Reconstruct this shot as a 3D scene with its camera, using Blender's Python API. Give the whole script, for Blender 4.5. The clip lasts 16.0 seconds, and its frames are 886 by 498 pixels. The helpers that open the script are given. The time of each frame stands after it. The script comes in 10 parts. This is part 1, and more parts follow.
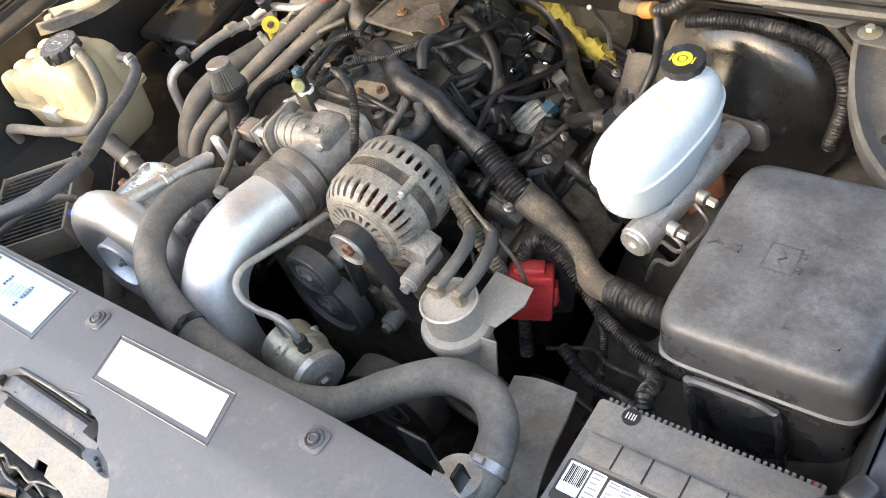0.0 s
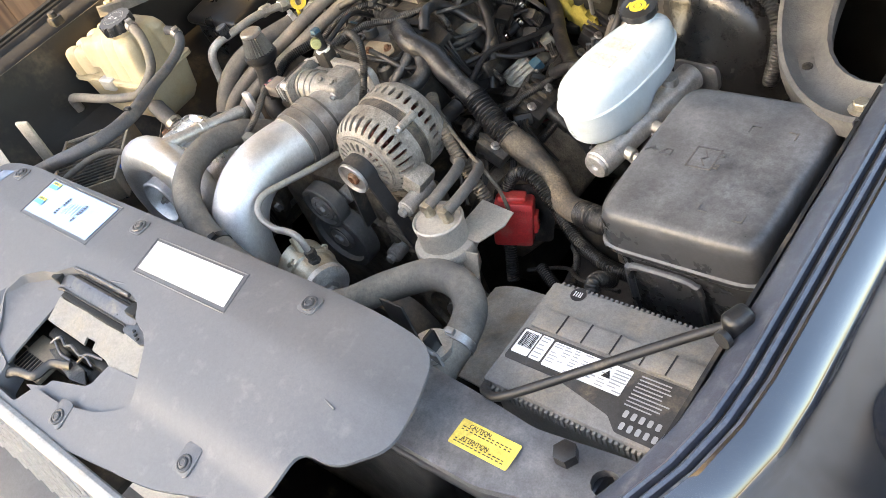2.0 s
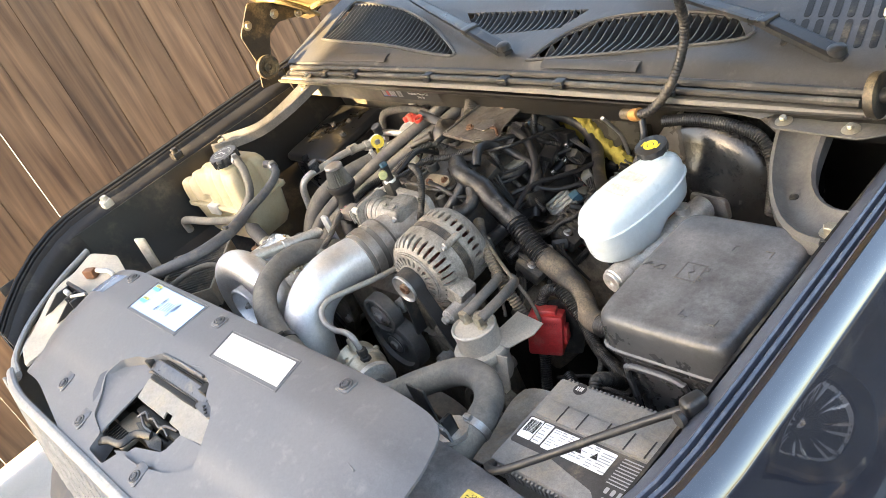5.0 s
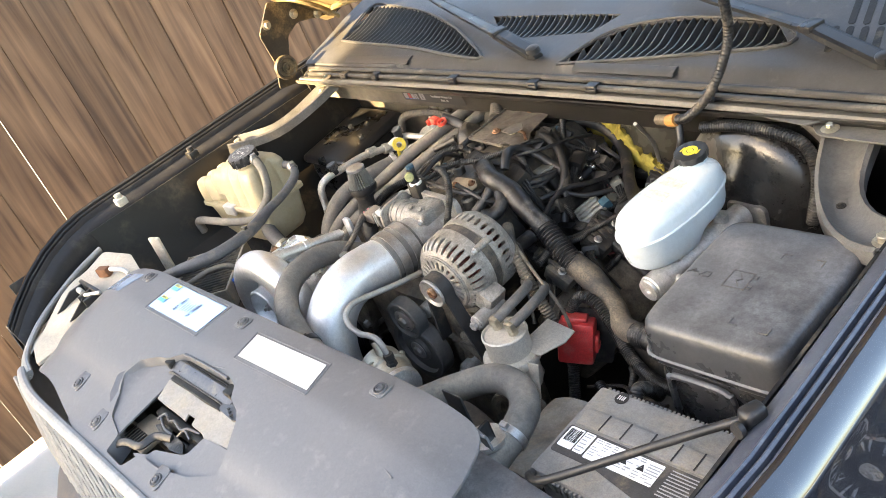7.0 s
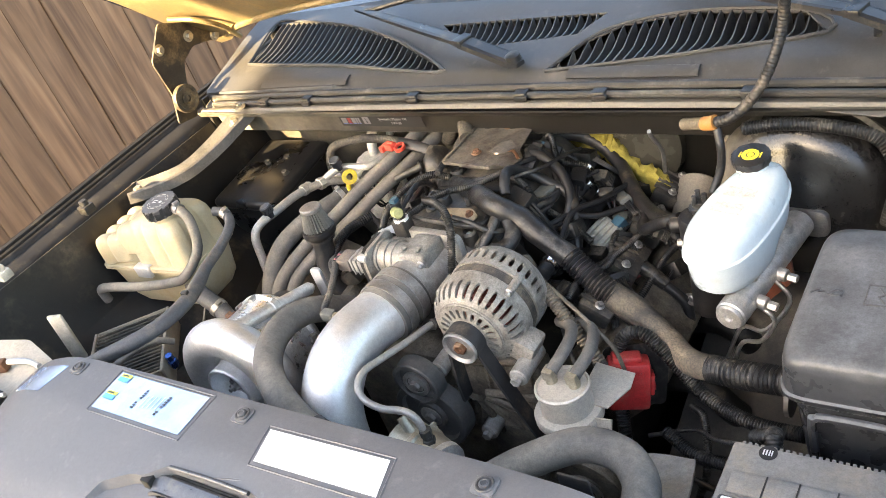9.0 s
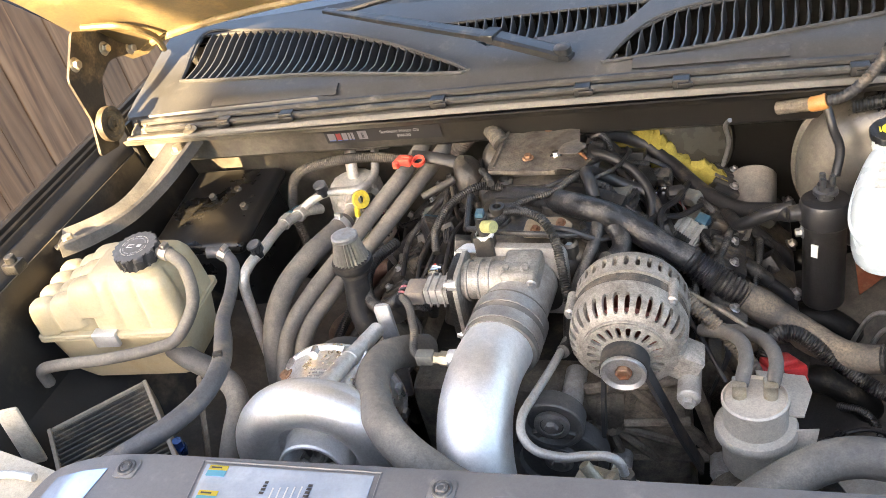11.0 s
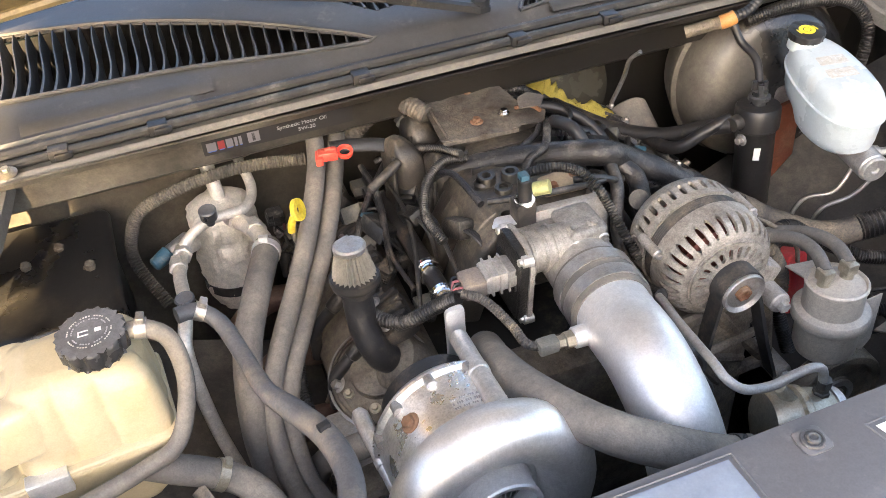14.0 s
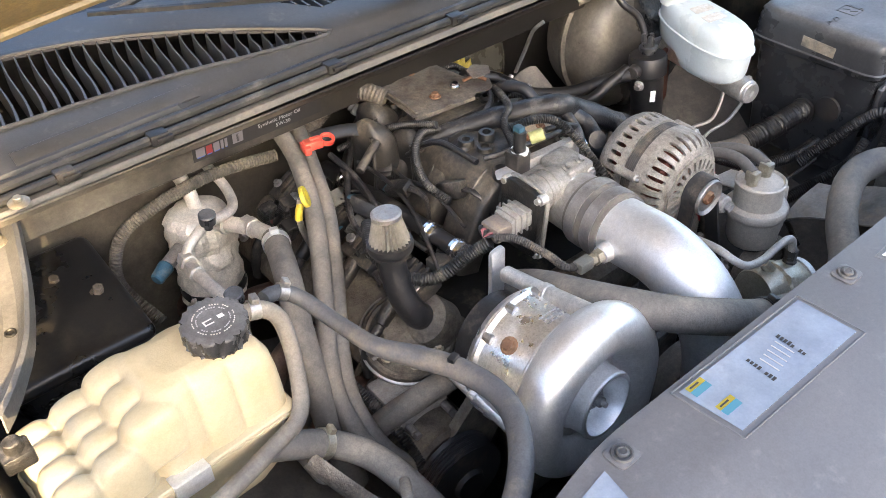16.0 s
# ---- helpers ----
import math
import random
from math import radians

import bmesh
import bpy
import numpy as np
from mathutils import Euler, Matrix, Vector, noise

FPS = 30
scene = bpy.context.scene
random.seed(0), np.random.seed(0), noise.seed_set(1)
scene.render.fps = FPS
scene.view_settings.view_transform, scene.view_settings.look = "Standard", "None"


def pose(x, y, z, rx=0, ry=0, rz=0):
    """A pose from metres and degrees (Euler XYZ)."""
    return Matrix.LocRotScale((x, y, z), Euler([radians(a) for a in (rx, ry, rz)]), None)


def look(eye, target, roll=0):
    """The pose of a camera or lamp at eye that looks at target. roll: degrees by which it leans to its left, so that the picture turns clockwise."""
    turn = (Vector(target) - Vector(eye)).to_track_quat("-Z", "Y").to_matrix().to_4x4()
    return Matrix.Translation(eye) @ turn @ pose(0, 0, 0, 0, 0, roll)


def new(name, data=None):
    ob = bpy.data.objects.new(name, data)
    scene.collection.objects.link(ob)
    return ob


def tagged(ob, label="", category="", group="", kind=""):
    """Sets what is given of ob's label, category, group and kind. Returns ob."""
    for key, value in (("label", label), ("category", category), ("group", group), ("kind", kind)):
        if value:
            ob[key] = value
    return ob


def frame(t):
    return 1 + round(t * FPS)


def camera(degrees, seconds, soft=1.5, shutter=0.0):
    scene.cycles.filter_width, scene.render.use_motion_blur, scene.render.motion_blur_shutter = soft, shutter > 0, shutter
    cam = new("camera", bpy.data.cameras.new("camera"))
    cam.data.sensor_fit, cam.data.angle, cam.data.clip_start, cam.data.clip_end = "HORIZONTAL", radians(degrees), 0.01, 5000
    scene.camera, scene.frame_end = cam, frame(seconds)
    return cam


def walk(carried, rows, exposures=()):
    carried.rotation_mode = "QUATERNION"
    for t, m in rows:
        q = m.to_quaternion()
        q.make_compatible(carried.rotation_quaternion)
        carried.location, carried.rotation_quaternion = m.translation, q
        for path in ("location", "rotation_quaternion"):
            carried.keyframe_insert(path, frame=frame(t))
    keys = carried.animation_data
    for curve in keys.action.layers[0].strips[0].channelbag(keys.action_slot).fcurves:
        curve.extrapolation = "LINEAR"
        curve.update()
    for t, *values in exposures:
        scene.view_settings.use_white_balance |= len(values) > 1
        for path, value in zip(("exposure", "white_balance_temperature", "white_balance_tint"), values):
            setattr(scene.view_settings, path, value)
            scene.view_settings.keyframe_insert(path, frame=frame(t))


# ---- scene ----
cam = camera(53.4, 16.0, soft=0.55)
PATH = [
    (0, (0.853, -0.161, 1.738), (-0.263, 0.704, 0.322), -23.3),
    (0.5, (0.894, -0.160, 1.739), (-0.238, 0.695, 0.329), -23.7),
    (1, (0.951, -0.167, 1.735), (-0.206, 0.679, 0.34), -24.0),
    (1.5, (0.995, -0.204, 1.737), (-0.199, 0.633, 0.367), -24.4),
    (2, (1.05, -0.287, 1.735), (-0.171, 0.559, 0.396), -24.9),
    (2.5, (1.097, -0.329, 1.744), (-0.164, 0.594, 0.496), -24.2),
    (3, (1.161, -0.336, 1.748), (-0.128, 0.651, 0.58), -23.4),
    (3.5, (1.225, -0.336, 1.757), (-0.156, 0.62, 0.671), -24.4),
    (4, (1.249, -0.329, 1.762), (-0.207, 0.575, 0.731), -25.3),
    (4.2, (1.249, -0.330, 1.762), (-0.218, 0.569, 0.739), -25.3),
    (6.3, (1.264, -0.328, 1.760), (-0.204, 0.577, 0.748), -23.8),
    (6.5, (1.257, -0.331, 1.759), (-0.214, 0.574, 0.75), -23.7),
    (7, (1.192, -0.363, 1.757), (-0.27, 0.565, 0.755), -23.0),
    (7.5, (1.089, -0.407, 1.761), (-0.291, 0.605, 0.726), -22.3),
    (8, (1.006, -0.43, 1.758), (-0.277, 0.669, 0.689), -22.9),
    (8.5, (0.915, -0.422, 1.747), (-0.271, 0.76, 0.654), -21.4),
    (9, (0.807, -0.403, 1.748), (-0.358, 0.807, 0.663), -21.5),
    (9.2, (0.763, -0.409, 1.748), (-0.389, 0.818, 0.668), -21.2),
    (11.3, (0.194, -0.477, 1.713), (-0.340, 1.070, 0.565), -13.8),
    (11.5, (0.144, -0.461, 1.7), (-0.313, 1.112, 0.552), -12.8),
    (12, (-0.003, -0.448, 1.694), (-0.252, 1.148, 0.515), -11.2),
    (12.5, (-0.119, -0.441, 1.683), (-0.172, 1.148, 0.47), -9.1),
    (13, (-0.226, -0.399, 1.676), (-0.134, 1.177, 0.448), -7.8),
    (13.5, (-0.319, -0.358, 1.683), (-0.04, 1.175, 0.429), -7.4),
    (14, (-0.403, -0.332, 1.677), (0.058, 1.141, 0.405), -5.1),
    (14.5, (-0.534, -0.335, 1.681), (0.145, 1.035, 0.392), -2.9),
    (15, (-0.642, -0.35, 1.683), (0.191, 0.936, 0.398), -1.3),
    (15.5, (-0.708, -0.319, 1.681), (0.223, 0.91, 0.406), -1.2),
    (16, (-0.758, -0.277, 1.696), (0.207, 0.938, 0.435), -2.3),
]
EXPOSURE = [(0.0, 3.83, 7600, 11), (2.5, 3.72, 7800, 11), (9.0, 3.72, 7500, 11), (11.5, 3.63, 7200, 14), (12.5, 3.51, 7250, 15), (16.0, 3.49, 6800, 13)]
walk(cam, [(t, look(eye, target, roll)) for t, eye, target, roll in PATH], EXPOSURE)

# ---- light ----
SUN_EL, SUN_AZ = radians(21.0), math.atan2(-0.15, -0.55)
sun_from = Vector((math.sin(SUN_AZ) * math.cos(SUN_EL), math.cos(SUN_AZ) * math.cos(SUN_EL), math.sin(SUN_EL)))
world = bpy.data.worlds.new("sky")
scene.world = world
world.use_nodes = True
wn = world.node_tree
sky = wn.nodes.new("ShaderNodeTexSky")
sky.sky_type, sky.sun_disc, sky.sun_elevation, sky.sun_rotation = "NISHITA", False, SUN_EL, SUN_AZ
sky.dust_density = 2.0
wn.links.new(sky.outputs[0], wn.nodes["Background"].inputs[0])
wn.nodes["Background"].inputs[1].default_value = 0.10
sun = new("sun", bpy.data.lights.new("sun", "SUN"))
sun.data.energy, sun.data.angle, sun.data.color = 5.0, radians(0.6), (1.0, 0.76, 0.45)
sun.matrix_world = look(sun_from * 10, (0, 0, 0))


# ---- tools ----
import mathutils


def thing(name, at, label, category, group="", kind=""):
    """An empty at the base of a thing, to which its parts are tied."""
    ob = new(name)
    ob.empty_display_size = 0.02
    ob.location = at
    return tagged(ob, label, category, group, kind)


def base_of(ob):
    m = Matrix.Translation(ob.location)
    return base_of(ob.parent) @ ob.matrix_parent_inverse @ m if ob.parent else m


def finish(bm, name, material, smooth=35):
    bmesh.ops.recalc_face_normals(bm, faces=bm.faces)
    me = bpy.data.meshes.new(name)
    bm.to_mesh(me)
    bm.free()
    for m in material if isinstance(material, (list, tuple)) else [material]:
        me.materials.append(m)
    if smooth:
        me.shade_smooth()
        me.set_sharp_from_angle(angle=radians(smooth))
    return me


def part(name, bm, material, parent, label="", smooth=35, kind=""):
    """One mesh object under a thing or a part, built in the place's own coordinates."""
    ob = new(name, finish(bm, name, material, smooth))
    ob.parent = parent
    ob.matrix_parent_inverse = base_of(parent).inverted()
    if label:
        ob["label"] = label
    if kind:
        ob["kind"] = kind
    return ob


def single(name, bm, material, label, category, group="", kind="", smooth=35):
    return tagged(new(name, finish(bm, name, material, smooth)), label, category, group, kind)


def frame_of(axis, up=(0, 0, 1)):
    """A turn whose z runs along axis."""
    z = Vector(axis).normalized()
    u = Vector(up)
    if abs(z.dot(u.normalized())) > 0.98:
        u = Vector((0, 1, 0))
    x = u.cross(z).normalized()
    y = z.cross(x)
    return Matrix((x, y, z)).transposed()


def box(bm, lo, hi, bevel=0.0, turn=None, segs=2, taper=0.0):
    """A box between two corners; turn: a matrix about its middle; taper narrows its foot."""
    lo, hi = Vector(lo), Vector(hi)
    mid, half = (lo + hi) / 2, (hi - lo) / 2
    vs = []
    for sz in (-1, 1):
        for sx, sy in ((-1, -1), (1, -1), (1, 1), (-1, 1)):
            k = 1 - taper if sz < 0 else 1
            p = Vector((sx * half.x * k, sy * half.y * k, sz * half.z))
            vs.append(bm.verts.new(mid + (turn @ p if turn else p)))
    fs = [bm.faces.new([vs[i] for i in q]) for q in ((3, 2, 1, 0), (4, 5, 6, 7), (0, 1, 5, 4), (1, 2, 6, 5), (2, 3, 7, 6), (3, 0, 4, 7))]
    if bevel:
        bmesh.ops.bevel(bm, geom=list({e for f in fs for e in f.edges}), offset=bevel, segments=segs, affect="EDGES", profile=0.5)
    return bm


def lathe(bm, origin, axis, profile, n=24, up=(0, 0, 1), closed=True):
    """Turns (radius, distance) pairs about an axis."""
    f, o = frame_of(axis, up), Vector(origin)
    rings = []
    for r, d in profile:
        if r < 1e-5:
            rings.append([bm.verts.new(o + f @ Vector((0, 0, d)))])
        else:
            rings.append([bm.verts.new(o + f @ Vector((r * math.cos(2 * math.pi * i / n), r * math.sin(2 * math.pi * i / n), d))) for i in range(n)])
    for a, b in zip(rings, rings[1:]):
        for i in range(n):
            j = (i + 1) % n
            if len(a) == 1 and len(b) == 1:
                continue
            if len(a) == 1:
                bm.faces.new((a[0], b[i], b[j]))
            elif len(b) == 1:
                bm.faces.new((a[i], b[0], a[j]))
            else:
                bm.faces.new((a[i], b[i], b[j], a[j]))
    if closed:
        for ring in (rings[0], rings[-1]):
            if len(ring) > 2:
                bm.faces.new(ring)
    return bm


def cyl(bm, a, b, r, r2=None, n=20, bevel=0.0):
    a, b = Vector(a), Vector(b)
    L = (b - a).length
    r2 = r if r2 is None else r2
    c = min(bevel, r * 0.5, r2 * 0.5, L * 0.4)
    prof = [(0, 0), (r - c, 0), (r, c), (r2, L - c), (r2 - c, L), (0, L)] if c else [(0, 0), (r, 0), (r2, L), (0, L)]
    return lathe(bm, a, b - a, prof, n)


def hexbolt(bm, at, axis, r=0.006, h=0.005, washer=True):
    a, at = Vector(axis).normalized(), Vector(at)
    if washer:
        lathe(bm, at, a, [(0, 0), (r * 1.55, 0), (r * 1.6, 0.0008), (r * 1.3, 0.0022), (0, 0.0022)], 14)
    lathe(bm, at + a * 0.002, a, [(0, 0), (r, 0), (r, h - 0.001), (r * 0.85, h), (0, h)], 6)
    return bm


def catmull(pts, step=0.006):
    """Points along a smooth line through the given ones."""
    p = [Vector(q) for q in pts]
    p = [2 * p[0] - p[1]] + p + [2 * p[-1] - p[-2]]
    out = []
    for i in range(1, len(p) - 2):
        a, b, c, d = p[i - 1 : i + 3]
        n = max(2, int((c - b).length / step))
        for k in range(n):
            t = k / n
            out.append(0.5 * ((2 * b) + (c - a) * t + (2 * a - 5 * b + 4 * c - d) * t * t + (3 * b - a - 3 * c + d) * t ** 3))
    out.append(p[-2])
    return out


def sweep(bm, pts, r, n=14, step=0.006, ribs=0.0, pitch=0.006, cap=True, flat=1.0, smooth=True, lumps=0.0):
    """A hose or pipe along points. r: one radius, or one for each point; ribs: depth of corrugation."""
    path = catmull(pts, min(step, pitch / 4) if ribs else step) if smooth else [Vector(q) for q in pts]
    rs = None
    if isinstance(r, (list, tuple)):
        d = [0.0]
        for a, b in zip(pts, pts[1:]):
            d.append(d[-1] + (Vector(b) - Vector(a)).length)
        rs = (d, list(r))
    far, total, rings, normal = 0.0, sum((b - a).length for a, b in zip(path, path[1:])), [], None
    for i, q in enumerate(path):
        way = (path[min(i + 1, len(path) - 1)] - path[max(i - 1, 0)]).normalized()
        if normal is None:
            normal = way.orthogonal().normalized()
        normal = (normal - way * normal.dot(way)).normalized()
        side = way.cross(normal)
        if i:
            far += (q - path[i - 1]).length
        rad = float(np.interp(far / total * rs[0][-1], rs[0], rs[1])) if rs else r
        if ribs:
            rad -= ribs * (0.5 + 0.5 * math.cos(2 * math.pi * far / pitch))
        if lumps:
            rad *= 1 + lumps * noise.noise(q * 60)
        rings.append([bm.verts.new(q + rad * (math.cos(a) * normal + flat * math.sin(a) * side)) for a in (2 * math.pi * k / n for k in range(n))])
    for a, b in zip(rings, rings[1:]):
        for k in range(n):
            bm.faces.new((a[k], b[k], b[(k + 1) % n], a[(k + 1) % n]))
    if cap:
        bm.faces.new(rings[0])
        bm.faces.new(rings[-1])
    return bm


def ring_clamp(bm, at, axis, r, w=0.011, t=0.0015, screw=True, up=(0, 0, 1)):
    """A band round a hose with its screw housing."""
    a = Vector(axis).normalized()
    at = Vector(at) - a * w / 2
    lathe(bm, at, a, [(r, 0), (r + t, 0), (r + t, w), (r, w), (r, 0)], 28, closed=False)
    if screw:
        f = frame_of(a, up)
        m = at + a * w / 2 + f @ Vector((0, r + 0.004, 0))
        box(bm, m - Vector((0.006, 0.004, 0.0035)), m + Vector((0.006, 0.004, 0.0035)), 0.001, f @ Matrix.Rotation(radians(90), 3, "X"))
    return bm


def sheet(outline, height, thick=0.003, holes=(), step=0.02, flip=False):
    """A plate over an outline in x and y with holes in it; height(x, y) gives its upper side."""
    bm = bmesh.new()
    verts, edges = [], []
    for loop in (outline, *holes):
        n0 = len(verts)
        pts = []
        for a, b in zip(loop, [*loop[1:], loop[0]]):
            k = max(1, int(math.hypot(b[0] - a[0], b[1] - a[1]) / step))
            pts += [(a[0] + (b[0] - a[0]) * i / k, a[1] + (b[1] - a[1]) * i / k) for i in range(k)]
        verts += [Vector(q) for q in pts]
        edges += [(n0 + i, n0 + (i + 1) % len(pts)) for i in range(len(pts))]

    def inside(q, loop):
        c = False
        for (x0, y0), (x1, y1) in zip(loop, [*loop[1:], loop[0]]):
            if (y0 > q[1]) != (y1 > q[1]) and q[0] < (x1 - x0) * (q[1] - y0) / (y1 - y0) + x0:
                c = not c
        return c

    def near(q):
        return any((Vector(q) - v).length < step * 0.6 for v in rim)

    rim = list(verts)
    xs, ys = [p[0] for p in outline], [p[1] for p in outline]
    for x in np.arange(min(xs) + step / 2, max(xs), step):
        for y in np.arange(min(ys) + step / 2, max(ys), step):
            if inside((x, y), outline) and not any(inside((x, y), h) for h in holes) and not near((x, y)):
                verts.append(Vector((x, y)))
    vo, eo, fo, *_ = mathutils.geometry.delaunay_2d_cdt(verts, edges, [], 0, 1e-6)
    keep = []
    for f in fo:
        c = sum((vo[i] for i in f), Vector((0, 0))) / len(f)
        if inside(c, outline) and not any(inside(c, h) for h in holes):
            keep.append(f)
    top = [bm.verts.new((v[0], v[1], height(v[0], v[1]))) for v in vo]
    low = [bm.verts.new((v[0], v[1], height(v[0], v[1]) - thick)) for v in vo]
    count = {}
    for f in keep:
        bm.faces.new([top[i] for i in f])
        bm.faces.new([low[i] for i in reversed(f)])
        for a, b in zip(f, [*f[1:], f[0]]):
            count[(a, b)] = True
    for a, b in list(count):
        if (b, a) not in count:
            bm.faces.new((top[b], top[a], low[a], low[b]))
    for v in [v for v in bm.verts if not v.link_faces]:
        bm.verts.remove(v)
    return bm


def rounded(pts, r, n=5):
    """A closed outline with its corners rounded."""
    out = []
    for i, p in enumerate(pts):
        p = Vector(p)
        a, b = (Vector(pts[i - 1]) - p), (Vector(pts[(i + 1) % len(pts)]) - p)
        k = min(r, a.length * 0.45, b.length * 0.45)
        s, e = p + a.normalized() * k, p + b.normalized() * k
        for j in range(n + 1):
            t = j / n
            q = s * (1 - t) ** 2 + p * 2 * t * (1 - t) + e * t * t
            out.append((q.x, q.y))
    return out


def prism(bm, outline, depth, m, bevel=0.0, segs=2):
    """An outline in x and y, raised along z by depth and laid by the matrix m."""
    a = [bm.verts.new(m @ Vector((x, y, 0))) for x, y in outline]
    b = [bm.verts.new(m @ Vector((x, y, depth))) for x, y in outline]
    fs = [bm.faces.new(a[::-1]), bm.faces.new(b)]
    for i in range(len(a)):
        j = (i + 1) % len(a)
        fs.append(bm.faces.new((a[i], a[j], b[j], b[i])))
    if bevel:
        bmesh.ops.bevel(bm, geom=list(set(fs[1].edges) | set(fs[0].edges)), offset=bevel, segments=segs, affect="EDGES", profile=0.5)
    return bm


def loft(bm, sections, closed=True, caps=True):
    """Skin over sections that have the same number of points."""
    rows = [[bm.verts.new(p) for p in s] for s in sections]
    n = len(rows[0])
    for a, b in zip(rows, rows[1:]):
        for i in range(n if closed else n - 1):
            j = (i + 1) % n
            bm.faces.new((a[i], a[j], b[j], b[i]))
    if caps and closed:
        bm.faces.new(rows[0])
        bm.faces.new(rows[-1])
    return bm


def solid(bm, thick):
    """Gives an open skin a thickness."""
    bmesh.ops.recalc_face_normals(bm, faces=bm.faces)
    bmesh.ops.solidify(bm, geom=list(bm.faces), thickness=thick)
    return bm


def super_ring(cx, cy, z, hx, hy, power=4.0, n=40, turn=0.0):
    """A rounded-rectangle ring."""
    out, c, s = [], math.cos(turn), math.sin(turn)
    for i in range(n):
        a = 2 * math.pi * i / n
        ca, sa = math.cos(a), math.sin(a)
        x = hx * math.copysign(abs(ca) ** (2 / power), ca)
        y = hy * math.copysign(abs(sa) ** (2 / power), sa)
        out.append(Vector((cx + x * c - y * s, cy + x * s + y * c, z)))
    return out


# ---- materials ----
DUST = (0.36, 0.29, 0.20)


def surface(name, base, rough=0.5, metal=0.0, second=None, scale=30.0, dust=0.0, dust_scale=9.0, bump=0.15, grain=400.0, up=0.0, dust_colour=DUST, coat=0.0, spread=0.12, coat_rough=0.06, coat_ior=1.5, speckle=1.0, fleck=0.21, side=None):
    """A surface with fine grain, broad blotches and a share of dust, more of it on what faces up."""
    m = bpy.data.materials.new(name)
    m.use_nodes = True
    nt, L = m.node_tree, m.node_tree.links
    b = nt.nodes["Principled BSDF"]
    co = nt.nodes.new("ShaderNodeTexCoord")

    def noise_at(s, detail, off=0.0):
        n = nt.nodes.new("ShaderNodeTexNoise")
        n.inputs["Scale"].default_value, n.inputs["Detail"].default_value, n.inputs["Roughness"].default_value = s, detail, 0.62
        mp = nt.nodes.new("ShaderNodeMapping")
        mp.inputs["Location"].default_value = (off, off * 0.7, off * 0.3)
        L.new(co.outputs["Object"], mp.inputs[0])
        L.new(mp.outputs[0], n.inputs["Vector"])
        return n

    def ramp(src, lo, hi):
        r = nt.nodes.new("ShaderNodeMapRange")
        r.inputs[1].default_value, r.inputs[2].default_value = lo, hi
        L.new(src, r.inputs[0])
        return r.outputs[0]

    def maths(op, a, c):
        n = nt.nodes.new("ShaderNodeMath")
        n.operation = op
        for k, v in enumerate((a, c)):
            if isinstance(v, (int, float)):
                n.inputs[k].default_value = v
            else:
                L.new(v, n.inputs[k])
        return n.outputs[0]

    def mix(fac, a, c):
        n = nt.nodes.new("ShaderNodeMix")
        n.data_type = "RGBA"
        for k, v in ((0, fac), (6, a), (7, c)):
            if isinstance(v, (int, float)):
                n.inputs[k].default_value = v
            elif isinstance(v, tuple):
                n.inputs[k].default_value = (*v, 1)
            else:
                L.new(v, n.inputs[k])
        return n.outputs[2]

    broad, fine, speck = noise_at(scale, 4, 1.3), noise_at(grain, 2, 4.1), noise_at(scale * 7, 3, 7.7)
    second = second or tuple(min(1.0, c * (1 + 2.2 * spread) + 0.004) for c in base)
    col = mix(ramp(broad.outputs[0], 0.35, 0.68), base, second)
    rgh = maths("ADD", rough - 0.08, maths("MULTIPLY", ramp(broad.outputs[0], 0.3, 0.7), 0.16))
    met = metal
    if dust:
        cloud = noise_at(dust_scale, 6, 11.0)
        d = maths("MULTIPLY", ramp(cloud.outputs[0], 0.62 - 0.35 * dust, 0.9 - 0.25 * dust), 0.55 + 0.45 * dust)
        d = maths("MULTIPLY", d, maths("ADD", 1 - speckle, maths("MULTIPLY", ramp(speck.outputs[0], 0.18, 0.6), speckle)))
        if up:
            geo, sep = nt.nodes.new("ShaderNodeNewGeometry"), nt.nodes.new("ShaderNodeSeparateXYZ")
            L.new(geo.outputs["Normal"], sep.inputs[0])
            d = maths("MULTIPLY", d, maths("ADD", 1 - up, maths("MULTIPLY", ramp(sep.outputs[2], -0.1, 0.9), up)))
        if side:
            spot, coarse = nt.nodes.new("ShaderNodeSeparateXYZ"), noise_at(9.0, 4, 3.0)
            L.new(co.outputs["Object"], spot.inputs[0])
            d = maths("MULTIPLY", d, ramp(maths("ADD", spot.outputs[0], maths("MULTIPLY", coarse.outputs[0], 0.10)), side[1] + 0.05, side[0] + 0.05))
        d = maths("MINIMUM", d, 0.92)
        col = mix(d, col, dust_colour)
        rgh = maths("MINIMUM", maths("ADD", rgh, maths("MULTIPLY", d, 0.4)), 0.95)
        if metal:
            met = maths("MULTIPLY", maths("SUBTRACT", 1.0, d), metal)
    if fleck:
        scaled = nt.nodes.new("ShaderNodeVectorMath")
        scaled.operation = "SCALE"
        L.new(col, scaled.inputs[0])
        tone = maths("ADD", 1 - fleck, maths("MULTIPLY", maths("ADD", ramp(noise_at(520.0, 1, 2.2).outputs[0], 0.3, 0.7), ramp(noise_at(170.0, 2, 5.2).outputs[0], 0.3, 0.7)), fleck))
        L.new(tone, scaled.inputs["Scale"])
        col = scaled.outputs[0]
    L.new(col, b.inputs["Base Color"])
    L.new(rgh, b.inputs["Roughness"])
    if isinstance(met, (int, float)):
        b.inputs["Metallic"].default_value = met
    else:
        L.new(met, b.inputs["Metallic"])
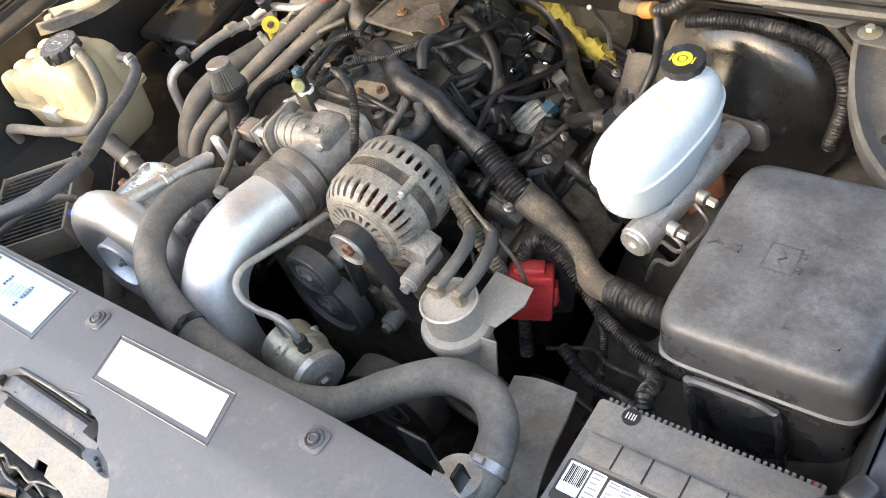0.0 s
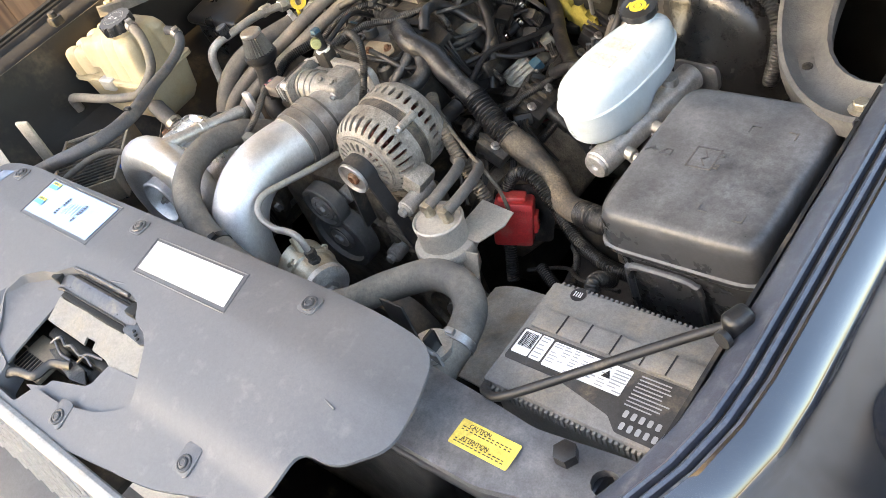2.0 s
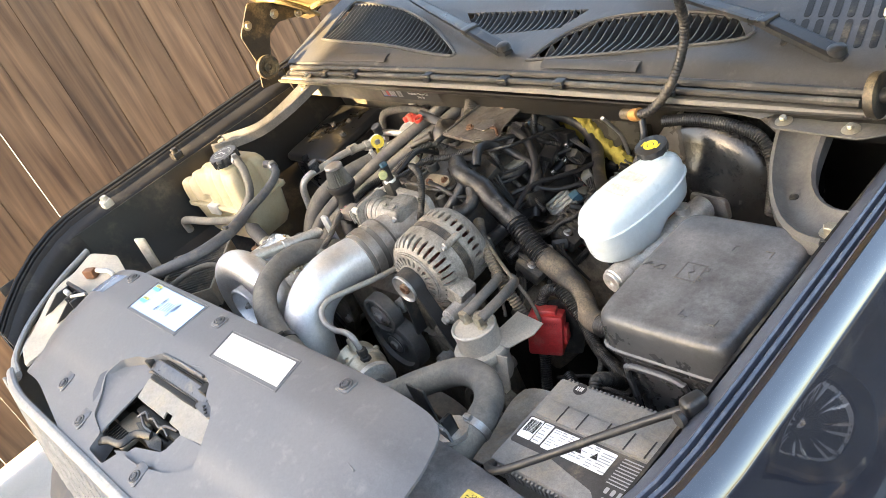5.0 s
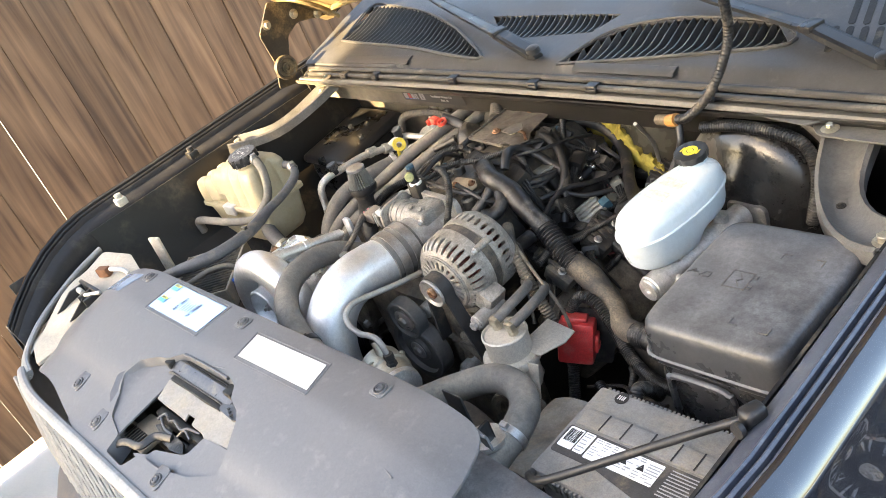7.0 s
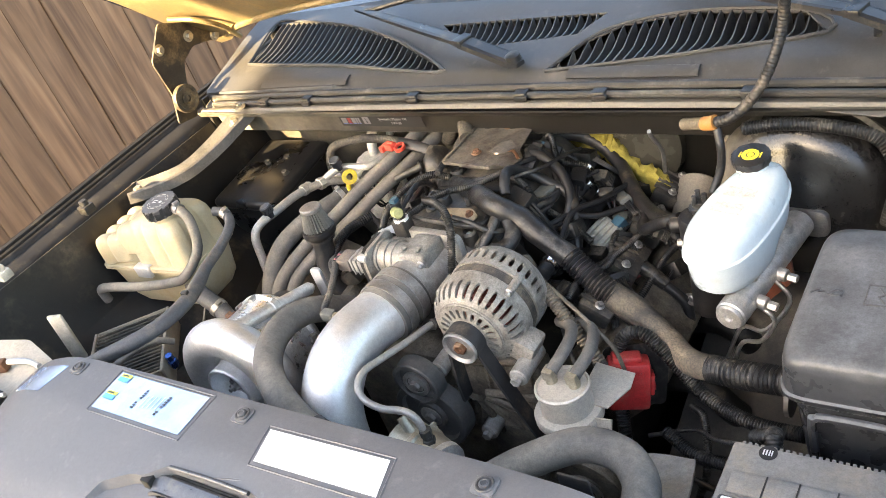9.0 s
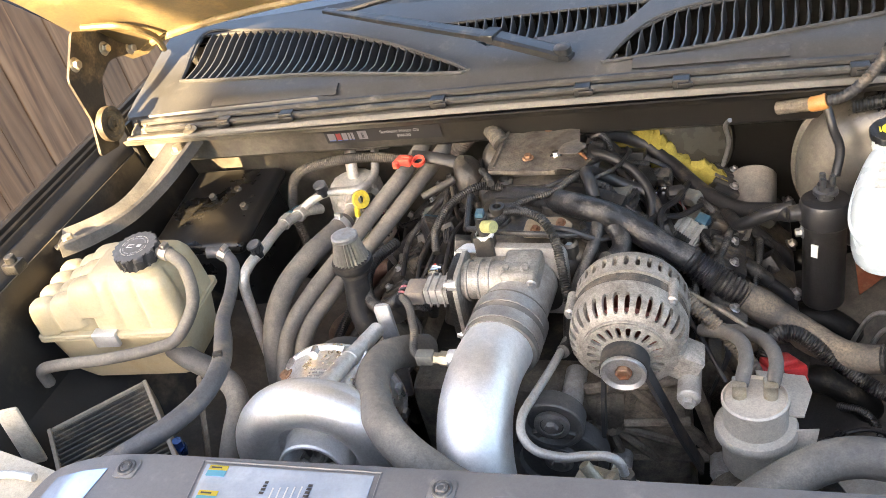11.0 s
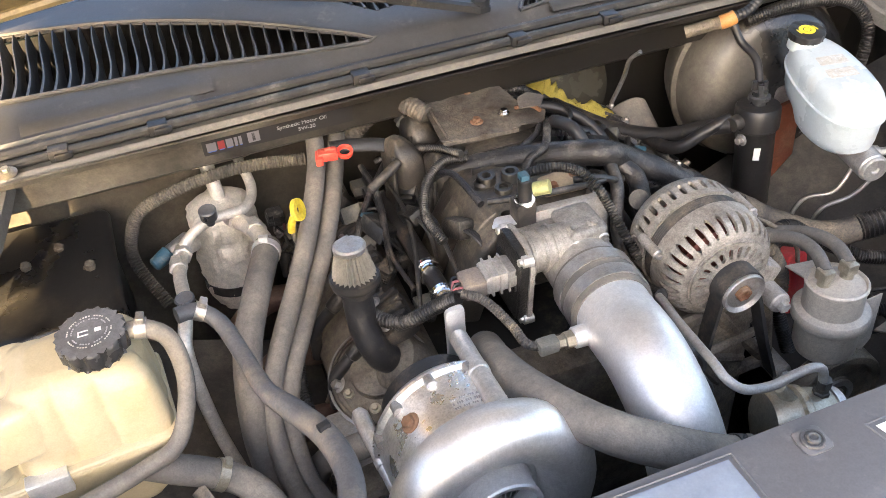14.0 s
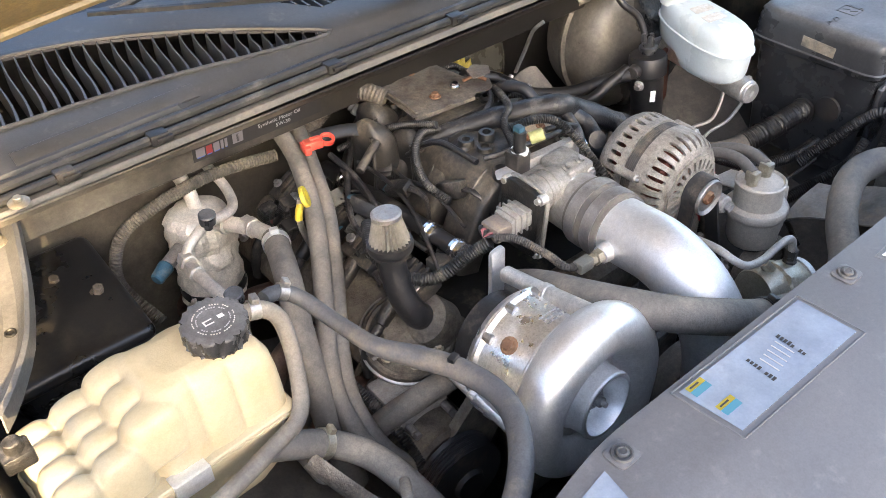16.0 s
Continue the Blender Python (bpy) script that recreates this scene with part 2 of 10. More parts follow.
    b.inputs["Coat Weight"].default_value = coat
    b.inputs["Coat Roughness"].default_value, b.inputs["Coat IOR"].default_value = coat_rough, coat_ior
    if bump:
        bp = nt.nodes.new("ShaderNodeBump")
        bp.inputs["Strength"].default_value, bp.inputs["Distance"].default_value = bump, 0.0012
        L.new(maths("ADD", fine.outputs[0], maths("MULTIPLY", speck.outputs[0], 1.4)), bp.inputs["Height"])
        L.new(bp.outputs[0], b.inputs["Normal"])
    return m


def plain(name, base, rough=0.5, metal=0.0):
    m = bpy.data.materials.new(name)
    m.use_nodes = True
    b = m.node_tree.nodes["Principled BSDF"]
    b.inputs["Base Color"].default_value = (*base, 1)
    b.inputs["Roughness"].default_value, b.inputs["Metallic"].default_value = rough, metal
    return m


COVER = surface("grey_moulded_plastic", (0.121, 0.122, 0.128), 0.42, scale=9, dust=0.14, dust_scale=40, bump=0.14, grain=1100, spread=0.05, fleck=0.10, dust_colour=(0.30, 0.29, 0.28))
BLACK = surface("black_plastic", (0.015, 0.015, 0.016), 0.42, scale=30, dust=0.30, dust_scale=16, up=0.8)
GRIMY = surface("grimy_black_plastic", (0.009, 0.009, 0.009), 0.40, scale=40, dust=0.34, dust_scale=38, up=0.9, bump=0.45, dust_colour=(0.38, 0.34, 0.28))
FUSEBOX = surface("weathered_black_plastic", (0.022, 0.023, 0.025), 0.26, scale=18, dust=0.95, dust_scale=10, up=0.96, bump=0.14, grain=700, speckle=0.4, dust_colour=(0.175, 0.178, 0.185))
BATTERY = surface("dusty_battery_plastic", (0.165, 0.163, 0.160), 0.45, scale=25, dust=0.55, dust_scale=14, up=0.6, bump=0.12)
RUBBER = surface("dusty_rubber", (0.100, 0.095, 0.088), 0.60, scale=24, dust=0.62, dust_scale=10, speckle=0.35, up=0.5, bump=0.3, dust_colour=(0.40, 0.35, 0.28))
RUBBER_DARK = surface("dark_rubber", (0.016, 0.016, 0.017), 0.42, scale=40, dust=0.24, dust_scale=24, up=0.5, bump=0.2)
RUBBERGREY = surface("grey_rubber", (0.072, 0.073, 0.078), 0.5, scale=20, speckle=0.4, dust=0.35, dust_scale=20, up=0.4, bump=0.2)
LOOMDUST = surface("dusty_taped_sleeve", (0.050, 0.046, 0.042), 0.65, scale=50, dust=0.72, dust_scale=18, up=0.4, bump=0.5, grain=200)
LOOM = surface("taped_loom", (0.012, 0.012, 0.013), 0.36, scale=60, dust=0.40, dust_scale=34, up=0.9, dust_colour=(0.33, 0.30, 0.26), bump=0.5, grain=160)
ALU = surface("brushed_aluminium", (0.82, 0.82, 0.82), 0.46, 0.82, fleck=0.12, scale=14, dust=0.34, dust_scale=8, bump=0.05, grain=900, spread=0.03, second=(0.66, 0.67, 0.69), dust_colour=(0.62, 0.58, 0.52))
POLISHED = surface("polished_aluminium", (0.84, 0.84, 0.84), 0.40, 0.82, fleck=0.12, scale=16, dust=0.30, dust_scale=10, bump=0.06, grain=700, second=(0.74, 0.74, 0.74), dust_colour=(0.60, 0.56, 0.50))
CAST = surface("cast_aluminium", (0.44, 0.43, 0.41), 0.5, 0.5, scale=50, dust=0.62, dust_scale=34, bump=0.5, grain=260, second=(0.30, 0.29, 0.27), dust_colour=(0.34, 0.30, 0.25))
GREYPAINT = surface("champagne_silver_paint", (0.52, 0.475, 0.405), 0.42, 0.22, scale=30, dust=0.40, dust_scale=16, up=0.3, bump=0.15, second=(0.50, 0.46, 0.40), dust_colour=(0.46, 0.40, 0.32))
STEEL = surface("dull_steel", (0.36, 0.35, 0.34), 0.42, 0.85, scale=50, dust=0.35, dust_scale=30, bump=0.2)
CHROME = surface("bright_steel", (0.75, 0.75, 0.76), 0.16, 1.0, scale=50, dust=0.12, dust_scale=30, bump=0.05)
ZINC = surface("yellowed_zinc_steel", (0.38, 0.35, 0.28), 0.40, 0.8, scale=40, dust=0.35, dust_scale=25, bump=0.2)
RUST = surface("rusty_steel", (0.16, 0.07, 0.035), 0.75, 0.2, scale=60, dust=0.4, dust_scale=30, bump=0.4)
REDDISH = surface("red_brown_primer", (0.15, 0.045, 0.025), 0.6, scale=40, dust=0.35, dust_scale=25, bump=0.3)
BODY = surface("dusty_dark_body_paint", (0.050, 0.055, 0.066), 0.34, scale=12, dust=0.60, dust_scale=14, up=0.7, bump=0.05, coat=0.5, dust_colour=(0.30, 0.28, 0.25))
GLOSS = surface("glossy_black_paint", (0.008, 0.010, 0.016), 0.12, scale=10, dust=0.05, dust_scale=20, bump=0.0, coat=1.0, coat_rough=0.015, coat_ior=2.0, fleck=0)
SEAL = plain("matt_black_seal", (0.008, 0.008, 0.009), 0.8)
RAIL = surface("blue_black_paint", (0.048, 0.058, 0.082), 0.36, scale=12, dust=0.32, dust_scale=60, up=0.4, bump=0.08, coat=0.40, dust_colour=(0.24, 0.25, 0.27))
# Darker copy of the rail paint, holding the hood's shade on the left.
RAIL_SHADED = surface("shaded_rail_paint", (0.010, 0.010, 0.011), 0.62, scale=16, dust=0.22, dust_scale=18, up=0.5, bump=0.12, dust_colour=(0.16, 0.14, 0.11))
# Pale dust at left only; the dark remainder holds the cowl's shade.
FIREWALL = surface("dusty_shaded_steel", (0.017, 0.016, 0.014), 0.40, scale=7, dust=0.80, dust_scale=6, bump=0.15, second=(0.011, 0.010, 0.009), speckle=0.4, side=(-0.42, -0.10), dust_colour=(0.25, 0.225, 0.18))
FLANGE = surface("dusty_flange_steel", (0.07, 0.067, 0.060), 0.45, scale=20, dust=0.55, dust_scale=14, bump=0.2, dust_colour=(0.20, 0.18, 0.15))
INNER = surface("inner_wing_plastic", (0.008, 0.008, 0.008), 0.5, scale=12, dust=0.30, dust_scale=9, up=0.75, bump=0.2)
TANK = surface("yellowed_translucent_plastic", (0.44, 0.37, 0.235), 0.42, fleck=0.08, scale=9, second=(0.50, 0.44, 0.305), dust=0.36, dust_scale=22, bump=0.14, grain=500, dust_colour=(0.42, 0.31, 0.16))
RESERVOIR = surface("white_translucent_plastic", (0.50, 0.575, 0.61), 0.32, fleck=0.06, scale=12, second=(0.56, 0.62, 0.635), dust=0.14, dust_scale=14, bump=0.05, dust_colour=(0.45, 0.40, 0.31))
RED = surface("red_plastic", (0.42, 0.028, 0.028), 0.42, scale=30, dust=0.30, dust_scale=30, bump=0.12, dust_colour=(0.42, 0.25, 0.2))
REDCLIP = surface("orange_red_plastic", (0.60, 0.06, 0.04), 0.4, scale=30, dust=0.3, bump=0.05)
YELLOW = surface("yellow_plastic", (0.60, 0.45, 0.03), 0.45, scale=30, dust=0.35, bump=0.08)
FOAM = surface("yellow_fibre_padding", (0.33, 0.265, 0.05), 0.95, scale=60, dust=0.5, dust_scale=30, bump=1.0, grain=120, dust_colour=(0.26, 0.20, 0.05))
WHITE = surface("white_label", (0.76, 0.76, 0.75), 0.45, scale=30, dust=0.16, bump=0.0, fleck=0.03)
# Silver foil; the blue of the reflected sky is mixed into its base.
SKYTINT_LABEL = surface("glossy_foil_label", (0.48, 0.60, 0.80), 0.16, 0.65, scale=30, dust=0.05, bump=0.0, fleck=0.05)
FOILYELLOW = plain("yellow_foil_print", (0.72, 0.62, 0.12), 0.17, 0.6)
FAINTINK = plain("faded_print", (0.62, 0.62, 0.62), 0.6)
FOILCYAN = plain("cyan_foil_print", (0.16, 0.50, 0.70), 0.17, 0.6)
INK = plain("black_ink", (0.02, 0.02, 0.022), 0.5)
GREYINK = plain("grey_ink", (0.35, 0.36, 0.37), 0.5)
PALEINK = plain("pale_print", (0.62, 0.62, 0.62), 0.5)
DULLRED = plain("dull_red_print", (0.24, 0.03, 0.03), 0.5)
DULLINK = plain("dull_grey_print", (0.17, 0.17, 0.19), 0.5)
BLUEINK = plain("blue_print", (0.05, 0.12, 0.45), 0.5)
YELLOWINK = plain("yellow_print", (0.85, 0.65, 0.05), 0.45)
COPPER = surface("copper_winding", (0.13, 0.035, 0.025), 0.4, 0.4, scale=50, dust=0.2, bump=0.1)
CONCRETE = surface("concrete", (0.42, 0.40, 0.37), 0.85, scale=3, dust=0.3, dust_scale=2, bump=0.4, grain=120)
WOOD = surface("fence_wood", (0.165, 0.102, 0.062), 0.8, scale=8, bump=0.4, grain=200, second=(0.10, 0.060, 0.036))
STUCCO = surface("wall_render", (0.55, 0.52, 0.47), 0.9, scale=4, bump=0.4, grain=90)
# Near-black, to put the deep shade of gaps and hollows into the colour.
DARKVOID = surface("void_dark_metal", (0.008, 0.008, 0.007), 0.55, 0.2, scale=30, dust=0.22, dust_scale=16, up=0.7, bump=0.3)
BLUEPLUG = surface("faded_blue_connector", (0.02, 0.075, 0.115), 0.5, scale=60, dust=0.4, dust_scale=40, bump=0.1)
TEAL = surface("faded_grey_connector", (0.115, 0.117, 0.105), 0.55, scale=60, dust=0.4, dust_scale=40, bump=0.2)

# ---- ground, fence, unseen wall that blocks the sun ----
def make_ground():
    bm = bmesh.new()
    n = 24
    g = [[bm.verts.new((-60 + 120 * i / n, -60 + 120 * j / n, 0.004 * noise.noise(Vector((i, j, 0))))) for j in range(n + 1)] for i in range(n + 1)]
    for i in range(n):
        for j in range(n):
            bm.faces.new((g[i][j], g[i + 1][j], g[i + 1][j + 1], g[i][j + 1]))
    single("ground", bm, CONCRETE, "pale concrete driveway slab under the truck", "ground", kind="structure")


make_ground()


def make_sun_block():
    """A plain unseen wall added behind the camera to block the sun; its corner lets the low sun past on one side."""
    bm = bmesh.new()
    box(bm, (-2.475, -7.2, 0), (16, -6.0, 4.3))
    single("wall_house", bm, STUCCO, "plain unseen wall added to keep the sun off the engine bay", "wall", kind="structure")


make_sun_block()

# ---- truck body ----
truck = thing("pickup_truck", (0, 0.4, 0), "dark blue pickup truck front end with its hood raised", "truck")


def fender_shift(y):
    k = max(0.0, (0.10 - y) / 0.4)
    return -0.28 * k * k, -0.10 * k * k + 0.02 * max(0.0, y - 0.2)


def fender_profile(y):
    """Section of the right-hand wing's inner rail and gutter at a station along the truck."""
    dx, dz = fender_shift(y)
    pts = [(0.768, 0.985), (0.776, 1.040), (0.780, 1.064), (0.787, 1.073), (0.807, 1.083), (0.811, 1.092), (0.8135, 1.094), (0.816, 1.092), (0.817, 1.083), (0.822, 1.083), (0.8235, 1.095), (0.8265, 1.098), (0.8295, 1.096), (0.8305, 1.087), (0.8355, 1.087), (0.837, 1.100), (0.841, 1.103)]
    return [(x + dx, y, z + dz) for x, z in pts]


def outer_profile(y):
    """Section of the wing's glossy outer side, with its shoulder, side and flared arch."""
    dx, dz = fender_shift(y)
    pts = [(0.841, 1.103), (0.847, 1.1025), (0.856, 1.0995), (0.865, 1.094), (0.872, 1.086), (0.8755, 1.079), (0.880, 1.066), (0.887, 1.048), (0.898, 1.022), (0.909, 0.999), (0.923, 0.972), (0.938, 0.946), (0.954, 0.922), (0.968, 0.905), (0.982, 0.880), (0.992, 0.845), (0.999, 0.805), (1.002, 0.780), (0.994, 0.772)]
    return [(x + dx, y, z + dz) for x, z in pts]


STATIONS = [-0.22, -0.18, -0.12, -0.06, 0.0, 0.05, 0.1, 0.2, 0.4, 0.6, 0.8, 1.0, 1.3]


def make_fender(side, name):
    def put(profile, stations=STATIONS):
        bm = bmesh.new()
        loft(bm, [[Vector((side * x, yy, z)) for x, yy, z in profile(y)] for y in stations], closed=False)
        return solid(bm, 0.002)

    # the left rail has its shade in the paint colour
    f = part("fender", put(fender_profile), RAIL if side > 0 else RAIL_SHADED, truck, "dark blue painted fender rail" if side > 0 else "dusty fender rail with shade put into its black")
    part("outer_skin", put(outer_profile), GLOSS, f, "glossy black-blue outer skin")
    # seal strip in the gutter
    for k in (8, 13):
        bm = bmesh.new()
        sweep(bm, [(side * (fender_profile(y)[k][0] + 0.0026), y, fender_profile(y)[k][2] + 0.001) for y in STATIONS], 0.0026, 8, 0.02)
        part("rubber_seal", bm, SEAL, f, "black rubber weatherstrip")
    # inner wing, down to the chassis
    bm = bmesh.new()
    rows = []
    for y in [-0.16, 0.0, 0.15, 0.3, 0.45, 0.6, 0.75, 0.86]:
        arch = 0.10 * math.exp(-((y - 0.45) / 0.28) ** 2)
        rows.append([Vector((side * x, y, z)) for x, z in ((0.778, 1.066), (0.768, 0.99), (0.750 - 0.05 * arch, 0.90), (0.66 - arch * 0.5, 0.78 + arch * 0.4), (0.60 - arch, 0.66), (0.50, 0.50), (0.46, 0.30))])
    loft(bm, rows, closed=False)
    part("inner_wing", solid(bm, 0.004), INNER, f, "dusty black inner wheelhouse liner")
    return f


fender_right = make_fender(1, "right")
fender_left = make_fender(-1, "left")


TIEDUST = surface("dusty_grey_paint", (0.115, 0.120, 0.130), 0.5, scale=10, dust=0.6, dust_scale=14, bump=0.15, dust_colour=(0.30, 0.30, 0.305), second=(0.085, 0.088, 0.095))


def make_radiator_support():
    # shaped front tie bar with its end panels
    h = lambda x, y: 0.985 - 0.02 * max(0, abs(x) - 0.60) / 0.15 + 0.004 * math.cos(y * 60)
    for s in (1, -1):
        o = rounded([(s * 0.44, -0.06), (s * 0.60, -0.062), (s * 0.77, -0.01), (s * 0.77, 0.045), (s * 0.715, 0.040), (s * 0.62, 0.020), (s * 0.53, 0.030), (s * 0.44, 0.038)], 0.012)
        hole = [(s * 0.712 + 0.015 * math.cos(a), 0.004 + 0.015 * math.sin(a)) for a in np.linspace(0, 2 * math.pi, 15)[:-1]]
        part("tie_panel", sheet(o, h, 0.012, [hole], 0.02), TIEDUST, support, "dusty blue-grey painted steel tie panel")
    bm = bmesh.new()
    box(bm, (-0.70, -0.05, 0.90), (0.70, 0.03, 0.955), 0.008)
    part("tie_bar", bm, BODY, support, "dusty black cross bar")
    bm = bmesh.new()
    hexbolt(bm, (0.67, 0.006, 0.985), (0, 0, 1), 0.013, 0.014, False)
    part("plug", bm, BLACK, support, "black hexagonal rubber bumper")


support = thing("radiator_support", (0, 0, 0.9), "dusty dark steel radiator support panel", "panel")
make_radiator_support()


def make_radiator():
    bm = bmesh.new()
    box(bm, (-0.42, 0.0, 0.40), (0.42, 0.045, 0.965), 0.006)
    r = single("radiator", bm, BLACK, "black-tanked radiator behind the front cover", "radiator")


make_radiator()


def make_firewall():
    # upper face, with a recess below it
    bm = bmesh.new()
    prof = [(0.668, 1.106), (0.672, 1.098), (0.700, 1.094), (0.712, 1.086), (0.720, 1.035), (0.745, 1.018), (0.800, 1.010), (0.815, 0.985), (0.82, 0.80), (0.84, 0.60), (0.88, 0.35)]
    rows = []
    for x in np.linspace(-0.76, 0.78, 40):
        rows.append([Vector((x, y + 0.006 * noise.noise(Vector((x * 6, y * 5, z * 6))) * (1.0 if z < 1.0 else 0.2), z)) for y, z in prof])
    loft(bm, rows, closed=False)
    w = single("wall_firewall", solid(bm, 0.003), FIREWALL, "steel bulkhead, dusty beige at left, cowl shade in its dark colour", "bulkhead", kind="structure")
    return w


firewall = make_firewall()


SEALDUST = surface("dusty_seal_rubber", (0.018, 0.018, 0.018), 0.45, scale=30, dust=0.32, dust_scale=20, up=0.9, bump=0.2, dust_colour=(0.32, 0.30, 0.26))


def make_cowl():
    top = thing("cowl", (0, 0.72, 1.10), "black plastic windscreen cowl with slotted air grilles", "cowl panel")
    # steel flange with its double rubber seal
    bm = bmesh.new()
    loft(bm, [[Vector((x, y, z + 0.010 * (1 - (x / 0.78) ** 2))) for y, z in ((0.675, 1.097), (0.676, 1.102), (0.679, 1.105), (0.686, 1.106), (0.692, 1.103), (0.698, 1.108), (0.722, 1.114))] for x in np.linspace(-0.76, 0.76, 21)], closed=False)
    part("flange", solid(bm, 0.002), FLANGE, top, "dusty steel flange")
    bm = bmesh.new()
    sweep(bm, [(x, 0.690, 1.112 + 0.010 * (1 - (x / 0.78) ** 2)) for x in np.linspace(-0.72, 0.72, 17)], 0.0065, 10, 0.02)
    sweep(bm, [(x, 0.706, 1.118 + 0.010 * (1 - (x / 0.78) ** 2)) for x in np.linspace(-0.74, 0.74, 17)], 0.0075, 10, 0.02)
    part("seal", bm, SEALDUST, top, "dusty rubber hood seal")

    def h(x, y):
        bow = 0.012 * (1 - (x / 0.78) ** 2)
        return bow + float(np.interp(y, [0.712, 0.720, 0.738, 0.775, 0.79, 0.90, 0.97], [1.100, 1.124, 1.128, 1.140, 1.142, 1.172, 1.185]))

    def grille_out(s):
        if s < 0:
            return [(-0.695, 0.800), (-0.60, 0.790), (-0.40, 0.772), (-0.25, 0.752), (-0.145, 0.742), (-0.155, 0.760), (-0.30, 0.838), (-0.45, 0.892), (-0.60, 0.922), (-0.70, 0.928)]
        return [(0.075, 0.735), (0.20, 0.748), (0.35, 0.768), (0.50, 0.800), (0.46, 0.845), (0.30, 0.858), (0.18, 0.838), (0.12, 0.800)]

    holes = [grille_out(-1), grille_out(1)]
    mid = [(-0.115, 0.80), (0.10, 0.82), (0.14, 0.868), (-0.20, 0.868)]
    o = [(-0.78, 0.712), (0.78, 0.712), (0.78, 0.965), (-0.78, 0.965)]
    part("panel", sheet(o, h, 0.004, [*holes, mid], 0.018), COWLMAT, top, "dusty black plastic panel")
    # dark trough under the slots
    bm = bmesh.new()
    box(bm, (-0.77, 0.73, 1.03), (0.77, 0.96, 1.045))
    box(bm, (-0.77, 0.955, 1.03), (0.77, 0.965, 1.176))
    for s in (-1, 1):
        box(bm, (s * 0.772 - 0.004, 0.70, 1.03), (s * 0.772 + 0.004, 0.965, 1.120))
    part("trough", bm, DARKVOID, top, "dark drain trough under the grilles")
    # raised lips round the grilles
    bm = bmesh.new()
    for loop in holes:
        pts = [(x, y, h(x, y) + 0.002) for x, y in loop]
        sweep(bm, pts + [pts[0]], 0.0035, 6, 0.015)
    part("grille_lip", bm, COWLMAT, top)
    return top, h, holes, mid


COWLMAT = surface("cowl_plastic", (0.040, 0.041, 0.043), 0.40, scale=16, fleck=0.15, dust=0.10, dust_scale=40, up=0.4, bump=0.14, grain=900, dust_colour=(0.22, 0.21, 0.19))
cowl, cowl_h, grilles, mid_grille = make_cowl()


def span(loop, x):
    """Where a line of constant x enters and leaves an outline."""
    ys = [y0 + (y1 - y0) * (x - x0) / (x1 - x0) for (x0, y0), (x1, y1) in zip(loop, [*loop[1:], loop[0]]) if (x0 - x) * (x1 - x) < 0]
    return (min(ys), max(ys)) if len(ys) >= 2 else None


def make_slats():
    for loop, x0, x1, lean, pitch, deep in ((grilles[0], -0.688, -0.15, 0.0022, 0.0170, 0.034), (grilles[1], 0.085, 0.495, 0.0022, 0.0170, 0.034), (mid_grille, -0.19, 0.135, 0.0, 0.0155, 0.026)):
        for x in np.arange(x0, x1, pitch):
            s = span(loop, x)
            if not s or s[1] - s[0] < 0.012:
                continue
            bm = bmesh.new()
            n, rows = 9, []
            for i in range(n + 1):
                t = i / n
                y = s[0] - 0.001 + (s[1] - s[0] + 0.002) * t
                bend = lean * math.sin(2 * math.pi * (t - 0.08)) + (0.012 * t if lean else 0.0)
                z = cowl_h(x, y) + 0.0015 - 0.006 * math.sin(math.pi * t)
                w = 0.0013 + 0.0024 * (1 - t) ** 2
                rows.append([Vector((x + bend + dx, y, z + dz)) for dx, dz in ((-w * 0.55, 0), (w * 0.55, 0), (w + 0.0022, -deep), (-w - 0.0002, -deep))])
            loft(bm, rows)
            part("slat", bm, COWLMAT, cowl, smooth=0)


make_slats()


def make_windscreen():
    w = thing("windscreen", (0, 1.0, 1.18), "sloped dark tinted windscreen reflecting the sky", "windscreen")
    bm = bmesh.new()
    rows = []
    for i in range(9):
        t = i / 8
        rows.append([Vector((x, 0.945 + 0.75 * t - 0.10 * (x / 0.75) ** 2 * -0.0, 1.182 + 0.52 * t - 0.03 * (x / 0.75) ** 2)) for x in np.linspace(-0.74, 0.74, 17)])
    loft(bm, rows, closed=False)
    part("pane", solid(bm, 0.005), GLASS, w, "dark tinted glass pane")
    bm = bmesh.new()
    loft(bm, [[Vector((x, y, z - 0.03 * (x / 0.75) ** 2)) for y, z in ((0.93, 1.19), (0.945, 1.196), (0.965, 1.205), (0.962, 1.199))] for x in np.linspace(-0.74, 0.74, 17)], closed=False)
    part("edge_moulding", solid(bm, 0.003), BLACK, w, "black rubber edge moulding")


GLASS = surface("tinted_glass", (0.012, 0.018, 0.020), 0.10, scale=6, bump=0.0, coat=1.0, coat_rough=0.01, coat_ior=2.2, fleck=0)
make_windscreen()


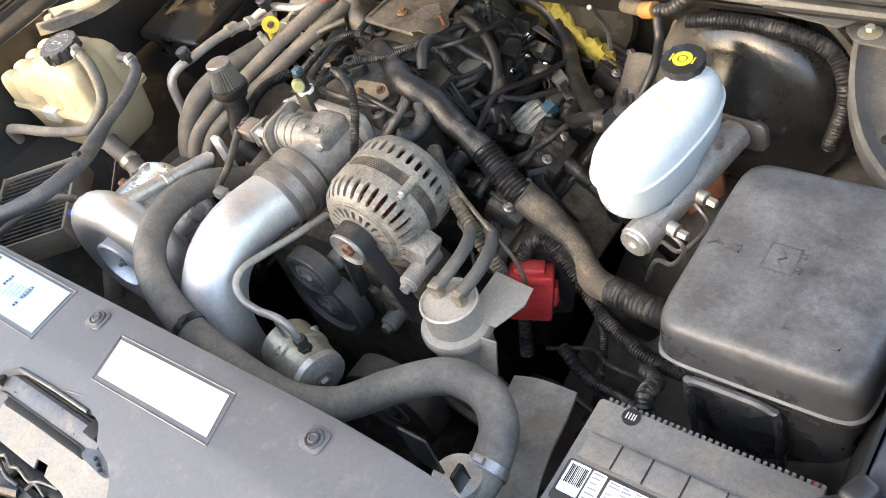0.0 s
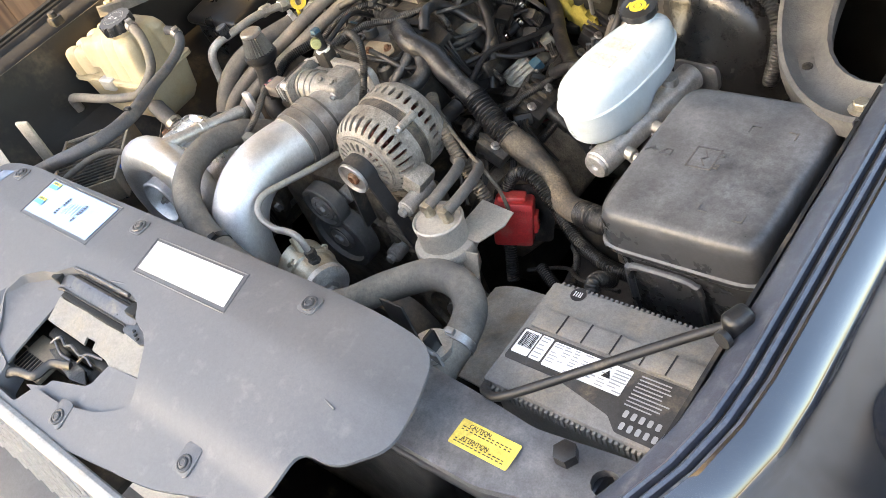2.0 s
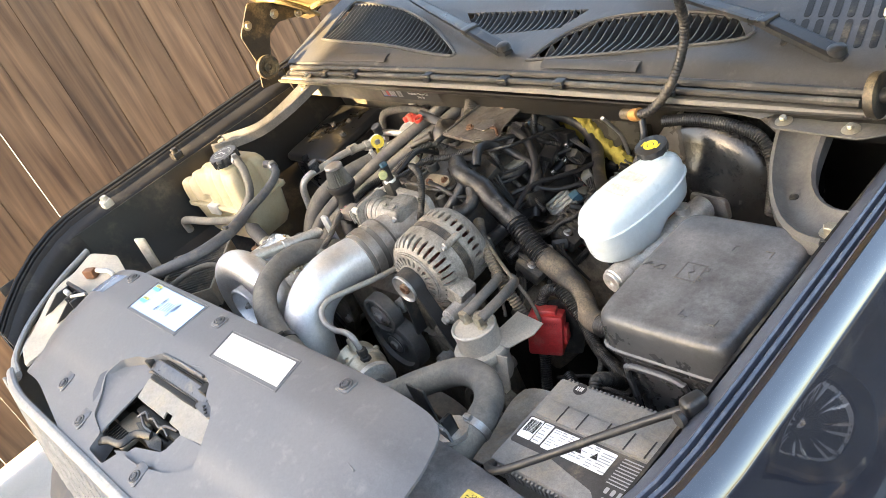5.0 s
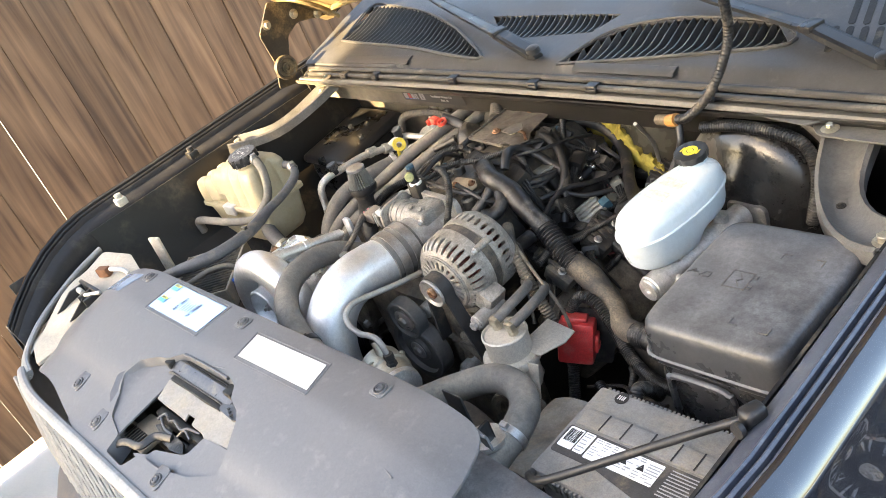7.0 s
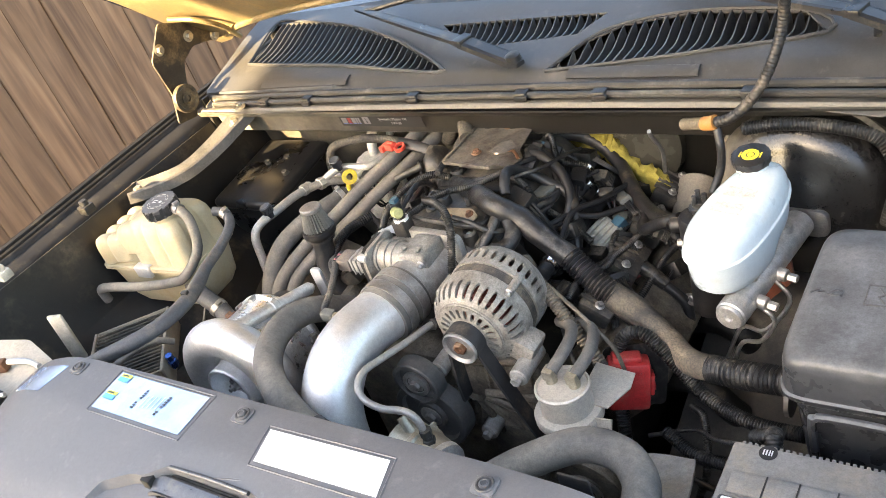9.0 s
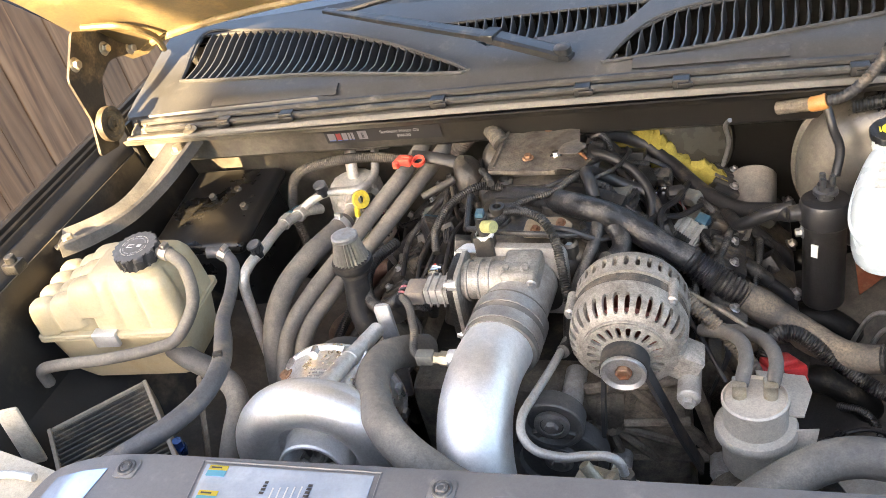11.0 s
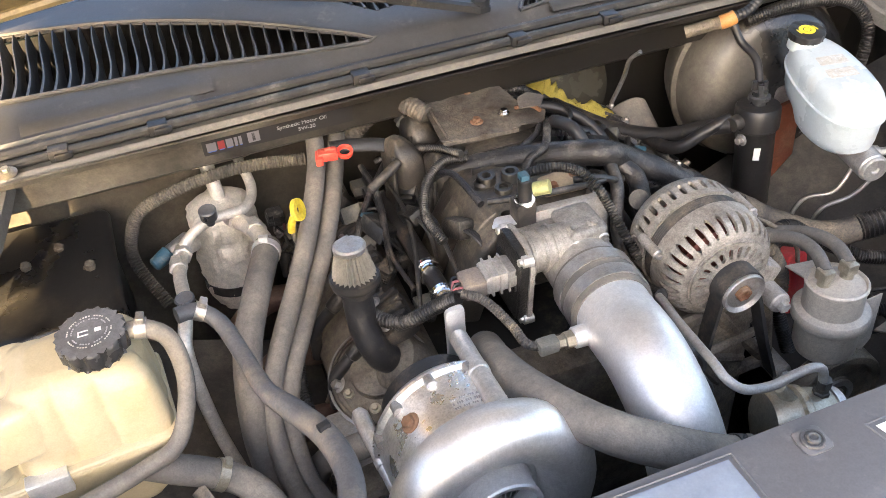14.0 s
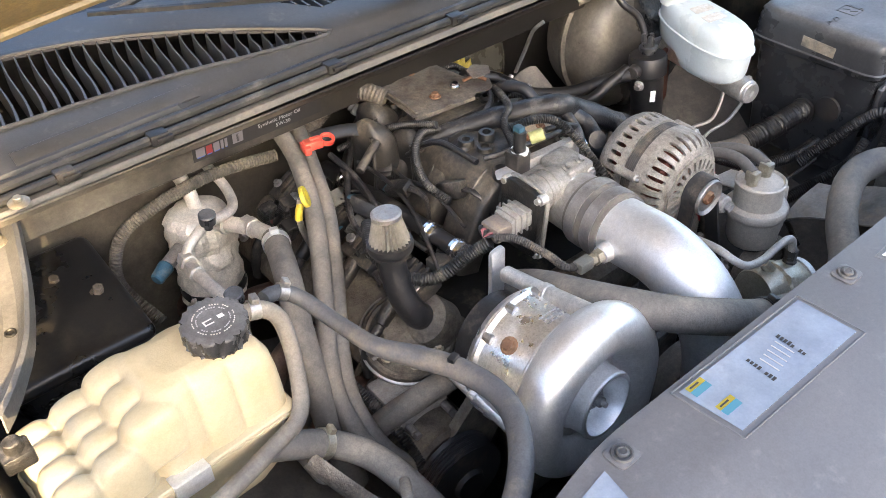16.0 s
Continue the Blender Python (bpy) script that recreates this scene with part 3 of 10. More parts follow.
def make_hood():
    """The raised hood: a stamped inner panel rising forwards from the cowl, with its outer skin."""
    u, w = Vector((0, -0.75, 0.66)), Vector((0, 0.66, 0.75))
    t0 = lambda x: 0.17 * max(0.0, 1 - (x / 0.78) ** 2) ** 0.8

    def lay(x, t, up):
        return Vector((x, 0.862, 1.184)) + u * t + w * up

    bm = bmesh.new()
    rows = []
    for k in np.linspace(0, 1, 30):
        row = []
        for x in np.linspace(-0.82, 0.82, 49):
            t = t0(x) + (1.12 - t0(x)) * k
            edge = max(0.0, abs(x) - 0.74) / 0.08
            well = 0.022 * (0.5 - 0.5 * math.cos(2 * math.pi * min(1, max(0, (k - 0.08) / 0.84)) * 2)) * (0.4 + 0.6 * abs(math.cos(x * 5.2)))
            row.append(lay(x, t, 0.010 - 0.016 * edge + well))
        rows.append(row)
    loft(bm, rows, closed=False)
    hd = part("hood", solid(bm, 0.002), HOODMAT, truck, "raised hood with a dusty stamped inner panel")
    bm = bmesh.new()
    loft(bm, [[lay(x, t0(x) - 0.012 + (1.15 - t0(x)) * k, 0.048 + 0.012 * math.sin(math.pi * k) - 0.05 * max(0.0, abs(x) - 0.74) / 0.09) for x in np.linspace(-0.83, 0.83, 33)] for k in np.linspace(0, 1, 12)], closed=False)
    part("outer_skin", solid(bm, 0.002), GLOSS, hd, "glossy dark outer skin")
    bm = bmesh.new()
    sweep(bm, [lay(x, t0(x) + 0.02, 0.004) for x in np.linspace(-0.78, 0.78, 25)], 0.007, 8, 0.02)
    part("edge_bead", bm, HOODMAT, hd, "folded rear edge bead")
    bm = bmesh.new()
    sweep(bm, [lay(-0.79, 0.17, -0.002), lay(-0.72, 0.16, -0.004), lay(-0.70, 0.10, -0.004), lay(-0.735, 0.02, -0.002)], 0.006, 8, 0.01)
    part("stamped_bead", bm, HOODMAT, hd, "raised stamped bead")
    return hd


HOODMAT = surface("hood_inner_paint", (0.10, 0.075, 0.035), 0.45, scale=10, dust=0.5, dust_scale=8, bump=0.1, dust_colour=(0.40, 0.30, 0.14))
hood = make_hood()


def cover_height(x, y):
    front = max(0.0, -0.055 - y)
    z = 1.080 - 0.18 * front - 0.35 * front * front
    end = max(0.0, abs(x - 0.02) - 0.40)
    z -= 2.4 * end * end
    z -= 0.25 * max(0.0, y - 0.018)
    # step down to the front band
    s = min(1.0, max(0.0, (-0.150 - y) / 0.040))
    return z - 0.008 * s * s


PINGREY = surface("dark_grey_pin", (0.055, 0.056, 0.060), 0.42, scale=40, dust=0.35, dust_scale=40, bump=0.1, dust_colour=(0.25, 0.24, 0.22))


def make_cover():
    cov = thing("radiator_cover", (0, -0.1, 0.95), "grey moulded plastic radiator cover with a latch opening", "engine cover")
    out = rounded([(-0.47, 0.0), (-0.35, 0.022), (0.35, 0.028), (0.517, 0.022), (0.536, -0.05), (0.535, -0.09), (0.50, -0.135), (0.462, -0.138), (0.450, -0.20), (0.30, -0.250), (0.06, -0.283), (-0.06, -0.284), (-0.16, -0.277), (-0.36, -0.240), (-0.47, -0.24), (-0.49, -0.10)], 0.03)
    hole = rounded([(-0.050, -0.089), (-0.081, -0.110), (-0.105, -0.114), (-0.143, -0.134), (-0.156, -0.165), (-0.135, -0.196), (-0.115, -0.222), (-0.062, -0.236), (-0.062, -0.264), (-0.003, -0.266), (0.020, -0.238), (0.085, -0.236), (0.155, -0.220), (0.190, -0.202), (0.200, -0.186), (0.193, -0.165), (0.172, -0.132), (0.155, -0.118), (0.126, -0.110), (0.112, -0.092), (0.090, -0.086)], 0.007)
    part("shell", sheet(out, cover_height, 0.004, [hole], 0.010), COVER, cov, "scuffed grey plastic shell")
    # skirt along the rear edge
    bm = bmesh.new()
    pts = [(-0.47, 0.0), (-0.35, 0.0225), (0.0, 0.0255), (0.35, 0.028), (0.517, 0.021)]
    xs = np.linspace(-0.46, 0.515, 40)
    rows = [[Vector((x, float(np.interp(x, [p[0] for p in pts], [p[1] for p in pts])) + dy - 0.002, cover_height(x, 0.02) + dz)) for dy, dz in ((-0.001, -0.002), (0.003, -0.008), (0.004, -0.03))] for x in xs]
    loft(bm, rows, closed=False)
    part("skirt", solid(bm, 0.003), COVER, cov)
    # recess wall round the latch opening
    bm = bmesh.new()
    n = len(hole)
    cx, cy = sum(p[0] for p in hole) / n, sum(p[1] for p in hole) / n
    secs = []
    for k, (s, dz) in enumerate(((1.0, -0.001), (0.985, -0.008), (0.975, -0.030), (0.96, -0.034))):
        secs.append([Vector((cx + (x - cx) * s, cy + (y - cy) * s, cover_height(x, y) + dz)) for x, y in hole])
    loft(bm, secs, caps=False)
    part("recess_wall", solid(bm, 0.003), COVER, cov)
    # push pins in their seats
    for x, y in ((-0.352, 0.0), (0.0, 0.0), (0.354, 0.0), (-0.268, -0.216), (0.097, -0.249), (0.329, -0.209), (-0.138, -0.243)):
        z = cover_height(x, y)
        tilt = -0.24 if y < -0.05 else 0.0
        bm = bmesh.new()
        long = 0.023 if y < -0.05 else 0.0125
        prism(bm, rounded([(-0.0135, -0.0125), (0.0135, -0.0125), (0.0135, long), (-0.0135, long)], 0.006), 0.0022, Matrix.Translation((x, y, z - 0.0002)) @ Matrix.Rotation(-tilt, 4, "X"), 0.001)
        seat = part("pin_seat", bm, COVER, cov)
        bm = bmesh.new()
        lathe(bm, (x, y, z + 0.0012), (0, tilt, 1), [(0, 0), (0.0105, 0), (0.0105, 0.0018), (0.0095, 0.003), (0.0080, 0.003), (0.0074, 0.002), (0.0062, 0.002), (0.0058, 0.0042), (0.0040, 0.005), (0.0030, 0.0042), (0, 0.0042)], 24)
        part("push_pin", bm, PINGREY, seat, "black plastic push pin")
    return cov


cover = make_cover()
# ---- battery ----
BATTLABEL = surface("dusty_black_label", (0.045, 0.045, 0.046), 0.45, scale=30, dust=0.3, dust_scale=30, bump=0.05)
def make_battery():
    b = thing("battery", (0.632, 0.13, 0.80), "dusty black car battery with white printed labels", "battery")
    bm = bmesh.new()
    box(bm, (0.528, 0.055, 0.805), (0.742, 0.200, 0.955), 0.006)
    part("case", bm, BATTERY, b)
    bm = bmesh.new()
    box(bm, (0.524, 0.051, 0.953), (0.746, 0.204, 0.974), 0.005)
    for x in np.arange(0.532, 0.742, 0.0065):
        box(bm, (x, 0.0465, 0.955), (x + 0.0035, 0.052, 0.969), 0.0)
        box(bm, (x, 0.203, 0.955), (x + 0.0035, 0.2085, 0.969), 0.0)
    part("lid", bm, BATTERY, b, "dusty black lid with a toothed rim")
    bm = bmesh.new()
    box(bm, (0.536, 0.134, 0.973), (0.738, 0.162, 0.9785), 0.002)
    vent = part("vent_cover", bm, BATTERY, b)
    for x in (0.572, 0.604, 0.640, 0.676, 0.706):
        bm = bmesh.new()
        box(bm, (x - 0.0008, 0.1345, 0.978), (x + 0.0008, 0.1615, 0.9795))
        part("joint", bm, INK, vent)
    bm = bmesh.new()
    prism(bm, rounded([(0.531, 0.086), (0.600, 0.086), (0.675, 0.070), (0.690, 0.056), (0.741, 0.056), (0.741, 0.131), (0.531, 0.131)], 0.004), 0.0006, Matrix.Translation((0, 0, 0.9742)))
    lab = part("label_panel", bm, BATTLABEL, b, "dusty black printed label panel")

    def patch(x0, y0, x1, y1, mat, name="label", lift=0.0):
        bm = bmesh.new()
        prism(bm, rounded([(x0, y0), (x1, y0), (x1, y1), (x0, y1)], 0.002), 0.0005, Matrix.Translation((0, 0, 0.9750 + lift)))
        return part(name, bm, mat, lab)

    patch(0.534, 0.096, 0.556, 0.129, WHITE, "label")
    patch(0.558, 0.096, 0.573, 0.129, WHITE, "label")
    w = patch(0.576, 0.094, 0.674, 0.127, WHITE, "label")
    rnd = random.Random(5)
    for x in np.arange(0.537, 0.554, 0.0017):
        patch(x, 0.106, x + rnd.choice((0.0005, 0.001)), 0.126, INK, "print_bar", 0.0006)
    for y in (0.099, 0.1045, 0.110, 0.1155, 0.121, 0.1255):
        patch(0.560, y, 0.571 - 0.005 * rnd.random(), y + 0.0012, GREYINK, "print_bar", 0.0006)
    for x in (0.578, 0.591, 0.604, 0.617, 0.630, 0.643, 0.656, 0.664):
        for y in (0.0965, 0.1005, 0.1045, 0.1085, 0.1125, 0.1165, 0.1205, 0.1240):
            if rnd.random() < 0.78:
                patch(x, y, x + 0.005 + 0.006 * rnd.random(), y + rnd.choice((0.0009, 0.0013)), GREYINK, "print_bar", 0.0006)
    for x, y in ((0.626, 0.1005), (0.650, 0.1010)):
        bm = bmesh.new()
        prism(bm, [(-0.0052, -0.0045), (0.0052, -0.0045), (0, 0.0050)], 0.0004, Matrix.Translation((x, y + 0.012, 0.9757)))
        part("warning_sign", bm, INK, w, smooth=0)
    for k in range(9):
        patch(0.6835, 0.0885 + k * 0.0046, 0.6835 + 0.046 - 0.016 * rnd.random(), 0.0885 + k * 0.0046 + 0.0014, GREYINK, "print_bar")
    for k, (y, n) in enumerate(((0.074, 5), (0.060, 5))):
        for q in range(n):
            patch(0.6885 + 0.0092 * q + 0.003 * k, y + 0.001, 0.6885 + 0.0092 * q + 0.0050 + 0.003 * k, y + 0.0095, GREYINK, "brand_bar")
    bm = bmesh.new()
    lathe(bm, (0.563, 0.195, 0.9742), (0, 0, 1), [(0, 0), (0.0095, 0), (0.0095, 0.0006), (0, 0.0006)], 20)
    dot = part("date_dot", bm, INK, b)
    bm = bmesh.new()
    for dx in (-0.0045, -0.0015, 0.0015, 0.0040):
        box(bm, (0.563 + dx - 0.0007, 0.1915, 0.9747), (0.563 + dx + 0.0007, 0.1985, 0.9752))
    part("print_bar", bm, PALEINK, dot)
    bm = bmesh.new()
    box(bm, (0.722, 0.206, 0.905), (0.742, 0.222, 0.946), 0.005, None, 3)
    part("terminal_boot", bm, RED, b, "faded red terminal boot")
    # tray below
    bm = bmesh.new()
    box(bm, (0.51, 0.035, 0.780), (0.76, 0.215, 0.808), 0.006)
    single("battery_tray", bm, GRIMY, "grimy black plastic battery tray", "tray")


make_battery()


# ---- fuse box ----
WORNSTICK = surface("worn_paper", (0.30, 0.27, 0.22), 0.7, scale=80, dust=0.4, dust_scale=40, bump=0.1, second=(0.14, 0.13, 0.11))


def make_fusebox():
    f = thing("fuse_box", (0.65, 0.365, 0.80), "large black plastic fuse box with a moulded lid", "fuse box")
    bm = bmesh.new()
    cx, cy = 0.658, 0.374
    secs = [super_ring(cx, cy, z, hx, hy, 9.0, 56) for z, hx, hy in ((0.80, 0.084, 0.100), (0.96, 0.091, 0.109), (1.000, 0.092, 0.111))]
    loft(bm, secs)
    part("body", bm, FUSEBOX, f)
    bm = bmesh.new()
    secs = [super_ring(cx, cy, z, hx, hy, p, 64) for z, hx, hy, p in ((0.990, 0.099, 0.119, 9), (0.996, 0.1025, 0.1225, 9), (1.001, 0.1025, 0.1225, 9), (1.003, 0.100, 0.120, 9), (1.036, 0.0985, 0.1185, 9), (1.046, 0.0965, 0.1165, 9), (1.052, 0.092, 0.112, 9), (1.0545, 0.085, 0.105, 9), (1.0555, 0.05, 0.06, 6), (1.0555, 0.01, 0.01, 4))]
    loft(bm, secs)
    lid = part("lid", bm, FUSEBOX, f, "scuffed black moulded lid")
    # raised arch on the front wall
    bm = bmesh.new()
    sweep(bm, [(0.590, 0.262, 0.83), (0.590, 0.259, 0.955), (0.594, 0.259, 0.967), (0.606, 0.2585, 0.972), (0.660, 0.2585, 0.972), (0.674, 0.2585, 0.967), (0.680, 0.259, 0.955), (0.684, 0.262, 0.83)], 0.005, 8, 0.01)
    part("moulded_rib", bm, FUSEBOX, f, "dusty moulded rib")
    # side openings for the loom
    for y, z in ((0.360, 0.905), (0.318, 0.925)):
        bm = bmesh.new()
        lathe(bm, (0.553, y, z), (-1, 0, 0), [(0.014, 0), (0.022, 0), (0.022, 0.006), (0.014, 0.006)], 20)
        part("cable_port", bm, BLACK, f)
    # worn sticker on the lid
    bm = bmesh.new()
    box(bm, (0.5580, 0.335, 1.010), (0.5600, 0.395, 1.028), 0.0, Matrix.Rotation(radians(3), 3, "X"))
    part("sticker", bm, WORNSTICK, lid, "worn tan paper sticker")
    # moulded symbols
    def stroke(pts, w=0.0016):
        bm = bmesh.new()
        for a, b in zip(pts, pts[1:]):
            a, b = Vector((*a, 1.0558)), Vector((*b, 1.0558))
            d = (b - a)
            m = Matrix.Translation((a + b) / 2) @ frame_of((0, 0, 1), (0, 1, 0)).to_4x4()
            ang = math.atan2(d.y, d.x)
            box(bm, (a + b) / 2 - Vector((d.length / 2 + w / 2, w / 2, 0.0006)), (a + b) / 2 + Vector((d.length / 2 + w / 2, w / 2, 0.0006)), 0.0, Matrix.Rotation(ang, 3, "Z"))
        part("moulded_mark", bm, MARK, lid, "worn grey moulded symbol")

    stroke([(0.628, 0.384), (0.657, 0.384), (0.657, 0.352), (0.628, 0.352), (0.628, 0.384)])
    stroke([(0.640, 0.379), (0.646, 0.370), (0.640, 0.366), (0.647, 0.357)])
    stroke([(0.657, 0.380), (0.663, 0.380), (0.663, 0.375), (0.657, 0.375)])
    stroke([(0.657, 0.361), (0.663, 0.361), (0.663, 0.356), (0.657, 0.356)])
    stroke([(0.590, 0.362), (0.596, 0.370), (0.603, 0.370), (0.603, 0.362), (0.590, 0.362)])
    stroke([(0.572, 0.363), (0.580, 0.371), (0.580, 0.366), (0.586, 0.366)])
    for x, y, sx, sy in ((0.722, 0.290, 1, -1), (0.672, 0.293, -1, -1), (0.722, 0.432, 1, 1), (0.670, 0.432, -1, 1)):
        stroke([(x - sx * 0.010, y), (x, y), (x, y - sy * 0.010)], 0.0012)
    return f


MARK = surface("worn_grey_mark", (0.075, 0.075, 0.077), 0.5, scale=60, dust=0.3, bump=0.0)
make_fusebox()


# ---- brake parts ----
def make_brakes():
    booster = thing("brake_booster", (0.50, 0.72, 0.80), "large round dusty black brake booster", "brake booster")
    c, ax = Vector((0.478, 0.696, 0.950)), Vector((-0.13, -1.0, 0.06)).normalized()
    bm = bmesh.new()
    lathe(bm, c - ax * 0.10, ax, [(0, 0), (0.10, 0), (0.128, 0.02), (0.138, 0.055), (0.138, 0.075)], 56)
    part("rear_shell", bm, BOOSTER, booster, "half-dusted rear shell")
    bm = bmesh.new()
    lathe(bm, c - ax * 0.026, ax, [(0.136, -0.004), (0.144, 0), (0.144, 0.007), (0.137, 0.010)], 56, closed=False)
    part("crimp_rim", solid(bm, 0.002), BOOSTERDUST, booster)
    bm = bmesh.new()
    lathe(bm, c - ax * 0.02, ax, [(0.137, 0), (0.136, 0.025), (0.130, 0.045), (0.116, 0.062), (0.095, 0.070), (0.075, 0.074), (0.062, 0.082), (0.045, 0.088), (0, 0.090)], 56)
    part("front_shell", bm, BOOSTER, booster)
    # master cylinder
    mc = thing("master_cylinder", (0.47, 0.52, 0.90), "bare cast aluminium brake master cylinder", "brake cylinder")
    a, b = Vector((0.490, 0.615, 0.958)), Vector((0.454, 0.411, 0.955))
    bm = bmesh.new()
    cyl(bm, a, b, 0.021, 0.0205, 28, 0.003)
    lathe(bm, b, (b - a), [(0, -0.001), (0.0185, -0.001), (0.0185, 0.002), (0.017, 0.0045), (0.006, 0.0045), (0.0045, 0.001), (0, 0.001)], 28)
    part("barrel", bm, CASTLIGHT, mc)
    for t, dx in ((0.80, 0.045), (0.52, 0.048)):
        p = a.lerp(b, t)
        bm = bmesh.new()
        cyl(bm, p, p + Vector((0.03, -0.006, -0.004)), 0.010, 0.009, 16, 0.001)
        hexbolt(bm, p + Vector((0.03, -0.006, -0.004)), (1, -0.2, -0.1), 0.006, 0.012, False)
        part("port", bm, CASTLIGHT, mc)
    for t in (0.22, 0.72):
        bm = bmesh.new()
        p = a.lerp(b, t)
        cyl(bm, p, p + Vector((0, 0, 0.03)), 0.012, 0.012, 18)
        part("feed_neck", bm, CASTLIGHT, mc)
    bm = bmesh.new()
    prism(bm, rounded([(-0.036, -0.022), (0.036, -0.022), (0.036, 0.022), (-0.036, 0.022)], 0.015), 0.010, Matrix.Translation((0.492, 0.632, 0.950)) @ frame_of((-0.13, -1, 0)).to_4x4(), 0.002)
    part("flange", bm, STEEL, mc)
    # fluid reservoir
    r = thing("brake_reservoir", (0.45, 0.51, 0.98), "milky white plastic brake fluid reservoir", "reservoir")
    dirn = Vector((0.05, 0.23)).normalized()
    turn = math.atan2(dirn.y, dirn.x)
    mid = Vector((0.446, 0.512))

    def ring(z, k, hx, hy, off=0.0):
        pts = []
        for i in range(56):
            an = 2 * math.pi * i / 56
            ca, sa = math.cos(an), math.sin(an)
            u = hx * math.copysign(abs(ca) ** 0.80, ca)
            v = hy * math.copysign(abs(sa) ** 0.82, sa) * (1.0 - 0.13 * ca)  # broader in front
            x, y = mid.x + dirn.x * (u + off) - dirn.y * v * k, mid.y + dirn.y * (u + off) + dirn.x * v * k
            pts.append(Vector((x, y, z(u) if callable(z) else z)))
        return pts

    tilt = lambda base: (lambda u: base + 0.010 + 0.06 * (u + 0.1))
    bm = bmesh.new()
    step = lambda u: min(1.0, max(0.0, (u + 0.005) / 0.03))
    floor_at = lambda up: (lambda u: 0.976 + up + 0.020 * step(u) ** 2 * (3 - 2 * step(u)))
    loft(bm, [ring(floor_at(0.0), 1, 0.066, 0.030), ring(floor_at(0.001), 1, 0.086, 0.039), ring(floor_at(0.006), 1, 0.092, 0.0425), ring(floor_at(0.016), 1, 0.0945, 0.0445), ring(tilt(1.016), 1, 0.0975, 0.0460)])
    part("lower_half", bm, RESERVOIR, r)
    bm = bmesh.new()
    loft(bm, [ring(tilt(1.0155), 1, 0.0990, 0.0470), ring(tilt(1.0165), 1, 0.1010, 0.0488), ring(tilt(1.0190), 1, 0.1010, 0.0488), ring(tilt(1.0200), 1, 0.0990, 0.0470)])
    part("seam", bm, RESERVOIR, r, "moulded seam flange")
    bm = bmesh.new()
    loft(bm, [ring(tilt(1.0195), 1, 0.0980, 0.0460), ring(tilt(1.034), 1, 0.0970, 0.0448), ring(tilt(1.043), 1, 0.0935, 0.0415), ring(tilt(1.0485), 1, 0.087, 0.037), ring(tilt(1.0510), 1, 0.078, 0.032), ring(tilt(1.0520), 1, 0.06, 0.024), ring(tilt(1.0522), 1, 0.02, 0.01)])
    part("upper_half", bm, RESERVOIR, r)
    cap_at = Vector((0.447, 0.582, 1.0745))
    bm = bmesh.new()
    lathe(bm, cap_at, (0, -0.1, 1), [(0.0215, -0.012), (0.0215, 0.006)], 28)
    part("neck", bm, RESERVOIR, r)
    bm = bmesh.new()
    up = Vector((0, -0.1, 1)).normalized()
    prof = [0.0250 + 0.0012 * math.cos(2 * math.pi * i / 64 * 9) for i in range(64)]
    prism(bm, [(p * math.cos(2 * math.pi * i / 64), p * math.sin(2 * math.pi * i / 64)) for i, p in enumerate(prof)], 0.0105, Matrix.Translation(cap_at + up * 0.005) @ frame_of(up).to_4x4(), 0.002)
    cap = part("cap", bm, BLACK, r, "ribbed black screw cap with a yellow mark")
    bm = bmesh.new()
    lathe(bm, cap_at + up * 0.0156, up, [(0.006, 0), (0.0115, 0), (0.0115, 0.0007), (0.006, 0.0007), (0.006, 0)], 26, closed=False)
    lathe(bm, cap_at + up * 0.0156, up, [(0, 0), (0.0045, 0), (0.0045, 0.0007), (0, 0.0007)], 16)
    for s in (-1, 1):
        box(bm, cap_at + up * 0.0158 + Vector((s * 0.0135 - 0.001, -0.006, -0.0003)), cap_at + up * 0.0158 + Vector((s * 0.0135 + 0.001, 0.006, 0.0004)))
    part("cap_mark", bm, YELLOWINK, cap, "yellow warning mark")
    for k, (u0, v0) in enumerate(((0.012, 0.0), (-0.020, 0.002))):
        bm = bmesh.new()
        m = Matrix.Translation((mid.x + dirn.x * u0 - dirn.y * v0, mid.y + dirn.y * u0 + dirn.x * v0, 1.0618 + 0.06 * (u0 + 0.1))) @ Matrix.Rotation(turn, 4, "Z") @ Matrix.Rotation(-0.06, 4, "Y")
        prism(bm, rounded([(-0.010, -0.021), (0.011, -0.020), (0.010, 0.020), (-0.011, 0.021)], 0.003), 0.0008, m)
        part("worn_label", bm, WORN, r, "worn peeling tan label")


BOOSTER = surface("half_dusted_black_steel", (0.012, 0.012, 0.012), 0.22, scale=16, dust=0.98, dust_scale=5, speckle=0.3, bump=0.05, side=(0.36, 0.44), dust_colour=(0.27, 0.24, 0.195))
BOOSTERDUST = surface("dust_covered_steel", (0.05, 0.046, 0.038), 0.35, scale=16, dust=0.85, dust_scale=9, up=0.3, bump=0.06, dust_colour=(0.26, 0.23, 0.185))
CASTLIGHT = surface("bare_cast_aluminium", (0.56, 0.54, 0.51), 0.42, 0.75, scale=60, dust=0.3, dust_scale=30, bump=0.3)
WORN = surface("worn_tan_label", (0.48, 0.455, 0.40), 0.6, scale=120, dust=0.25, dust_scale=90, bump=0.1, second=(0.60, 0.62, 0.61))
make_brakes()


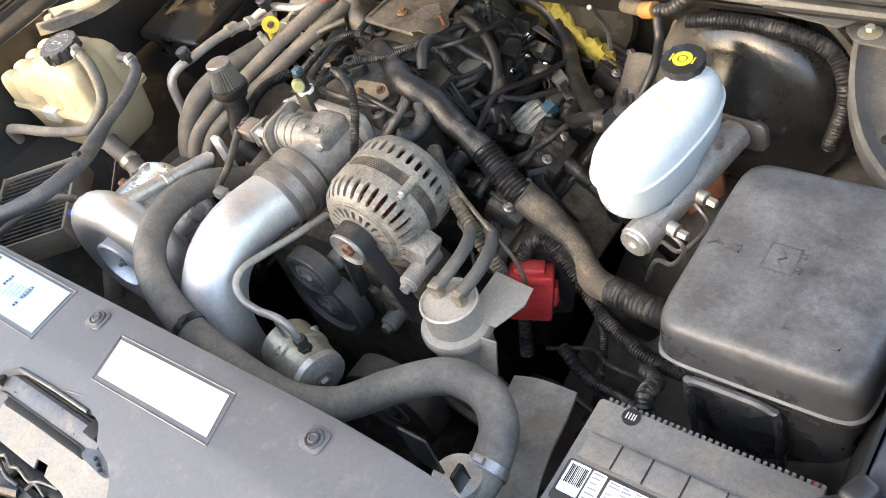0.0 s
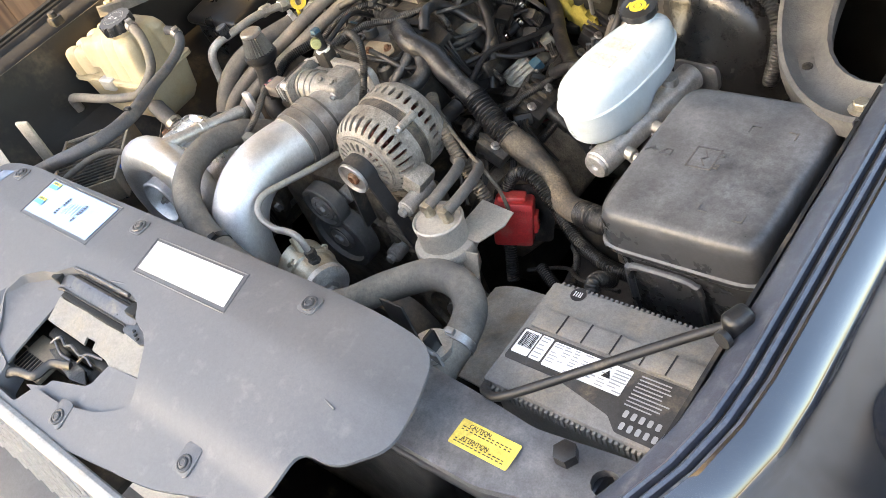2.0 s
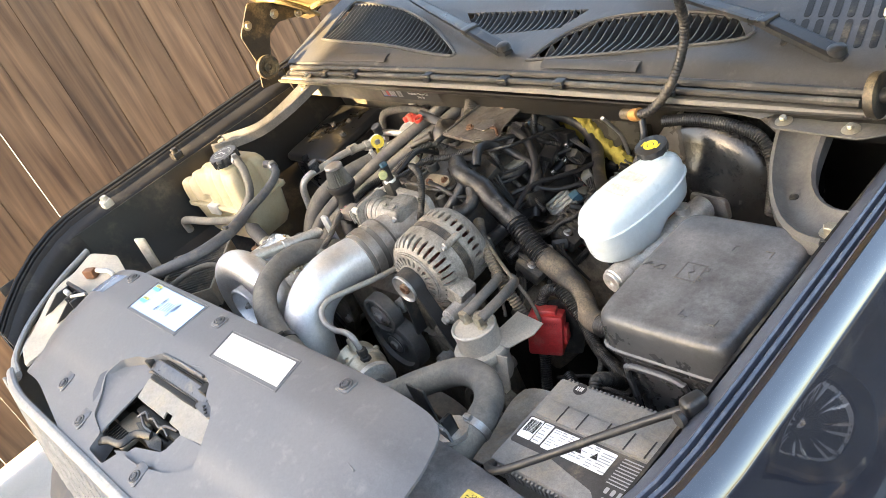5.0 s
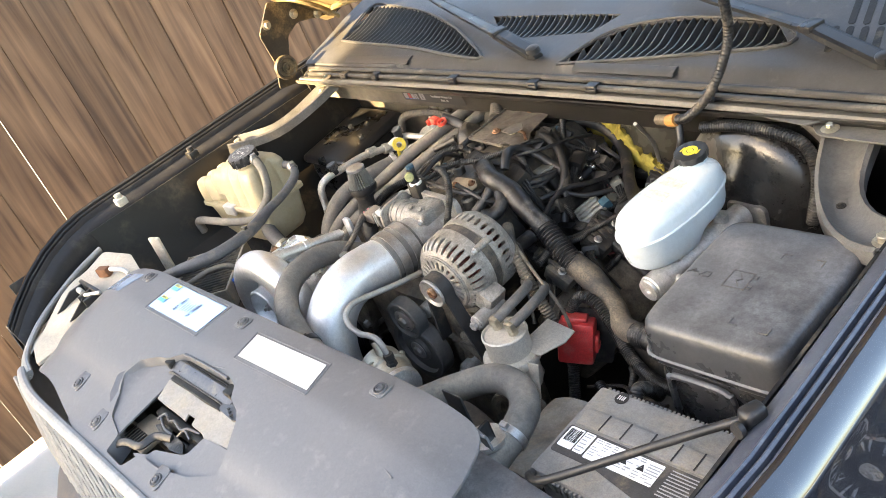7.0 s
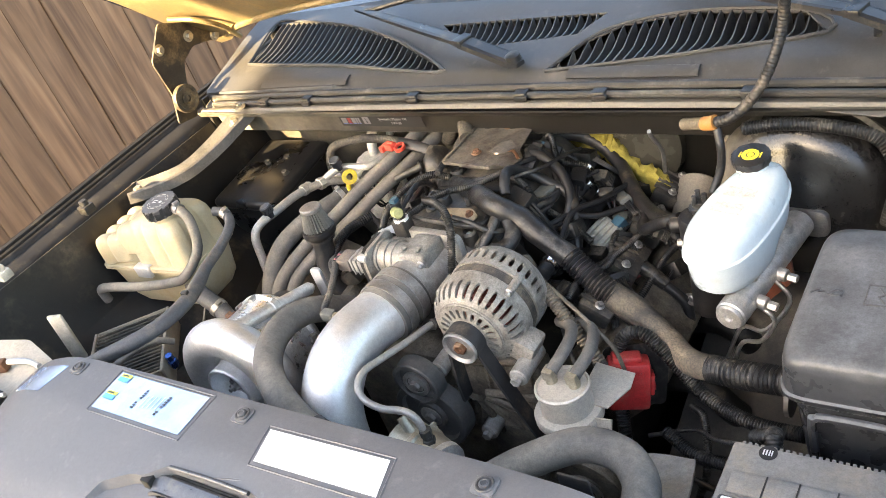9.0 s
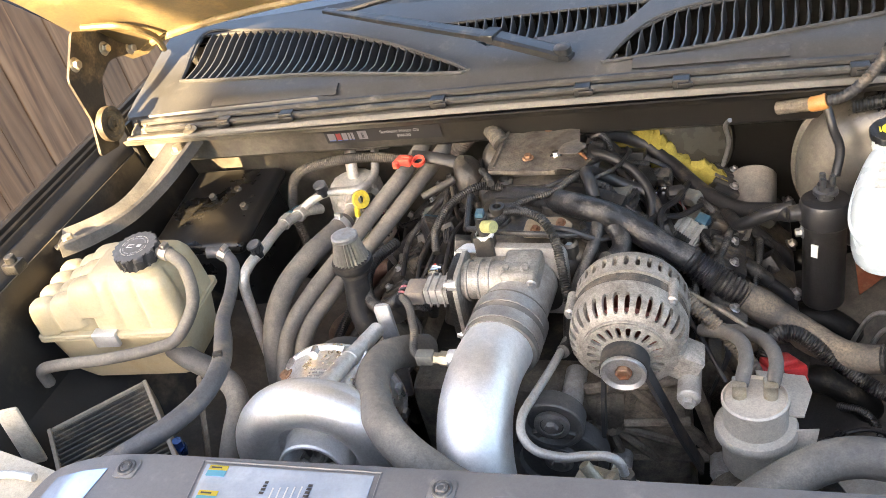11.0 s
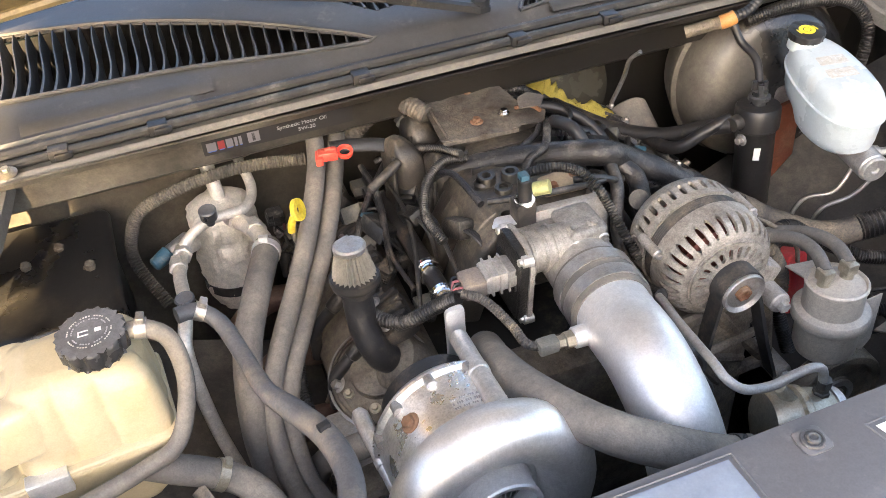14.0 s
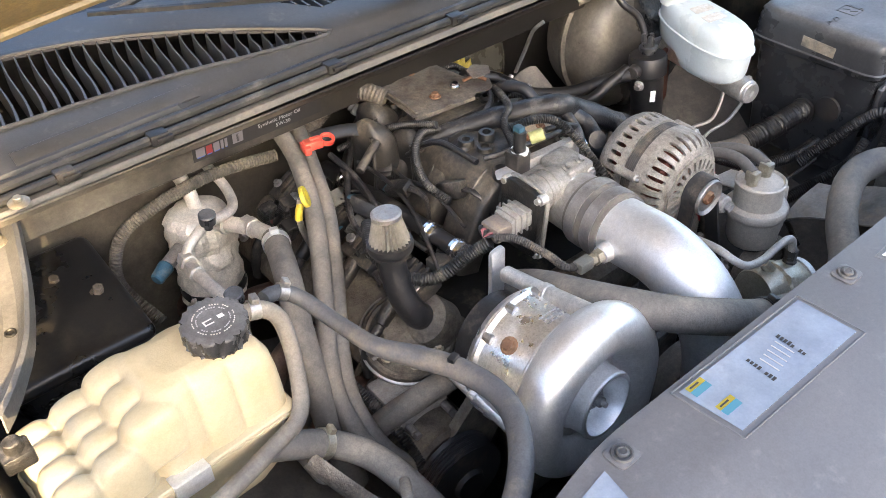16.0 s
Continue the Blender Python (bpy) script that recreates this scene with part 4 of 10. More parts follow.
# ---- coolant tank ----
def make_tank():
    t = thing("coolant_tank", (-0.62, 0.355, 0.90), "yellowed plastic coolant tank with moulded lobes", "coolant tank")
    ca, sa = math.cos(radians(4)), math.sin(radians(4))
    place = lambda u, v, z: Vector((-0.626 + ca * u - sa * v, 0.366 + sa * u + ca * v, z))

    def ring(cu, z, hu, hv, corner=0.018, flute=0.0, wave=0.040):
        """A rounded oblong with evenly spaced points and, if wanted, vertical flutes in its sides."""
        corner = min(corner, hu * 0.9, hv * 0.9)
        run = rounded([(-hu, -hv), (hu, -hv), (hu, hv), (-hu, hv)], corner, 8)
        pts = [Vector(p) for p in run]
        out, n = [], 168
        legs = [(pts[(i + 1) % len(pts)] - pts[i]).length for i in range(len(pts))]
        total, at, i, gone = sum(legs), 0.0, 0, 0.0
        for k in range(n):
            want = total * k / n
            while gone + legs[i] < want:
                gone += legs[i]
                i += 1
            p = pts[i].lerp(pts[(i + 1) % len(pts)], (want - gone) / legs[i])
            if flute:
                along = p.x if abs(p.y) > hv * 0.985 and abs(p.x) < hu - corner else p.y if abs(p.x) > hu * 0.985 and abs(p.y) < hv - corner else None
                if along is not None:
                    long_side = abs(p.y) > hv * 0.985
                    room = (hu if long_side else hv) - corner - abs(along)
                    dip = flute * (1 - abs(math.cos(math.pi * along / wave)) ** 0.45) * min(1.0, room / 0.010)
                    p = p - (Vector((0, math.copysign(dip, p.y))) if long_side else Vector((math.copysign(dip, p.x), 0)))
            out.append(place(cu + p.x, p.y, z))
        return out

    bm = bmesh.new()
    loft(bm, [ring(0.050, z, hu, hv, c, f) for z, hu, hv, c, f in ((0.986, 0.075, 0.058, 0.02, 0.004), (1.006, 0.074, 0.0575, 0.02, 0.008), (1.036, 0.072, 0.056, 0.02, 0.009), (1.058, 0.069, 0.053, 0.02, 0.009), (1.071, 0.063, 0.047, 0.02, 0.007), (1.079, 0.052, 0.037, 0.02, 0.004), (1.083, 0.038, 0.025, 0.02, 0), (1.084, 0.01, 0.01, 0.009, 0))])
    upper = bm
    bm = bmesh.new()
    loft(bm, [ring(0.0, z, hu, hv) for z, hu, hv in ((0.885, 0.090, 0.045), (0.905, 0.105, 0.052), (0.972, 0.118, 0.057), (0.979, 0.119, 0.058))])
    part("lower_half", bm, TANK, t, "stained lower half")
    bm = bmesh.new()
    loft(bm, [ring(0.0, z, hu, hv, 0.012) for z, hu, hv in ((0.9765, 0.1245, 0.0635), (0.978, 0.1265, 0.0655), (0.9815, 0.1265, 0.0655), (0.982, 0.1255, 0.0645), (0.983, 0.1265, 0.0655), (0.9865, 0.1265, 0.0655), (0.988, 0.1245, 0.0635))])
    part("seam", bm, TANK, t, "welded seam flange")
    loft(upper, [ring(-0.072, z, hu, hv, 0.015) for z, hu, hv in ((0.986, 0.046, 0.055), (1.020, 0.045, 0.054), (1.030, 0.038, 0.047))])
    # lobes over the low end and the flank of the tall end
    lobes = [(-0.100, v, 1.046, 0.0225, 0.0170) for v in (-0.0455, -0.0152, 0.0152, 0.0455)] + [(-0.057, v, 1.054, 0.0245, 0.0170) for v in (-0.0455, -0.0152, 0.0152, 0.0455)] + [(-0.014, v, 1.074, 0.031, 0.0205) for v in (-0.038, 0.0, 0.038)]
    for cu, cv, top, ru, rv in lobes:
        secs = []
        for dz, k in ((-0.058, 1.06), (-0.030, 1.04), (-0.020, 1.0), (-0.013, 0.94), (-0.007, 0.84), (-0.003, 0.66), (-0.0008, 0.38), (0.0, 0.05)):
            secs.append([place(cu + p.x, cv + p.y, top + dz + 0.10 * p.x) for p in super_ring(0, 0, 0, ru * k, rv * k, 3.0, 36)])
        loft(upper, secs)
    # the lobes and flutes are one soft moulding
    top = part("upper_half", upper, TANK, t, "yellowed translucent upper half with moulded lobes")
    melt = top.modifiers.new("melt", "REMESH")
    melt.mode, melt.voxel_size, melt.use_smooth_shade = "VOXEL", 0.0017, True
    soften = top.modifiers.new("soften", "SMOOTH")
    soften.factor, soften.iterations = 0.5, 9
    c = Vector((-0.545, 0.356, 1.085))
    up = Vector((0.0, -0.06, 1)).normalized()
    bm = bmesh.new()
    lathe(bm, c, up, [(0.026, -0.006), (0.026, 0.010)], 28)
    part("neck", bm, TANK, t)
    bm = bmesh.new()
    n = 72
    prism(bm, [((0.0335 - 0.0030 * abs(math.cos(5 * a)) ** 6) * math.cos(a), (0.0335 - 0.0030 * abs(math.cos(5 * a)) ** 6) * math.sin(a)) for a in (2 * math.pi * i / n for i in range(n))], 0.021, Matrix.Translation(c + up * 0.003) @ frame_of(up).to_4x4(), 0.003)
    cap = part("cap", bm, FUSEBOX, t, "ribbed dark grey pressure cap")
    bm = bmesh.new()
    lathe(bm, c + up * 0.0238, up, [(0, 0.0), (0.024, 0.0), (0.025, 0.0006), (0.0, 0.0012)], 36)
    part("cap_top", bm, FUSEBOX, cap)
    for rr, k in ((0.0205, 24), (0.0165, 20)):
        bm = bmesh.new()
        for i in range(k * 2):
            a = math.pi * (i + 0.5) / k
            if i % 5 == 0 or i % k in (0, 1):
                continue
            p = c + up * 0.0252 + frame_of(up) @ Vector((rr * math.cos(a), rr * math.sin(a), 0))
            box(bm, p - Vector((0.0006, 0.0008, 0.0003)), p + Vector((0.0006, 0.0008, 0.0003)), 0, Matrix.Rotation(a, 3, "Z"))
        part("print_bar", bm, WORN if rr > 0.018 else GREYINK, cap, "small unreadable print")
    bm = bmesh.new()
    for dx, dy, w, hh in ((-0.006, 0.002, 0.010, 0.0012), (-0.006, -0.004, 0.010, 0.0012), (-0.010, -0.001, 0.0012, 0.007), (0.008, 0.0, 0.006, 0.005)):
        p = c + up * 0.0252 + Vector((dx, dy, 0))
        box(bm, p - Vector((w / 2, hh / 2, 0.0003)), p + Vector((w / 2, hh / 2, 0.0004)))
    part("cap_symbol", bm, PALEINK, cap)
    # overflow spout and metal strap
    bm = bmesh.new()
    sweep(bm, [(-0.525, 0.362, 1.092), (-0.505, 0.358, 1.092), (-0.490, 0.356, 1.088)], 0.0085, 12)
    part("spout", bm, TANK, t)
    bm = bmesh.new()
    box(bm, (-0.645, 0.2945, 0.968), (-0.605, 0.3025, 0.9915), 0.0015, Matrix.Rotation(radians(4), 3, "Z"))
    box(bm, (-0.646, 0.2965, 0.9895), (-0.606, 0.3125, 0.9920), 0.0008, Matrix.Rotation(radians(4), 3, "Z"))
    part("clip", bm, ALU, t, "bare metal retaining clip")


make_tank()


# ---- supercharger ----
SC_AX = Vector((0.06, -0.99, 0.07)).normalized()
SC_IN = Vector((-0.225, 0.116, 0.945))


def make_supercharger():
    s = thing("supercharger", (-0.26, 0.18, 0.82), "polished aluminium centrifugal supercharger", "supercharger")
    f = frame_of(SC_AX)
    c = SC_IN - SC_AX * 0.034
    # scroll
    bm = bmesh.new()
    secs, n = [], 60
    for i in range(n + 1):
        a = radians(-30) - 2 * math.pi * i / n * 0.97
        rr = 0.0225 + 0.0095 * i / n
        R = 0.079 + 0.003 * i / n
        cen = c + f @ Vector((R * math.cos(a), R * math.sin(a), 0.004))
        out = f @ Vector((math.cos(a), math.sin(a), 0))
        ring = []
        for k in range(20):
            b = 2 * math.pi * k / 20
            ring.append(cen + out * rr * math.cos(b) + SC_AX * rr * 1.05 * math.sin(b))
        secs.append(ring)
    # outlet, down and outwards
    last, prev = secs[-1], secs[-2]
    d = (sum(last, Vector()) - sum(prev, Vector())).normalized()
    for k in range(1, 5):
        secs.append([p + d * 0.022 * k for p in last])
    loft(bm, secs)
    lathe(bm, c, SC_AX, [(0.0, -0.012), (0.084, -0.012), (0.082, 0.002), (0.066, 0.006), (0.058, 0.004), (0.044, 0.004), (0.030, 0.0), (0, 0.0)], 48)
    part("scroll", bm, POLISHED, s, "polished scroll housing")
    bm = bmesh.new()
    lathe(bm, c, SC_AX, [(0.046, 0.003), (0.0425, 0.008), (0.0415, 0.028), (0.0425, 0.0305), (0.0425, 0.034), (0.0405, 0.036), (0.0370, 0.036), (0.0355, 0.033), (0.0340, 0.016), (0.028, 0.002), (0.016, -0.006), (0, -0.006)], 48, closed=False)
    inlet = part("inlet", bm, POLISHED, s, "machined inlet ring")
    bm = bmesh.new()
    lathe(bm, c - SC_AX * 0.006, SC_AX, [(0.015, 0), (0.012, 0.01), (0.008, 0.022), (0.0065, 0.030), (0.0065, 0.034), (0.0035, 0.034), (0.0035, 0.040), (0, 0.041)], 18)
    part("shaft_nut", bm, STEEL, inlet, "steel shaft nut")
    for i in range(9):
        a = 2 * math.pi * i / 9
        bm = bmesh.new()
        p0, p1, p2 = (c + SC_AX * z + f @ Vector((r * math.cos(a + t), r * math.sin(a + t), 0)) for r, z, t in ((0.009, 0.022, 0), (0.020, 0.013, 0.35), (0.029, 0.010, 0.6)))
        q = SC_AX * -0.014
        for u, v in ((p0, p1), (p1, p2)):
            vs = [bm.verts.new(w) for w in (u, v, v + q, u + q)]
            bm.faces.new(vs)
        part("impeller_blade", solid(bm, 0.0015), STEEL, inlet)
    # gear case behind
    bm = bmesh.new()
    lathe(bm, c - SC_AX * 0.012, -SC_AX, [(0.080, 0), (0.086, 0.004), (0.086, 0.016), (0.082, 0.020), (0.081, 0.080), (0.085, 0.084), (0.085, 0.0885), (0.076, 0.100), (0, 0.100)], 48)
    case = part("gear_case", bm, CHROMEY, s, "bright gear case")
    for i in range(12):
        a = 2 * math.pi * i / 12 + 0.2
        bm = bmesh.new()
        p = c - SC_AX * 0.094 + f @ Vector((0.0815 * math.cos(a), 0.0815 * math.sin(a), 0))
        lathe(bm, p + SC_AX * 0.01, -SC_AX, [(0, 0), (0.006, 0), (0.006, 0.012), (0, 0.012)], 10)
        part("case_screw", bm, STEEL, case)
    bm = bmesh.new()
    hexbolt(bm, c - SC_AX * 0.064 + Vector((-0.050, 0, 0.064)), (-0.6, 0, 0.78), 0.0068, 0.006)
    part("fill_plug", bm, RUST, case, "rusty fill plug")
    bm = bmesh.new()
    for k in range(18):
        a = 1.2 + k * 0.028
        for zz, h in ((0.030, 0.002), (0.036, 0.003), (0.042, 0.002)):
            if (k * 7 + int(zz * 1000)) % 4:
                p = c - SC_AX * (zz + 0.012) + f @ Vector((0.0816 * math.cos(a), 0.0816 * math.sin(a), 0))
                box(bm, p - Vector((0.0008, 0.0008, h / 2)), p + Vector((0.0008, 0.0008, h / 2)), 0, frame_of(SC_AX))
    part("plate_print", bm, GREYINK, case)
    bm = bmesh.new()
    lathe(bm, c - SC_AX * 0.114, -SC_AX, [(0, 0), (0.030, 0), (0.055, 0.004), (0.058, 0.006), (0.0575, 0.034), (0.052, 0.036), (0, 0.036)], 40)
    part("pulley", bm, RUBBER_DARK, s, "black ribbed drive pulley")
    # struts
    for a, b, r in ((Vector((-0.192, 0.318, 0.990)), Vector((-0.204, 0.158, 1.036)), 0.0105), (Vector((-0.318, 0.300, 0.945)), Vector((-0.300, 0.175, 0.905)), 0.0095)):
        bm = bmesh.new()
        d = (b - a).normalized()
        L = (b - a).length
        lathe(bm, a, d, [(0, 0), (0.006, 0.0), (0.0075, 0.003), (r, 0.006), (r, L * 0.45), (r + 0.0012, L * 0.46), (r + 0.0012, L * 0.52), (r, L * 0.53), (r + 0.001, L - 0.004), (r + 0.001, L), (0, L)], 20)
        part("stand_off", bm, CASTLIGHT, s, "dull aluminium stand-off")
    bm = bmesh.new()
    m = Matrix.Translation((-0.187, 0.338, 1.004)) @ Matrix.Rotation(radians(90), 4, "X")
    prism(bm, rounded([(-0.012, 0.010), (0.010, 0.012), (0.010, -0.05), (0.004, -0.16), (-0.020, -0.16), (-0.012, -0.05)], 0.006), 0.006, m, 0.001)
    part("bracket_plate", bm, ALU, s, "aluminium mounting plate")


CHROMEY = surface("machined_bright_case", (0.80, 0.80, 0.80), 0.30, 0.9, scale=40, dust=0.32, dust_scale=22, bump=0.06, dust_colour=(0.60, 0.57, 0.52))
make_supercharger()


TBCAST = surface("dusty_cast_housing", (0.34, 0.325, 0.30), 0.5, 0.45, scale=34, dust=0.5, dust_scale=40, bump=0.6, grain=280, second=(0.19, 0.18, 0.165), dust_colour=(0.38, 0.345, 0.29), fleck=0.3)
COPPERPLUG = surface("dirty_grey_plug", (0.14, 0.12, 0.11), 0.6, scale=60, dust=0.5, dust_scale=40, bump=0.2)
PINKWIRE = plain("faded_pink_wire", (0.36, 0.12, 0.13), 0.55)


# ---- charge pipe and throttle body ----
def make_charge_pipe():
    p = thing("charge_pipe", (-0.02, 0.2, 0.80), "bare aluminium charge pipe elbow", "intake pipe")
    bm = bmesh.new()
    sweep(bm, [(-0.019, 0.292, 0.988), (-0.024, 0.255, 0.994), (-0.026, 0.215, 0.997), (-0.027, 0.178, 0.988), (-0.025, 0.146, 0.965), (-0.021, 0.124, 0.930), (-0.016, 0.112, 0.885), (-0.012, 0.108, 0.82), (-0.010, 0.106, 0.74)], 0.0435, 40, 0.008)
    part("elbow", bm, ALU, p)
    bm = bmesh.new()
    cyl(bm, (-0.062, 0.262, 0.990), (-0.080, 0.262, 0.990), 0.013, 0.012, 20, 0.001)
    part("sensor_boss", bm, ALU, p, "welded sensor boss")
    bm = bmesh.new()
    lathe(bm, (-0.080, 0.262, 0.990), (-1, 0, 0.05), [(0, 0), (0.010, 0), (0.010, 0.010), (0.0075, 0.011), (0.0075, 0.020), (0, 0.020)], 6)
    part("air_sensor", bm, ZINC, p, "brass air temperature sensor")
    bm = bmesh.new()
    box(bm, (-0.122, 0.254, 0.984), (-0.098, 0.270, 1.000), 0.003)
    part("sensor_plug", bm, TEAL, p, "pale grey sensor plug")
    # silicone coupler with bands
    a, b = Vector((-0.019, 0.287, 0.988)), Vector((-0.015, 0.348, 0.986))
    d = (b - a).normalized()
    c = thing("hose_coupler", a, "black rubber coupler with bright band clamps", "coupler")
    bm = bmesh.new()
    L = (b - a).length
    lathe(bm, a - d * 0.006, d, [(0.0437, 0), (0.0475, 0), (0.048, 0.004), (0.048, L - 0.004), (0.0475, L), (0.0437, L)], 40)
    part("sleeve", bm, RUBBER, c)
    for t, w in ((0.012, 0.018), (L - 0.020, 0.018)):
        bm = bmesh.new()
        ring_clamp(bm, a + d * t, d, 0.0482, w, 0.0014, True, (0.3, 0, -1))
        part("band_clamp", bm, STEEL, c, "bright steel band clamp")
    # throttle body
    t = thing("throttle_body", (-0.03, 0.38, 0.90), "cast aluminium throttle body with a black actuator", "throttle body")
    bm = bmesh.new()
    cyl(bm, b - d * 0.01, b + d * 0.075, 0.043, 0.043, 36, 0.003)
    part("bore", bm, CAST, t)
    bm = bmesh.new()
    prism(bm, rounded([(-0.058, -0.058), (0.058, -0.058), (0.058, 0.052), (-0.058, 0.052)], 0.014), 0.012, Matrix.Translation(b + d * 0.075) @ frame_of(d, (0, 0, 1)).to_4x4(), 0.002)
    part("flange", bm, CAST, t)
    bm = bmesh.new()
    # motor housing across the top
    cyl(bm, (-0.084, 0.388, 1.012), (0.008, 0.386, 1.014), 0.0255, 0.0245, 32, 0.003)
    box(bm, (-0.030, 0.366, 0.985), (0.020, 0.424, 1.037), 0.007, None, 3)
    box(bm, (-0.080, 0.392, 0.985), (-0.020, 0.424, 1.026), 0.005)
    part("motor_housing", bm, TBCAST, t, "ribbed cast motor housing")
    for x in (-0.076, -0.060, -0.046):
        bm = bmesh.new()
        cyl(bm, (x - 0.0022, 0.388, 1.012), (x + 0.0022, 0.388, 1.012), 0.0280, 0.0280, 32, 0.0008)
        part("housing_rib", bm, TBCAST, t)
    for x, r in ((-0.022, 0.0042), (0.004, 0.0048)):
        bm = bmesh.new()
        lathe(bm, (x, 0.380, 1.034), (0.1, -0.35, 1), [(0.0075, -0.004), (0.0075, 0.004), (r, 0.005), (r, 0.009), (0, 0.009)], 14)
        part("housing_boss", bm, TBCAST, t)
    plate = rounded([(-0.036, -0.070), (0.036, -0.070), (0.040, 0.020), (0.030, 0.036), (-0.028, 0.038), (-0.038, 0.024)], 0.010)
    flip = frame_of((-1, 0, 0.05), (0, 0, 1)).to_4x4()
    bm = bmesh.new()
    prism(bm, plate, 0.006, Matrix.Translation((-0.084, 0.388, 1.004)) @ flip, 0.0015)
    part("cover_flange", bm, TBCAST, t, "dusty cast flange")
    bm = bmesh.new()
    prism(bm, [(x * 0.92, y * 0.94) for x, y in plate], 0.010, Matrix.Translation((-0.090, 0.388, 1.004)) @ flip, 0.003)
    for y in (-0.018, 0.006):
        prism(bm, rounded([(-0.026, y - 0.004), (0.026, y - 0.004), (0.026, y + 0.004), (-0.026, y + 0.004)], 0.003), 0.003, Matrix.Translation((-0.0995, 0.388, 1.004)) @ flip, 0.001)
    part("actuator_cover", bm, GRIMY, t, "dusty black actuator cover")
    for dy, dz in ((-0.032, 0.026), (0.030, 0.028), (-0.032, -0.062), (0.032, -0.064), (0.036, -0.02)):
        bm = bmesh.new()
        lathe(bm, (-0.088, 0.388 + dy, 1.004 + dz), (-1, 0, 0.05), [(0.0072, -0.004), (0.0072, 0.008), (0.0045, 0.009), (0.0045, 0.013), (0, 0.013)], 12)
        part("cover_screw", bm, CASTLIGHT, t)
    bm = bmesh.new()
    box(bm, (-0.138, 0.362, 0.990), (-0.099, 0.396, 1.016), 0.004)
    for x in (-0.130, -0.120, -0.110):
        box(bm, (x - 0.0015, 0.360, 0.988), (x + 0.0015, 0.398, 1.018), 0.001)
    part("plug_socket", bm, CAST, t, "grimy connector socket")
    bm = bmesh.new()
    box(bm, (-0.164, 0.360, 0.992), (-0.137, 0.392, 1.014), 0.003)
    plug = part("wired_plug", bm, COPPERPLUG, t, "grey plug with faded pink wires")
    for k in range(5):
        bm = bmesh.new()
        y = 0.364 + 0.006 * k
        sweep(bm, [(-0.163, y, 1.008 - 0.002 * (k % 2)), (-0.172, y - 0.002, 1.010), (-0.176, 0.372, 1.004)], 0.0016, 6, 0.004)
        part("wire", bm, PINKWIRE if k % 2 else RUBBER_DARK, plug)
    for x, z in ((0.012, 1.022), (-0.022, 1.022), (0.012, 0.994)):
        bm = bmesh.new()
        hexbolt(bm, (x, 0.366, z), (0, -1, 0), 0.0045, 0.005)
        part("bolt", bm, STEEL, t)


make_charge_pipe()


# ---- alternator ----
ALT = Vector((0.133, 0.256, 0.978))


def slotted(bm, at, curve, sectors, lo, hi, wide, turn=0.0):
    """A cast shell of revolution pierced by a ring of oval slots; curve gives radius and depth along it."""
    edge = [(k / 4, 0.0) for k in range(4)] + [(1.0, k / 6) for k in range(6)] + [(1 - k / 4, 1.0) for k in range(4)] + [(0.0, 1 - k / 6) for k in range(6)]
    for i in range(sectors):
        rim, slot = [], []
        for u, v in edge:
            a = math.atan2((v - 0.5) * 1.0, (u - 0.5) * 1.0)
            ca, sa = math.cos(a), math.sin(a)
            uu = 0.5 + wide / 2 * math.copysign(abs(ca) ** 0.7, ca)
            vv = (lo + hi) / 2 + (hi - lo) / 2 * math.copysign(abs(sa) ** 0.7, sa)
            for p, q, out in ((u, v, rim), (uu, vv, slot)):
                r, d = curve(q)
                out.append(bm.verts.new(at(r, 2 * math.pi * (i + p) / sectors + turn, d)))
        n = len(edge)
        for k in range(n):
            bm.faces.new((rim[k], rim[(k + 1) % n], slot[(k + 1) % n], slot[k]))
    bmesh.ops.remove_doubles(bm, verts=bm.verts, dist=0.0002)
    bmesh.ops.recalc_face_normals(bm, faces=bm.faces)
    return solid(bm, 0.005)


